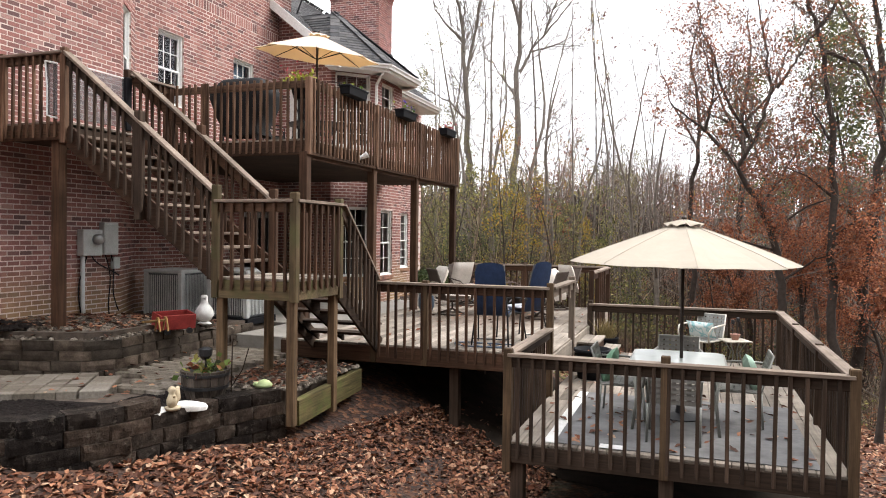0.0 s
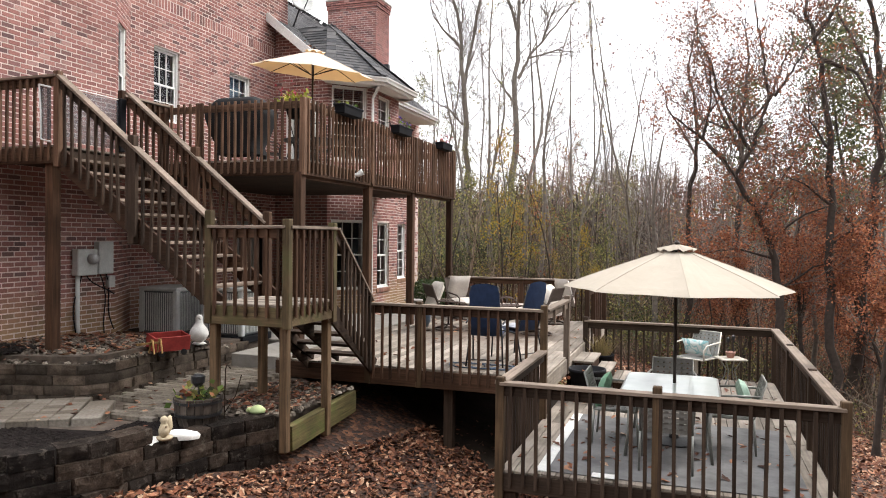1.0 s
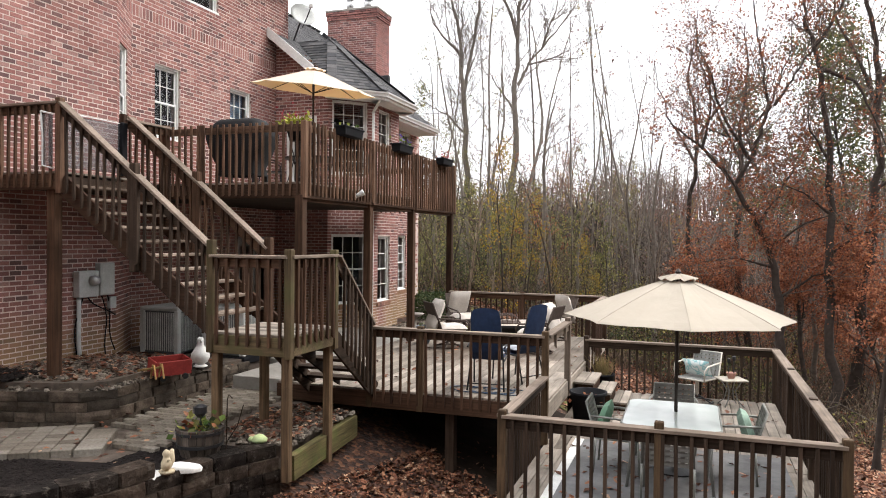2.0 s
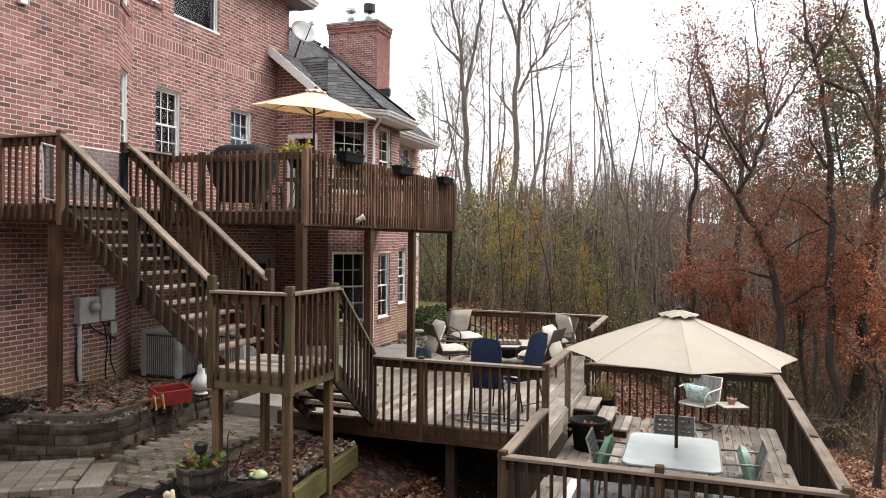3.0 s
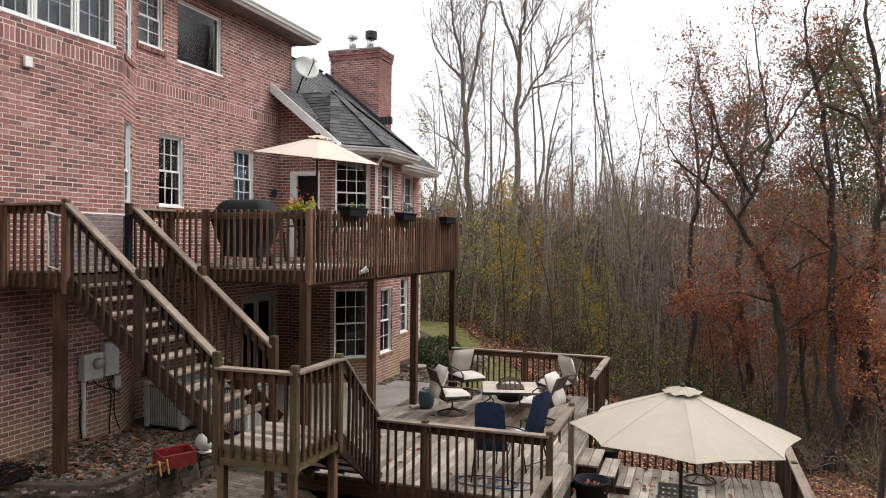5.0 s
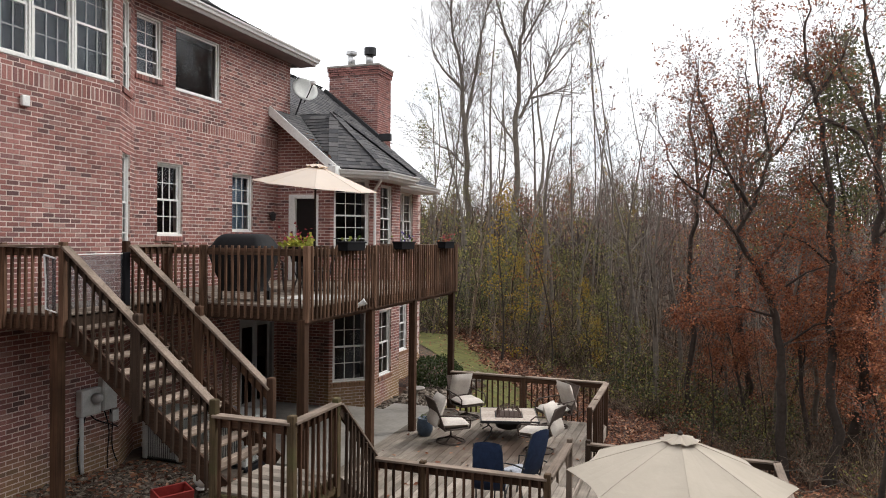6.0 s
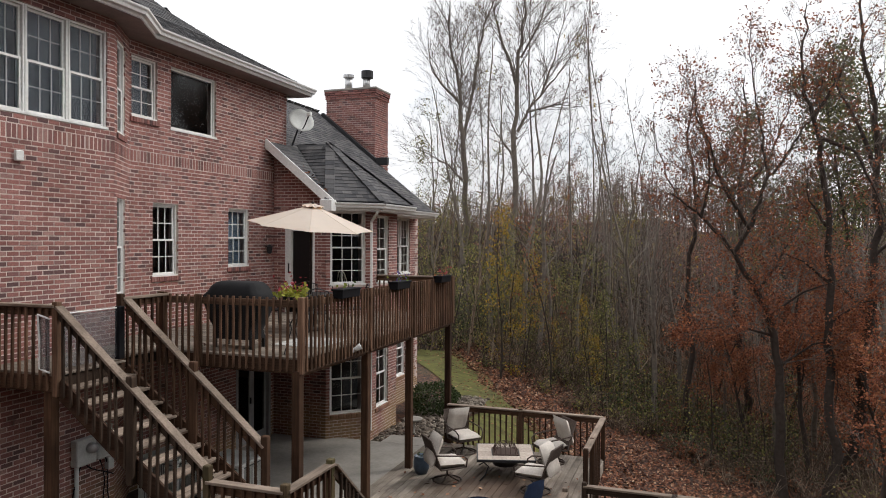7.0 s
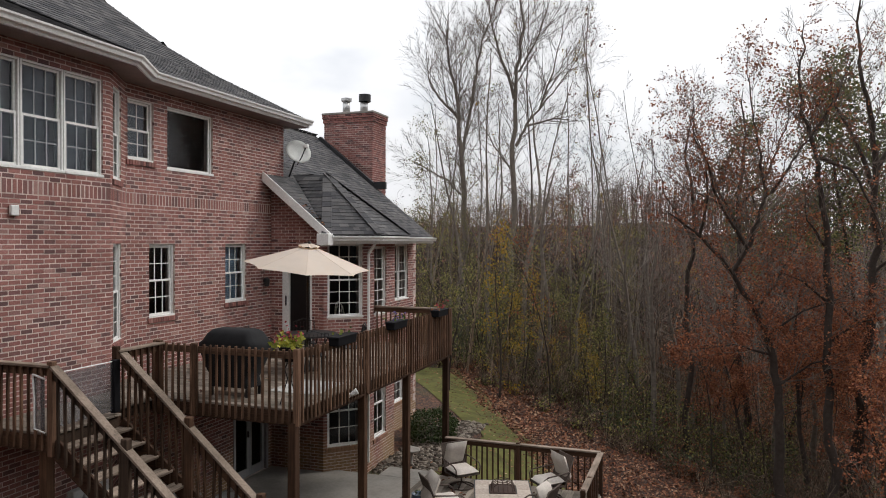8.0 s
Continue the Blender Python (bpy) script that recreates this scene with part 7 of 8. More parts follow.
for k, (y, mats, n) in enumerate(((11.15, [M_LEAFG], 6), (13.5, [M_LEAFG, M_FLPUR], 30), (16.1, [M_RUST, M_FLRED], 34))):
    rb = thing("rail_planter", ("black window box hung on the deck railing, nearly bare", "black window box on the railing with violet flowers", "black window box on the railing with red plants")[k], "planter", "rail planters", at=T((UX + 0.12, y, UT - 0.12)))
    mb = MB()
    mb.cbox(-0.1, 0.1, -0.35, 0.35, 0.04, 0.19, 0.012)
    for q in mb.v:
        q.x *= 0.8 + q.z * 1.1
        q.y *= 0.93 + q.z * 0.4
    part("box", mb, M_POT, rb)
    mb = MB()
    mb.cbox(-0.11, 0.11, -0.365, 0.365, 0.17, 0.2, 0.006)
    part("lip", mb, M_POT, rb)
    for s in (-0.3, 0.3):
        mb = MB()
        mb.tube([(-0.1, s, 0.1), (-0.12, s, 0.25), (-0.2, s, 0.25)], 0.008, 5)
        part("bracket", mb, M_BLACKMETAL, rb)
    foliage(rb, (0, 0, 0.2), n, (0.04, 0.2, 0.09), mats, 40 + k, (0.04, 0.09))
fp = thing("flower_stand", "plant stand holding red and chartreuse flowers in the deck corner", "planter", at=T((-5.75, 10.2, UF)))
mb = MB()
for a in range(3):
    mb.tube([(0.16 * math.cos(a * 2.09), 0.16 * math.sin(a * 2.09), 0), (0.03 * math.cos(a * 2.09), 0.03 * math.sin(a * 2.09), 0.4), (0.13 * math.cos(a * 2.09), 0.13 * math.sin(a * 2.09), 0.72)], 0.009, 6)
part("stand", mb, M_BLACKMETAL, fp)
mb = MB()
mb.lathe([(0.11, 0.68), (0.17, 0.9), (0.18, 0.92), (0.16, 0.92), (0.15, 0.88)], 20)
part("pot", mb, M_POT, fp, "", True)
foliage(fp, (0, 0, 0.9), 130, (0.12, 0.12, 0.08), [M_CHART], 51, (0.06, 0.13))
foliage(fp, (-0.08, 0.05, 1.02), 45, (0.12, 0.12, 0.1), [M_FLRED], 52, (0.04, 0.08), "flowers")
mb = MB()
mb.cbox(-6.6, -5.65, 10.9, 12.0, UF + 0.002, UF + 0.012, 0.002)
solo("deck_mat", mb, plain("pale_mat", (0.42, 0.42, 0.4), 0.9), "pale mat on the upper deck boards", "mat")
# mesh gate at the head of the stairs
gt = thing("stair_gate", "white-framed grey mesh gate across the stair head", "gate")
M_MESH, nt_, b_ = mat_new("grey_mesh")
nt_.links.new(ramp_node(nt_, noise_node(nt_, mapped(nt_, (1, 1, 1)), 6.0), [(0.3, (0.13, 0.13, 0.14)), (0.7, (0.17, 0.17, 0.18))]), b_.inputs["Base Color"])
b_.inputs["Alpha"].default_value = 0.45
mb = MB()
mb.box(-7.79, -7.786, 7.62, 8.62, UF + 0.06, UF + 0.78)
part("mesh_panel", mb, M_MESH, gt)
mb = MB()
mb.tube([(-7.78, 7.6, UF + 0.05), (-7.8, 7.58, UF + 0.82), (-7.95, 7.62, UF + 0.78), (-7.93, 7.63, UF + 0.05)], 0.012, 6)
mb.tube([(-7.79, 7.6, UF + 0.8), (-7.79, 8.62, UF + 0.8)], 0.009, 6)
part("frame", mb, M_WHITE, gt)
mb = MB()
mb.tube([(-8.01, 7.43, UF + 0.8), (-7.98, 7.43, UF + 0.45), (-7.98, 7.43, UF + 0.07), (-7.8, 7.43, UF + 0.03)], 0.013, 6)
mb.tube([(-8.01, 7.43, UF + 0.8), (-7.8, 7.43, UF + 0.75)], 0.013, 6)
part("side_frame", mb, M_WHITE, gt)
mb = MB()
mb.box(-7.98, -7.8, 7.43, 7.433, UF + 0.07, UF + 0.76)
part("side_mesh", mb, M_MESH, gt)
mb = MB()
mb.cbox(-7.83, -7.74, 8.6, 8.72, UF + 0.03, UF + 0.82, 0.01)
part("roller_post", mb, M_POT, gt, "black roller post")
# shrub and stone strip beside the wing
sh = thing("shrub", "clipped dark green shrub beside the wing", "shrub", at=T((-7.0, 20.3, 0.35)) @ Matrix.Scale(0.78, 4))
mb, tw_ = MB(), MB()
rng = random.Random(8)
for k in range(5200):
    d = Vector((rng.gauss(0, 1), rng.gauss(0, 1), rng.gauss(0, 1))).normalized()
    r = rng.uniform(0.75, 1.04)
    q = Vector((d.x * 0.95 * r, d.y * 1.3 * r, 0.6 + d.z * 0.62 * r + 0.06 * math.sin(7 * d.x)))
    leaf_at(mb, q, rng.uniform(0.05, 0.1), rng)
for k in range(30):
    a = rng.uniform(0, 6.28)
    tw_.tube([(0, 0, -0.2), (0.5 * math.cos(a), 0.6 * math.sin(a), rng.uniform(0.4, 1.0))], [0.02, 0.006], 4)
part("foliage", mb, islands("boxwood", [(0.0, (0.02, 0.035, 0.012)), (1.0, (0.06, 0.085, 0.025))], 0.6, 8, 0.0, None, True), sh)
tagged(part("stems", tw_, M_BARREL, sh), kind="stuff")
scatter("stone_strip", 1500, lambda r: (r.uniform(-7.4, -5.9), r.uniform(16.8, 22.5), 0.43 + r.uniform(0, 0.03)), (0.05, 0.11), M_GRAVEL, "grey river stones along the wing wall", "stones", 15)
mb = MB()
mb.lathe([(0.14, 0), (0.12, 0.04), (0.06, 0.1), (0.06, 0.33), (0.12, 0.4), (0.24, 0.44), (0.25, 0.48), (0.2, 0.46), (0.05, 0.43)], 22, T((-6.6, 17.6, 0.42)))
solo("bird_bath", mb, M_CONC, "grey concrete bird bath on the stone strip", "bird bath", smooth=True)
lw = MB()


def lawn_edges(y):
    right = -3.4 + 0.25 * (22.3 - y) if y < 22.3 else -3.4 - 0.64 * (y - 22.3)
    left = -6.0 if y < 22.6 else -6.0 - 0.75 * (y - 22.6)
    return left, max(right, left + 0.3) + 0.5 * noise.noise(Vector((0, y * 0.7, 5)))


def lawn_at(a, b):
    y = 16.9 + b * 0.5
    left, right = lawn_edges(y)
    x = left + (right - left) * a / 10
    return Vector((x, y, ground_z(x, y) + 0.035))


for i in range(10):
    for j in range(32):
        lw.add([lawn_at(i, j), lawn_at(i + 1, j), lawn_at(i + 1, j + 1), lawn_at(i, j + 1)], [(0, 1, 2, 3)])
solo("lawn", lw, M_LAWN, "strip of autumn grass running beside the house", "lawn", "structure", True)

# ---- chair inside the bay window ----
wc = thing("windsor_chair", "cream hoop-back spindle chair behind the bay window", "chair", at=T((-8.2, 17.0, 3.52)) @ pose(0, 0, 0, 0, 0, 65))
M_CREAMPAINT = plain("cream_paint", (0.62, 0.58, 0.46), 0.5)
mb = MB()
mb.lathe([(0.0, 0.5), (0.2, 0.5), (0.23, 0.52), (0.22, 0.545), (0.0, 0.54)], 20)
part("seat", mb, M_CREAMPAINT, wc, "", True)
for sx in (-1, 1):
    for sy in (-1, 1):
        mb = MB()
        mb.tube([(0.14 * sx, 0.14 * sy, 0.51), (0.17 * sx, 0.17 * sy, 0.25), (0.19 * sx, 0.19 * sy, 0)], [0.013, 0.018, 0.011], 8)
        part("leg", mb, M_CREAMPAINT, wc, "", True)
mb = MB()
mb.tube([(-0.17 - 0.06 * math.sin(math.pi * k / 12), -0.21 * math.cos(math.pi * k / 12), 0.54 + 0.7 * math.sin(math.pi * k / 12) ** 0.6) for k in range(13)], 0.013, 8)
part("hoop", mb, M_CREAMPAINT, wc, "", True)
for k in range(1, 7):
    f = math.pi * k / 7
    y_ = -0.17 * math.cos(f)
    mb = MB()
    mb.tube([(-0.16, y_ * 0.85, 0.53), (-0.17 - 0.06 * math.sin(f), y_, 0.53 + 0.69 * math.sin(f) ** 0.6)], 0.007, 6)
    part("spindle", mb, M_CREAMPAINT, wc)
def grow(mb, twigs, tips, p, d, length, r, level, rng, spec):
    """One limb with its side branches. Levels above 1 go into the twig mesh."""
    n = (7, 5, 4, 3, 3)[level]
    segs = (12, 6, 3, 2, 2)[level]
    pts, rad = [p.copy()], [r]
    q, dd = p.copy(), d.normalized()
    wob = spec["wobble"] * (0.7 if level == 0 else 1.0)
    for i in range(segs):
        dd = (dd + Vector((rng.gauss(0, wob), rng.gauss(0, wob), rng.gauss(0, wob * 0.5) + (0.045 if level else 0.03) * spec["lift"]))).normalized()
        if level == 0:
            dd = (dd + spec["lean"] * (0.25 if i > segs * 0.3 else 0.05)).normalized()
        q = q + dd * (length / segs)
        pts.append(q.copy())
        rad.append(max(0.005, r * (1 - (0.78 if level == 0 else 0.85) * (i + 1) / segs)))
    (mb if level < 2 else twigs).tube(pts, rad, n, False)
    if level >= spec["levels"]:
        tips.append(pts[-1])
        tips.append(pts[len(pts) // 2])
        return
    count = spec["count"][level]
    lo = spec["first"] if level == 0 else 0.18
    for k in range(count):
        f = lo + (1.0 - lo) * (k + rng.random()) / count
        f = min(f, 0.985)
        i = min(int(f * segs), segs - 1)
        t = f * segs - i
        bp = pts[i].lerp(pts[i + 1], t)
        bd = (pts[i + 1] - pts[i]).normalized()
        side = Matrix.Rotation(rng.uniform(0, 6.283), 3, bd) @ bd.orthogonal().normalized()
        ang = rng.uniform(*spec["angle"]) * (0.55 if level == 0 and k < spec["forks"] else 1.0)
        nd = bd * math.cos(ang) + side * math.sin(ang)
        rr = (rad[i] + (rad[i + 1] - rad[i]) * t) * (rng.uniform(0.6, 0.75) if level == 0 and k < spec["forks"] else rng.uniform(0.3, 0.46) if level < 2 else rng.uniform(0.5, 0.65))
        ll = length * rng.uniform(*spec["ratio"]) * (1.0 - 0.55 * (f - lo) / (1.001 - lo)) * (1.0 if level else spec["reach"])
        grow(mb, twigs, tips, bp, nd, ll, max(rr, 0.007), level + 1, rng, spec)


def tree(name, seed, height, r0, at, label, leaf=None, leaves=0, leaf_size=0.14, bark=None, **over):
    """A whole tree with trunk and crown; its parts are returned as a thing standing at the point."""
    rng = random.Random(seed)
    spec = {"wobble": 0.07, "lift": 1.0, "lean": Vector((0, 0, 0)), "levels": 3, "count": (15, 6, 5, 3), "first": 0.4, "angle": (0.5, 0.95), "ratio": (0.28, 0.5), "reach": 0.75, "forks": 0}
    spec.update(over)
    mb, tw, tips = MB(), MB(), []
    grow(mb, tw, tips, Vector((0, 0, -0.2)), Vector((0, 0, 1)), height, r0, 0, rng, spec)
    for k in range(len(mb.v)):
        v = mb.v[k]
        if v.z < 0.6:
            s = 1 + 0.7 * max(0.0, (0.6 - v.z) / 0.8) ** 2
            mb.v[k] = Vector((v.x * s, v.y * s, v.z))
    top = thing(name, label, "tree", "woodland trees")
    top.matrix_world = T((*at, ground_z(*at)))
    part("trunk", mb, bark or M_BARK, top, "", True)
    crown = part("crown", tw, M_TWIG, top)
    if leaves:
        lf = MB()
        wide = 0.6 if leaf_size > 0.2 else 0.22
        for k in range(leaves):
            if k % 6 == 0:
                c = tips[rng.randrange(len(tips))] + Vector((rng.gauss(0, wide), rng.gauss(0, wide), rng.gauss(0, wide)))
            leaf_at(lf, c + Vector((rng.gauss(0, wide * 0.6), rng.gauss(0, wide * 0.6), rng.gauss(0, wide * 0.45))), leaf_size * rng.uniform(0.6, 1.3), rng)
        tagged(part("foliage", lf, leaf, crown), kind="stuff")
    return top


def by_bearing(px, depth):
    """Ground place by its bearing from the start of the path."""
    lat = (px - 784) / 1279 * depth
    return (0.25 + depth * -0.329 + lat * 0.944, 0.04 + depth * 0.944 + lat * 0.329)


RIGHT = Vector((0.944, 0.329, 0))
AHEAD = Vector((-0.329, 0.944, 0))


def limbed_tree(name, seed, at, r0, limbs, label, leaf=None, leaves=0, leaf_size=0.1, bark=None, twig=(1.0, 2.4), step=0.42, spread=0.25, low=0.0):
    """A tree whose main limbs follow given lines (sideways, height over datum); the rest is grown."""
    rng = random.Random(seed)
    gz = ground_z(*at)
    spec = {"wobble": 0.13, "lift": 1.2, "lean": Vector((0, 0, 0)), "levels": 4, "count": (9, 7, 7, 5, 3), "first": 0.3, "angle": (0.4, 0.85), "ratio": (0.45, 0.7), "reach": 0.75, "forks": 0}
    mb, tw, tips = MB(), MB(), []
    for n, line in enumerate(limbs):
        deep = 0.0 if n == 0 else rng.choice((-1, 1)) * rng.uniform(0.25, 0.5)
        ctrl = [RIGHT * u + Vector((0, 0, z - gz)) + AHEAD * (deep * i * 0.5) for i, (u, z) in enumerate(line)]
        if n == 0:
            ctrl[0].z = -0.2
        pts, rad = [], []
        r = r0 if n == 0 else r0 * (0.46 if n < 3 else 0.32)
        count = len(ctrl) - 1
        for i in range(count):
            for j in range(4):
                f = j / 4
                q = ctrl[i].lerp(ctrl[i + 1], f)
                bend = 0.06 * (ctrl[i + 1] - ctrl[i]).length
                q = q + Vector((rng.gauss(0, bend * 0.4), rng.gauss(0, bend * 0.4), 0)) if i + j else q
                pts.append(q)
                rad.append(r * (1 - 0.86 * ((i + f) / count) ** (0.85 if n == 0 else 0.8)))
        pts.append(ctrl[-1])
        rad.append(0.012)
        mb.tube(pts, rad, 8, False)
        length = sum((pts[i + 1] - pts[i]).length for i in range(len(pts) - 1))
        run = 0.0
        for i in range(len(pts) - 1):
            seg = pts[i + 1] - pts[i]
            run += seg.length
            if n == 0 and pts[i].z < pts[-1].z * 0.35:
                continue
            for _ in range(max(1, int(seg.length / step + rng.random()))):
                d = seg.normalized()
                side = Matrix.Rotation(rng.uniform(0, 6.283), 3, d) @ d.orthogonal().normalized()
                ang = rng.uniform(0.5, 1.0)
                nd = d * math.cos(ang) + side * math.sin(ang) + Vector((0, 0, 0.25))
                ll = rng.uniform(*twig) * (1.15 - 0.5 * run / length)
                grow(mb, tw, tips, pts[i].lerp(pts[i + 1], rng.random()), nd, ll, min(rad[i] * 0.5, 0.028), 2, rng, spec)
    for k in range(len(mb.v)):
        v = mb.v[k]
        if v.z < 0.6:
            s = 1 + 0.6 * max(0.0, (0.6 - v.z) / 0.8) ** 2
            mb.v[k] = Vector((v.x * s, v.y * s, v.z))
    top = thing(name, label, "tree", "woodland trees")
    top.matrix_world = T((*at, gz))
    part("trunk", mb, bark or M_BARK, top, "", True)
    crown = part("crown", tw, M_TWIG, top)
    if leaves:
        tips.sort(key=lambda q: q.z)
        lf = MB()
        for k in range(leaves):
            if k % 7 == 0:
                c = tips[int(len(tips) * rng.random() ** (1.0 + low))] + Vector((rng.gauss(0, spread), rng.gauss(0, spread), rng.gauss(0, spread)))
            leaf_at(lf, c + Vector((rng.gauss(0, 0.13), rng.gauss(0, 0.13), rng.gauss(0, 0.09))), leaf_size * rng.uniform(0.6, 1.3), rng)
        tagged(part("foliage", lf, leaf, crown), kind="stuff")
    return top


# tall bare trees that stand out
def drawn_in(lines, k):
    """The same limbs for a tree that stands nearer by the factor k."""
    return [[(u * k, 2.25 + (z - 2.25) * k) for u, z in line] for line in lines]


limbed_tree("bare_tree", 3, by_bearing(820, 42), 0.23, drawn_in([
    [(0, 0), (0.1, 7), (0, 13.1), (-0.2, 15.8), (-0.8, 18.8), (-1.0, 21.8)],
    [(0.05, 12.6), (0.8, 17.3), (1.3, 20), (2.2, 22.5), (2.6, 24.5)],
    [(-0.2, 15), (-1.2, 16.2), (-2.1, 17.3), (-2.4, 20)],
    [(0, 10), (-1.0, 11), (-2.0, 11.5), (-3.5, 12.3)],
    [(-0.1, 14.2), (-0.3, 17), (0.3, 20.5)]], 0.875), "tall bare forked tree with grey bark", twig=(2.0, 4.2), step=0.34)
limbed_tree("bare_tree", 5, by_bearing(908, 43), 0.24, [
    [(0, 0), (0.05, 7.7), (0.15, 12.1), (0.25, 15.8), (0.5, 19), (0.7, 24)],
    [(0.25, 12.0), (0.9, 13.3), (1.9, 14.5), (3.1, 16.1), (4.6, 18.2)],
    [(0.15, 14.8), (-0.8, 17.8), (-1.3, 20), (-1.2, 23)],
    [(0.45, 16.4), (1.4, 18.2), (2.0, 19.8), (2.4, 23)],
    [(0.9, 13.2), (2.5, 13.6), (4.2, 13.4)],
    [(0, 10.6), (-1.0, 12), (-2.1, 14)],
    [(1.7, 14.3), (2.7, 17), (3.2, 20)]], "tall spreading bare tree with fine twigs", M_YELLOW, 160, 0.12, twig=(2.2, 4.8), step=0.34)
tree("bare_tree", 7, 22, 0.1, by_bearing(945, 44), "slender bare tree with fine twigs", first=0.4, count=(18, 8, 6, 3), reach=0.5, angle=(0.4, 0.75))
tree("bare_tree", 9, 21, 0.075, by_bearing(1078, 40), "slender straight tree with a few last leaves", M_PURPLE, 160, 0.15, first=0.4, count=(16, 6, 5, 3), reach=0.42, angle=(0.3, 0.6))
tree("bare_tree", 10, 22, 0.07, by_bearing(1092, 41), "slender straight tree with a few last leaves", M_YELLOW, 120, 0.15, first=0.4, count=(16, 6, 5, 3), reach=0.42, angle=(0.3, 0.6))
for seed, px, dep, h in ((41, 1012, 43, 19), (43, 1040, 46, 21), (45, 1128, 44, 17), (47, 1150, 48, 20), (49, 760, 45, 19)):
    tree("bare_tree", seed, h, 0.075, by_bearing(px, dep), "slender straight tree with fine twigs", first=0.4, count=(16, 6, 5, 3), reach=0.42, angle=(0.35, 0.65))
tree("bare_tree", 12, 17, 0.1, by_bearing(985, 38), "slim bare grey tree", first=0.4, count=(14, 7, 5, 3), reach=0.5, angle=(0.5, 0.9))
tree("bare_tree", 14, 16, 0.1, by_bearing(865, 36), "slim bare grey tree", M_GREEN, 120, 0.12, first=0.35, count=(14, 7, 5, 3), reach=0.55, angle=(0.5, 0.9))
# leafy oaks on the right hand slope
limbed_tree("oak_tree", 21, by_bearing(1389, 29), 0.21, [
    [(0, -4.4), (-0.05, -1.4), (-0.1, 0.4), (-0.75, 3.0), (-1.3, 4.0), (-2.0, 5.1), (-3.0, 6.3), (-3.7, 6.9), (-4.7, 7.6)],
    [(-1.95, 5.2), (-1.4, 6.1), (-2.3, 7.3), (-2.9, 8.5), (-3.2, 9.4), (-3.8, 10.5), (-3.9, 12)],
    [(-1.4, 6.0), (-0.85, 7.5), (-0.45, 8.3), (-0.65, 9.8), (-0.8, 11.3), (-1.0, 12.9), (-0.9, 14.5)],
    [(-0.45, 8.3), (0.2, 9.3), (0.65, 10.2), (1.0, 10.5), (1.3, 12.5)],
    [(-3.3, 6.6), (-3.15, 7.6), (-3.2, 9.5), (-4.0, 11.3)],
    [(-1.0, 3.6), (0, 5.0), (0.8, 6.2), (1.3, 7.0)],
    [(-0.1, 0.6), (1.2, 1.5), (2.5, 1.9)],
    [(-0.3, 1.8), (-1.8, 2.2), (-3.2, 2.0)],
    [(-0.6, 2.6), (0.8, 3.6), (2.4, 4.2)]], "leaning oak tree holding rust-brown leaves", M_RUST, 20000, 0.098, M_BARKD, (1.3, 2.8), 0.75, 0.2, 1.1)
limbed_tree("oak_tree", 22, by_bearing(1474, 28.6), 0.2, [
    [(0, -4.6), (0, -0.5), (0, 2.2), (-0.15, 6.0), (-0.35, 8.3), (-0.8, 10.5), (-1.15, 11.5), (-1.25, 13), (-1.1, 15)],
    [(-0.5, 9.7), (0.9, 9.1), (1.6, 7.5), (1.9, 6.4)],
    [(-0.8, 10.6), (0.1, 12), (0.6, 13.5)],
    [(-0.2, 6.2), (-1.0, 7.2), (-1.4, 9)],
    [(0, 2.4), (1.0, 3.2), (2.0, 3.4)],
    [(-0.1, 4.0), (-1.0, 4.8), (-1.9, 5.2)]], "tall dark oak with sparse dull red leaves", M_RUST, 3800, 0.11, M_BARKD, (1.2, 2.6), 0.85, 0.2, 0.5)
limbed_tree("oak_tree", 23, by_bearing(1310, 37), 0.2, [
    [(0, 0), (0.1, 5), (0, 8), (0.3, 11), (0.2, 14.2)],
    [(0.05, 7), (-1.3, 9.4), (-2.4, 12), (-2.7, 13.8)],
    [(0.1, 8.2), (1.5, 10), (2.2, 12), (2.4, 14.4)],
    [(0.1, 6.2), (1.5, 7.4), (3.0, 8)],
    [(-0.7, 8.2), (-2.5, 9), (-3.9, 10)]], "oak tree with thin dull red leaves", M_PURPLE, 1500, 0.1, M_BARKD, (1.6, 3.4), 0.85)
limbed_tree("bare_tree", 25, by_bearing(1512, 31), 0.27, [
    [(0, -4.9), (0.3, -1), (0.8, 3), (1.0, 6.2), (1.0, 10.2), (0.6, 12.5), (0.2, 14.5), (0.3, 17)],
    [(1.0, 8.5), (0.3, 10.5), (-0.6, 12.3), (-1.0, 14.5)],
    [(1.0, 9.0), (1.9, 11.5), (2.3, 14), (2.2, 17)],
    [(0.7, 2.5), (-0.5, 3.6), (-1.3, 4.0)],
    [(0.9, 5), (2.0, 6.0), (3.0, 6.3)]], "stout dark trunk with bare upright limbs", M_RUST, 2200, 0.1, M_BARKD, (1.4, 3.0), 0.75, 0.2, 0.8)
rust_oak = tree("oak_tree", 27, 10, 0.13, by_bearing(1440, 31), "oak tree with sparse rust leaves", M_RUST, 8000, 0.1, M_BARKD, first=0.3, count=(13, 7, 6, 3), reach=0.7, wobble=0.12)
limbed_tree("oak_tree", 29, by_bearing(1225, 33), 0.14, [
    [(0, 0), (0.1, 5), (0.2, 8), (-0.2, 10.5), (0.2, 12.5)],
    [(0.15, 6.4), (-1.2, 8.5), (-1.9, 11)],
    [(0.2, 7.5), (1.5, 9.4), (2.1, 11.3)]], "oak tree with thin dull red leaves", M_PURPLE, 1300, 0.1, M_BARKD, (1.5, 3.2), 0.8)
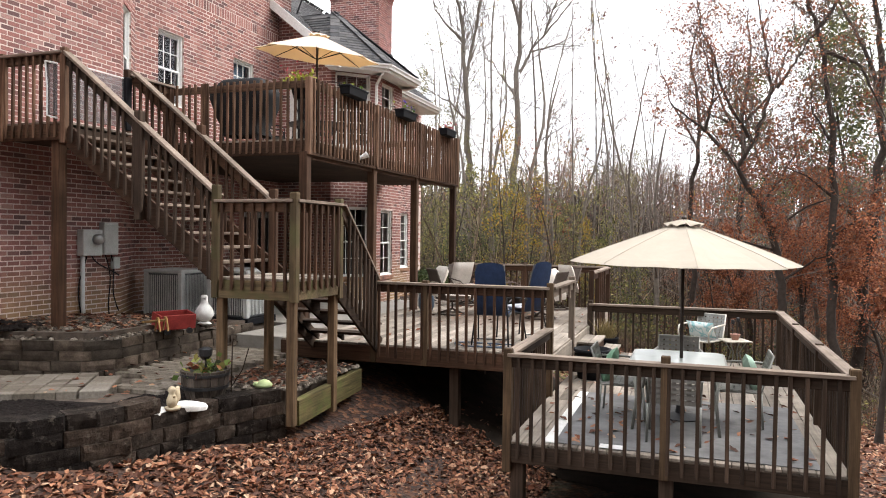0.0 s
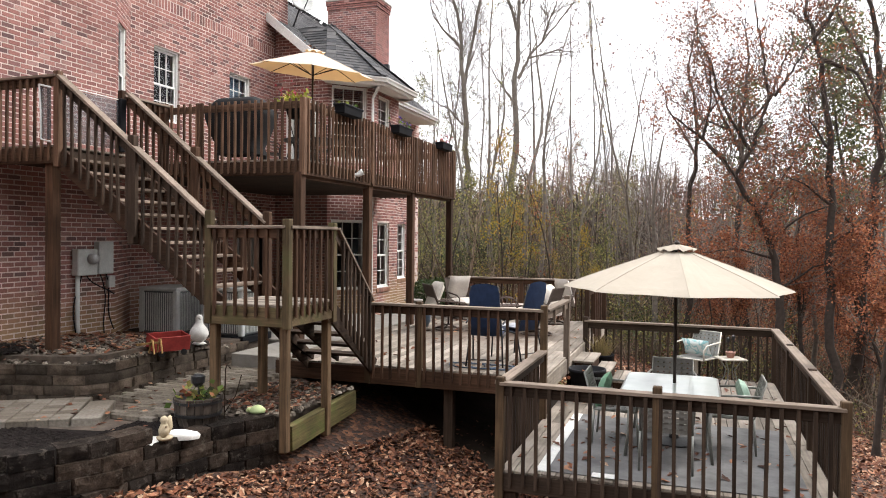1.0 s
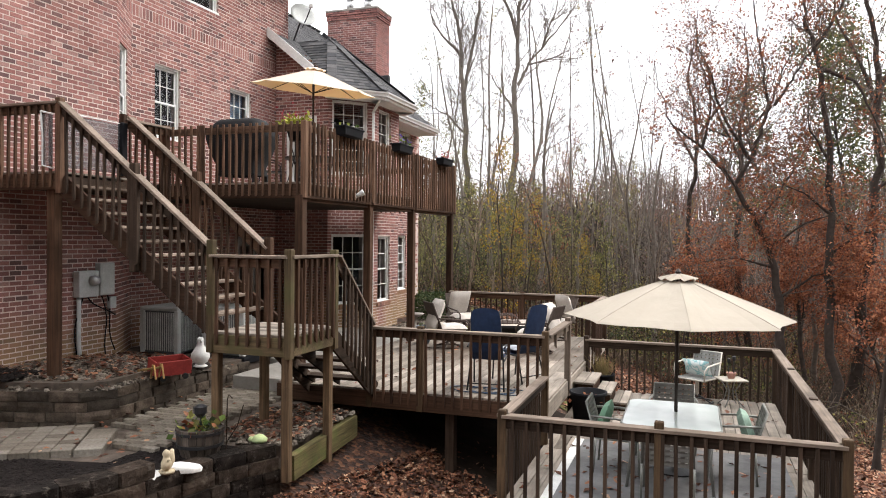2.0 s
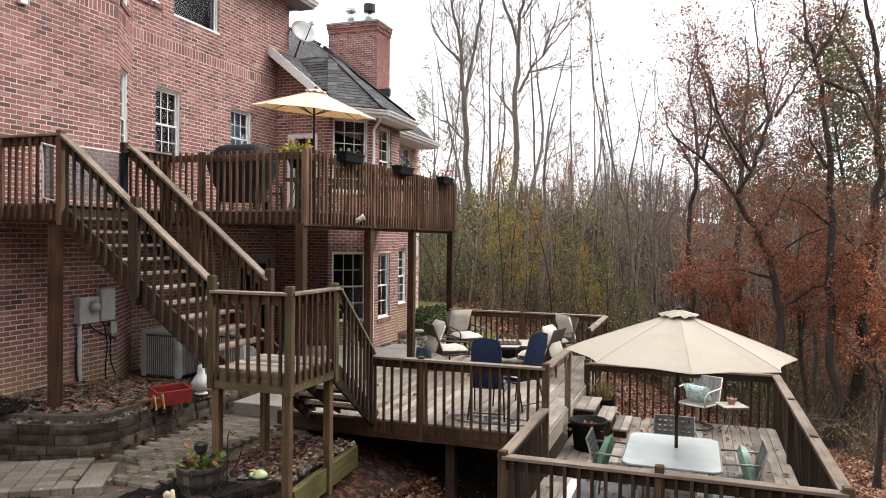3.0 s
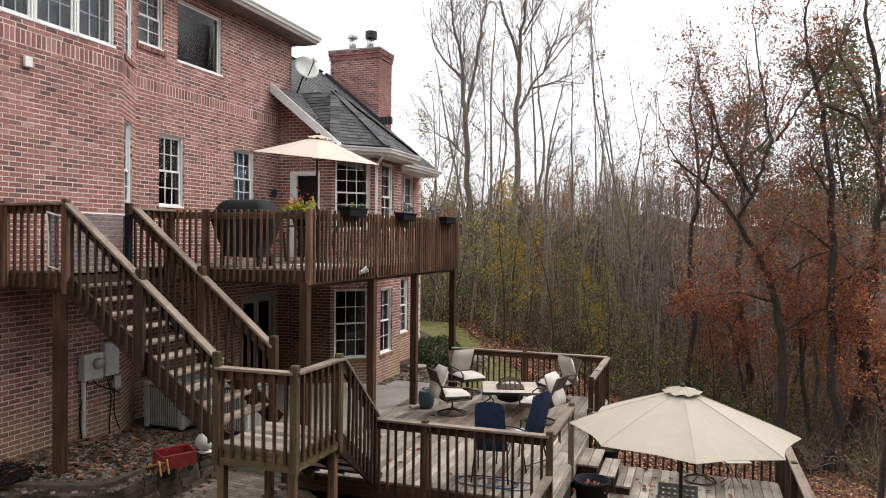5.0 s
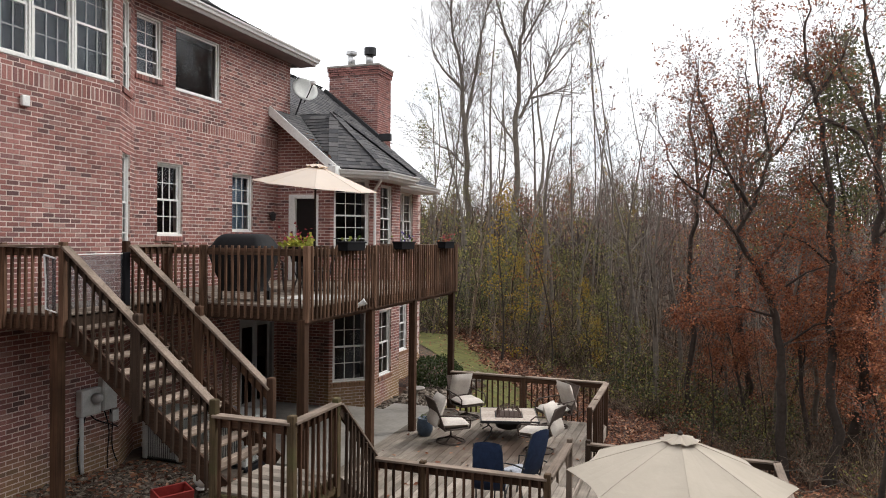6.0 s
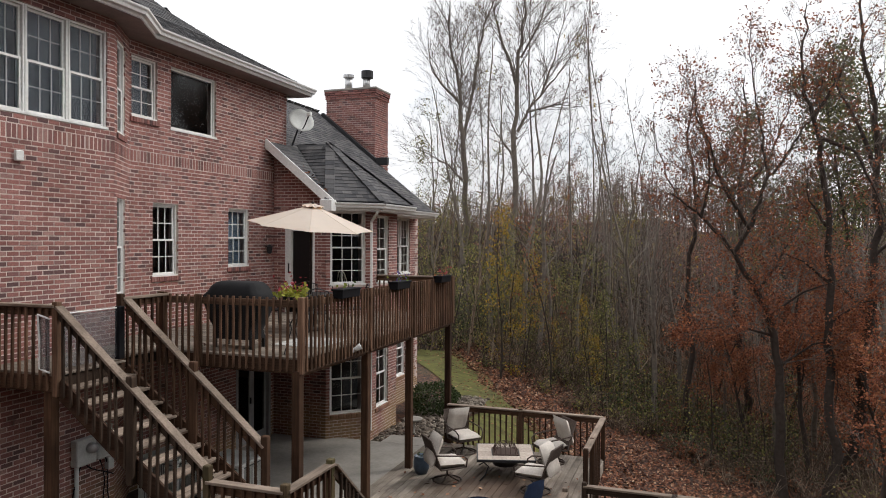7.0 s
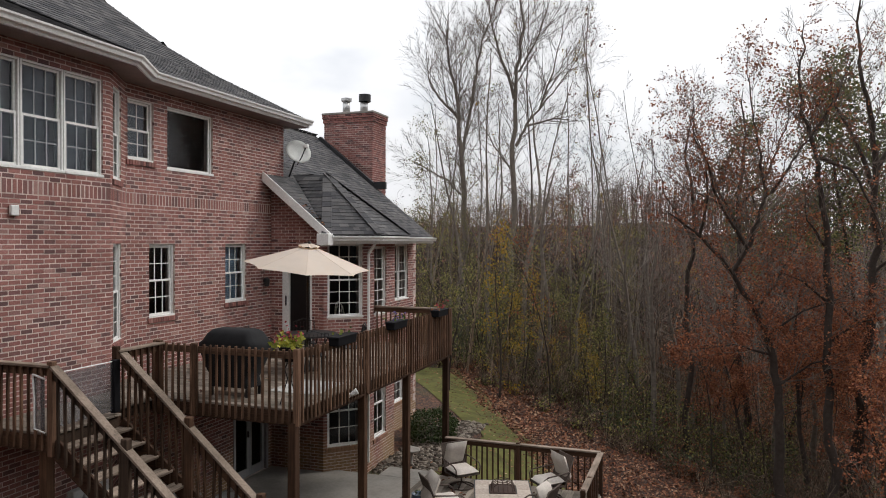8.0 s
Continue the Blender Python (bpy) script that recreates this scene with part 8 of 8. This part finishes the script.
young_oak = tree("oak_tree", 31, 7, 0.09, by_bearing(1562, 18), "young oak with rust leaves beside the deck", M_RUST, 3500, 0.085, M_BARKD, first=0.25, count=(12, 6, 6, 3), reach=0.75)
for seed, px, dep, top_z, count in ((33, 1525, 62, 20.0, 9000), (35, 1425, 66, 16.5, 6000), (37, 1600, 58, 19.0, 6000)):
    x, y = by_bearing(px, dep)
    tree("green_tree", seed, top_z - ground_z(x, y), 0.24, (x, y), "tree still holding dull green leaves", M_DULLGREEN, count, 0.26, M_BARKD, first=0.3, count=(18, 6, 4, 3), reach=0.7)
low = MB()
for n, line in enumerate((((0, 1.2), (-1.0, 1.75), (-2.2, 1.8)), ((-0.9, 1.7), (-1.7, 1.45), (-2.3, 1.5)), ((-1.4, 1.78), (-2.0, 2.0), (-2.6, 1.95)))):
    low.tube([RIGHT * u + Vector((0, 0, z)) for u, z in line], [0.014 - 0.004 * n, 0.008, 0.003], 5, False)
part("low_branch", low, M_BARK, young_oak, "pale bare branch reaching towards the deck")
for px, dep, s, turn in ((1330, 33, 0.75, 40), (1530, 34, 0.9, 130), (1400, 37, 0.9, 220), (1270, 35, 0.6, 300), (1575, 30, 0.8, 70)):
    x, y = by_bearing(px, dep)
    ob = copy_thing(rust_oak, T((x, y, ground_z(x, y))) @ pose(0, 0, 0, 0, 0, turn))
    ob.scale = (s, s, s)

# further trees and saplings, a few kinds repeated
rng = random.Random(77)
kinds = []
for k in range(6):
    kinds.append(tree("bare_tree", 100 + k, rng.uniform(13, 18), rng.uniform(0.07, 0.11), by_bearing(760 + 110 * k, 52 + 3 * k), "slim bare grey woodland tree",
                      (None, M_YELLOW, M_RUST, None, M_PURPLE, M_GREEN)[k], (0, 500, 1300, 0, 1200, 1500)[k], 0.1, first=rng.uniform(0.3, 0.5), count=(12, 6, 5, 3), reach=rng.uniform(0.4, 0.65)))
for k in range(40):
    px, dep = rng.uniform(720, 1640), rng.uniform(36, 74)
    x, y = by_bearing(px, dep)
    src = kinds[rng.choice((0, 0, 1, 3, 3, 5))] if px < 1150 else kinds[rng.choice((0, 2, 2, 3, 4, 4))]
    s = min(rng.uniform(0.6, 1.1), (4.5 + (0.26 if px < 1000 else 0.15 if px < 1250 else 0.22) * dep) / 17)
    ob = copy_thing(src, T((x, y, ground_z(x, y))) @ pose(0, 0, 0, rng.uniform(-3, 3), rng.uniform(-3, 3), rng.uniform(0, 360)))
    ob.scale = (s, s, s * rng.uniform(0.9, 1.1))
for k in range(34):
    x, y = by_bearing(rng.uniform(960, 1340), rng.uniform(46, 78))
    ob = copy_thing(kinds[rng.choice((0, 1, 3, 4, 5))], T((x, y, ground_z(x, y))) @ pose(0, 0, 0, rng.uniform(-3, 3), rng.uniform(-3, 3), rng.uniform(0, 360)))
    s = rng.uniform(0.6, 0.9)
    ob.scale = (s * 1.2, s * 1.2, s)
# stouter trunks at the wood's edge
for px, dep, s, w in ((872, 36, 0.8, 1.5), (930, 35, 0.85, 2.0), (957, 35, 0.8, 1.7), (1022, 37, 0.75, 1.6), (1110, 35, 0.75, 1.6), (1142, 36, 0.8, 2.0), (1205, 36, 0.7, 1.8), (1226, 36, 0.75, 1.9), (1290, 35, 0.7, 1.7), (1165, 33, 0.8, 1.8), (1450, 34, 0.8, 2.2), (1375, 33, 0.75, 1.9), (1545, 33, 0.8, 2.4), (838, 38, 0.8, 1.6)):
    x, y = by_bearing(px, dep)
    ob = copy_thing(kinds[(0, 3)[px % 2]], T((x, y, ground_z(x, y))) @ pose(0, 0, 0, rng.uniform(-4, 4), rng.uniform(-4, 4), px * 7))
    ob.scale = (s * w, s * w, s)
saps = []
for k in range(6):
    saps.append(tree("sapling", 200 + k, rng.uniform(5, 9), rng.uniform(0.03, 0.05), by_bearing(800 + 90 * k, 30 + k), "thin woodland sapling with bare twigs",
                     (M_GREEN, M_YELLOW, M_RUST, M_GREEN, None, M_RUST)[k], (900, 900, 520, 800, 0, 620)[k], 0.09, M_BARKD, first=0.2, count=(11, 5, 4, 3), levels=2, reach=0.5, wobble=0.1))
for k in range(70):
    px, dep = rng.uniform(730, 1640), rng.uniform(33, 52)
    if px > 1250:
        dep = rng.uniform(28, 46)
    x, y = by_bearing(px, dep)
    src = saps[rng.choice((0, 0, 3, 3, 4, 2))] if px < 1150 else saps[rng.choice((2, 2, 5, 4, 5, 0))]
    s = rng.uniform(0.5, 1.0)
    ob = copy_thing(src, T((x, y, ground_z(x, y))) @ pose(0, 0, 0, rng.uniform(-8, 8), rng.uniform(-8, 8), rng.uniform(0, 360)))
    ob.scale = (s, s, s)
for px, dep, s in ((905, 32.5, 0.6), (935, 33, 0.75), (1052, 32.5, 0.65), (1072, 32, 0.45), (985, 33, 0.4)):
    x, y = by_bearing(px, dep)
    ob = copy_thing(saps[1], T((x, y, ground_z(x, y))) @ pose(0, 0, 0, 4, -5, px))
    ob.scale = (s, s, s)
for k in range(22):
    x, y = by_bearing(rng.uniform(740, 1130), rng.uniform(34, 44))
    s = rng.uniform(0.5, 0.95)
    ob = copy_thing(saps[(0, 3, 4)[k % 3]], T((x, y, ground_z(x, y))) @ pose(0, 0, 0, rng.uniform(-6, 6), rng.uniform(-6, 6), rng.uniform(0, 360)))
    ob.scale = (s, s, s)
# unseen woods added on the other sides: mirrored in the panes, blocking low sky light
for k in range(28):
    a, r = radians(rng.uniform(16, 150)), rng.uniform(20, 48)
    x, y = r * math.sin(a), r * math.cos(a)
    ob = copy_thing(kinds[rng.choice((0, 1, 2, 2, 3, 4, 4))], T((x, y, ground_z(x, y))) @ pose(0, 0, 0, 0, 0, rng.uniform(0, 360)))
    s = rng.uniform(0.7, 1.05)
    ob.scale = (s, s, s)
for k in range(44):
    a, r = radians(rng.uniform(16, 120)), rng.uniform(18, 36)
    x, y = r * math.sin(a), r * math.cos(a)
    ob = copy_thing(saps[rng.choice((0, 2, 2, 5, 4, 3))], T((x, y, ground_z(x, y))) @ pose(0, 0, 0, 0, 0, rng.uniform(0, 360)))
    s = rng.uniform(0.7, 1.3)
    ob.scale = (s, s, s)

for az, r, k in ((16, 36, 0), (19, 44, 3), (21, 34, 3), (23, 50, 0), (26, 40, 3), (28, 33, 0), (17.5, 52, 3), (24.5, 30, 0)):
    x, y = r * math.sin(radians(az)), r * math.cos(radians(az))
    ob = copy_thing(kinds[k], T((x, y, ground_z(x, y))) @ pose(0, 0, 0, 0, 0, az * 31))
    ob.scale = (1.5, 1.5, 1.25)

# brush at the wood's edge: one tangle of stems, twigs and leaves
stems, lg, ly, lr, rust = MB(), MB(), MB(), MB(), MB()
for k in range(2300):
    px = rng.uniform(700, 1700)
    dep = rng.uniform(32 - 5 * smooth(1150, 1560, px), 54)
    if px < 860:
        dep += 3
    x, y = by_bearing(px, dep)
    z = ground_z(x, y)
    h = rng.uniform(0.5, 2.8)
    p = Vector((x, y, z - 0.05))
    d = Vector((rng.gauss(0, 0.25), rng.gauss(0, 0.25), 1))
    q = p + d * h * 0.5
    e = q + (d + Vector((rng.gauss(0, 0.3), rng.gauss(0, 0.3), 0))) * h * 0.5
    stems.tube([p, q, e], [0.016, 0.011, 0.004], 3, False)
    for j in range(4):
        b = p.lerp(e, rng.uniform(0.3, 0.95))
        stems.tube([b, b + Vector((rng.gauss(0, 0.5), rng.gauss(0, 0.5), rng.uniform(0.1, 0.6)))], [0.007, 0.003], 3, False)
    kind = rng.random()
    tgt = (lg if kind < 0.4 else ly if kind < 0.46 else lr) if px < 1150 else (lg if kind < 0.3 else lr)
    for j in range(rng.randrange(5, 28) if kind < 0.6 else 0):
        leaf_at(tgt, p.lerp(e, rng.uniform(0.1, 1)) + Vector((rng.gauss(0, 0.3), rng.gauss(0, 0.3), rng.gauss(0, 0.2))), rng.uniform(0.05, 0.11), rng)
# evergreen bushes along the lawn's far edge
ev = MB()
for k in range(560):
    px, dep = rng.uniform(775, 960), rng.uniform(37, 44)
    if k % 3 == 0:
        px, dep = rng.uniform(1060, 1420), rng.uniform(31, 36)
    x, y = by_bearing(px, dep)
    p = Vector((x, y, ground_z(x, y)))
    h = rng.uniform(0.8, 2.8)
    stems.tube([p, p + Vector((0, 0, h))], [0.015, 0.005], 3, False)
    for j in range(42):
        leaf_at(lg if k % 9 < 4 and k % 3 == 0 else ev, p + Vector((rng.gauss(0, 0.4), rng.gauss(0, 0.4), h * rng.uniform(0.1, 1.05))), rng.uniform(0.07, 0.15), rng)
# thin poles between the trees
for k in range(230):
    px, dep = rng.uniform(720, 1680), rng.uniform(34, 64)
    x, y = by_bearing(px, dep)
    h = rng.uniform(4, 8.5)
    r = rng.uniform(0.018, 0.055)
    p = Vector((x, y, ground_z(x, y) - 0.05))
    q = p + Vector((rng.gauss(0, 0.6), rng.gauss(0, 0.6), h * 0.5))
    e = q + Vector((rng.gauss(0, 0.7), rng.gauss(0, 0.7), h * 0.5))
    stems.tube([p, q, e], [r, r * 0.75, 0.006], 4, False)
    for j in range(12):
        b = q.lerp(e, rng.uniform(-0.4, 0.95))
        c = b + Vector((rng.gauss(0, 0.45), rng.gauss(0, 0.45), rng.uniform(0.3, 0.8)))
        stems.tube([b, c, c + Vector((rng.gauss(0, 0.3), rng.gauss(0, 0.3), rng.uniform(0.1, 0.5)))], [0.013, 0.009, 0.004], 3, False)
# thickets: many arching branches from one foot, some with the last leaves in clumps
for k in range(1150):
    px = rng.uniform(690, 1700)
    edge = 33 - 4 * smooth(1150, 1560, px) + (4 if px < 860 else 0)
    dep = edge + 32 * rng.random() ** 1.25
    h = rng.uniform(1.6, 5.2) * (0.35 + 0.65 * smooth(0, 7, dep - edge))
    dep -= rng.uniform(0, 3.5) * (1 - smooth(0, 6, dep - edge))
    x, y = by_bearing(px, dep)
    p = Vector((x, y, ground_z(x, y) - 0.05))
    tone = rng.random()
    leaf_mb = None
    if tone < (0.62 if px < 1110 else 0.5):
        leaf_mb = (ev if tone < 0.17 else lg if tone < 0.48 else ly) if px < 1110 else (ev if tone < 0.1 else lg if tone < 0.22 else rust)
        if leaf_mb is ly and not (885 < px < 945 or 1035 < px < 1085):
            leaf_mb = lg
    for j in range(rng.randrange(8, 15)):
        d = Vector((rng.gauss(0, 0.34), rng.gauss(0, 0.34), 1)).normalized()
        l = h * rng.uniform(0.45, 1.0)
        a = p + d * l * 0.5
        e = a + (d + Vector((rng.gauss(0, 0.35), rng.gauss(0, 0.35), -0.1))) * l * 0.5
        r = rng.uniform(0.009, 0.022)
        stems.tube([p, a, e], [r, r * 0.7, 0.004], 3, False)
        for i in range(4):
            b = p.lerp(a, rng.uniform(0.4, 1)) if i < 2 else a.lerp(e, rng.uniform(0.1, 0.9))
            stems.tube([b, b + Vector((rng.gauss(0, 0.38), rng.gauss(0, 0.38), rng.uniform(0.05, 0.6)))], [0.008, 0.003], 3, False)
        if leaf_mb is not None and j % 2 == 0:
            c = a.lerp(e, rng.uniform(-0.4, 1.0))
            for i in range(rng.randrange(8, 26)):
                leaf_at(leaf_mb, c + Vector((rng.gauss(0, 0.22), rng.gauss(0, 0.22), rng.gauss(0, 0.14))), rng.uniform(0.07, 0.13), rng)
ob = tagged(thing("undergrowth", "tangled brush with green and brown leaves at the wood's edge", "undergrowth"), kind="stuff")
tagged(part("stems", stems, M_STEMS, ob), kind="stuff")
part("green_leaves", lg, M_GREEN, ob)
part("evergreen_leaves", ev, M_EVER, ob)
part("yellow_leaves", ly, M_YELLOW, ob)
part("brown_leaves", lr, M_PURPLE, ob)
part("rust_leaves", rust, M_RUST, ob)

# far woods on the hillside, and unseen trees added round the other sides
far = MB()
lr, lg, ly = MB(), MB(), MB()
for k in range(5200):
    px = rng.uniform(640, 1780)
    dep = 48 + 187 * rng.random() ** 1.1
    x, y = by_bearing(px, dep)
    # unseen trees added to the right, mirrored in panes and screening low sky
    if k % 4 == 0:
        a, r = radians(rng.uniform(32, 100)), rng.uniform(30, 70)
        x, y = r * math.sin(a), r * math.cos(a)
    # unseen tall leafy trees behind the viewpoint, added to block low sky light
    if k % 4 == 1:
        a, r = radians(rng.uniform(80, 205)), rng.uniform(16, 50)
        x, y = r * math.sin(a), r * math.cos(a)
    z = ground_z(x, y)
    h = rng.uniform(6, 10.5) * (2.1 if k % 4 == 1 else 1.4 if k % 4 == 0 else 1)
    p = Vector((x, y, z - 0.3))
    big = 1.0 + max(0.0, dep - 110) / 150
    h *= big
    r = rng.uniform(0.05, 0.13) * big
    q = p + Vector((rng.gauss(0, 0.5), rng.gauss(0, 0.5), h))
    bend = p.lerp(q, 0.45) + Vector((rng.gauss(0, 0.5), rng.gauss(0, 0.5), 0))
    far.tube([p, bend, bend.lerp(q, 0.65)], [r, r * 0.7, 0.03], 3, False)
    for j in range(9):
        b = p.lerp(bend, 0.6 + 0.1 * j) if j < 4 else bend.lerp(q, 0.11 * (j - 4))
        l = rng.uniform(0.8, 2.4) * big
        e = b + Vector((rng.gauss(0, 0.9), rng.gauss(0, 0.9), rng.uniform(0.2, 1.1))) * l
        far.tube([b, e], [0.035 * big, 0.014 * big], 3, False)
    t = rng.random()
    olive = 0.34 - 0.26 * smooth(900, 1250, px)
    tgt = lr if t < 0.26 else lg if t < 0.26 + olive else ly if t < 0.28 + olive else None
    if tgt is None and (k % 4 == 1 or dep > 150):
        tgt = lr
    if tgt:
        for j in range(60 if k % 4 == 1 else 14 if k % 4 == 0 else 34 if dep < 150 else 60):
            leaf_at(tgt, p.lerp(q, rng.uniform(0.4, 1)) + Vector((rng.gauss(0, 0.9), rng.gauss(0, 0.9), rng.gauss(0, 0.6))), rng.uniform(0.25, 0.55) * (1.0 if k % 4 < 2 else 0.45 * big), rng)
ob = tagged(thing("far_woods", "brown leafless woods on the far hillside plus unseen leafy sky-blocking trees", "woods"), kind="stuff")
part("stems", far, M_FARSTEMS, ob)
part("brown_leaves", lr, M_PURPLE, ob)
part("green_leaves", lg, M_GREEN, ob)
part("yellow_leaves", ly, M_YELLOW, ob)

# fallen leaves
M_FALLEN = islands("fallen_leaves", [(0.0, (0.04, 0.018, 0.012)), (0.3, (0.095, 0.04, 0.024)), (0.6, (0.2, 0.075, 0.04)), (0.85, (0.33, 0.155, 0.085)), (1.0, (0.44, 0.3, 0.2))], 0.7, 20, 0.0)
fl = MB()
for k in range(80000):
    if k < 26000:
        x, y = rng.uniform(-6.0, -1.4), rng.uniform(3.6, 11.4)
    elif k < 32000:
        x, y = rng.uniform(1.75, 6.5), rng.uniform(7.0, 17.0)
    else:
        y = rng.uniform(10, 36)
        x = rng.uniform(-9, 9) if y < 18 else lawn_edges(y)[1] - 0.6 + 16 * rng.random() ** 1.3
        if x < -1.4 and y < 17 or x < 1.7 and y < 13.6:
            continue
    if x < -4.25 - 0.32 * (7.6 - y) and 4.7 < y < 12 and x > -8:
        continue
    if -5.6 < x < 1.6 and ground_sheet_edge(x) + 0.1 < y < 16.4 and rng.random() < 0.95:
        continue
    z = ground_z(x, y) + rng.uniform(0.01, 0.05)
    s = rng.uniform(0.035, 0.085) * (1.7 if y > 14 else 1)
    m = T((x, y, z)) @ pose(0, 0, 0, rng.gauss(0, 22), rng.gauss(0, 22), rng.uniform(0, 360))
    w = s * rng.uniform(0.5, 0.8)
    c = rng.uniform(-0.3, 0.35) * s
    fl.add([m @ Vector(v) for v in ((-s * 0.6, 0, 0), (-s * 0.1, -w * 0.55, c), (s * 0.1, 0, 0.0), (-s * 0.1, w * 0.55, c), (s * 0.65, -w * 0.2, c * 0.6), (s * 0.65, w * 0.25, c * 0.7))],
           [(0, 1, 2), (0, 2, 3), (1, 4, 2), (2, 4, 5), (2, 5, 3)])
def loose_leaf(x, y, z):
    s = rng.uniform(0.04, 0.1)
    m = T((x, y, z + 0.012)) @ pose(0, 0, 0, rng.gauss(0, 12), rng.gauss(0, 12), rng.uniform(0, 360))
    w, c = s * rng.uniform(0.5, 0.8), rng.uniform(-0.1, 0.3) * s
    fl.add([m @ Vector(v) for v in ((-s * 0.6, 0, 0), (-s * 0.1, -w * 0.55, c), (s * 0.1, 0, 0.0), (-s * 0.1, w * 0.55, c), (s * 0.65, -w * 0.2, c * 0.6), (s * 0.65, w * 0.25, c * 0.7))],
           [(0, 1, 2), (0, 2, 3), (1, 4, 2), (2, 4, 5), (2, 5, 3)])


for k in range(260):
    loose_leaf(rng.uniform(DX0 + 0.1, DX1 - 0.1), rng.uniform(DY0 + 0.1, DY1 - 0.1), DF + 0.01)
for k in range(150):
    loose_leaf(rng.uniform(-5.6, -1.7), rng.uniform(9.8, 16.4), MF)
for k in range(60):
    loose_leaf(rng.uniform(-9.0, -5.5), rng.uniform(9.9, 15.5), UF)
for k in range(46):
    x = -8.05 - abs(rng.gauss(0, 0.3))
    loose_leaf(x, 15.6 + abs(rng.gauss(0, 0.35)), P1(x) + 0.03)
for k in range(700):
    x, y, z = on_bed(rng)
    loose_leaf(x, y, z + 0.03)
for k in range(320):
    loose_leaf(rng.uniform(-5.4, -4.25), rng.uniform(7.5, 9.3), 0.41)
for k in range(90):
    loose_leaf(rng.uniform(-7.5, -5.0), rng.uniform(6.1, 9.0), 0.43)
for k in range(1500):
    y = rng.uniform(17, 32)
    left, right = lawn_edges(y)
    x = right - abs(rng.gauss(0, 0.9)) if k % 3 else rng.uniform(left, right)
    loose_leaf(x, y, ground_z(x, y) + 0.035)
solo("fallen_leaves", fl, M_FALLEN, "curled brown leaves lying on the ground", "leaves", "stuff")

# ---- separate bricks ----
mb = MB()
mb.cbox(-BRICK_L / 2, BRICK_L / 2, -0.03, 0.001, -COURSE / 2, COURSE / 2 - JOINT, 0.003)
me_brick = mb.data("brick", M_BRICK)
for ob_, m_ in brick_budget:
    shared("brick", me_brick, ob_, m_)
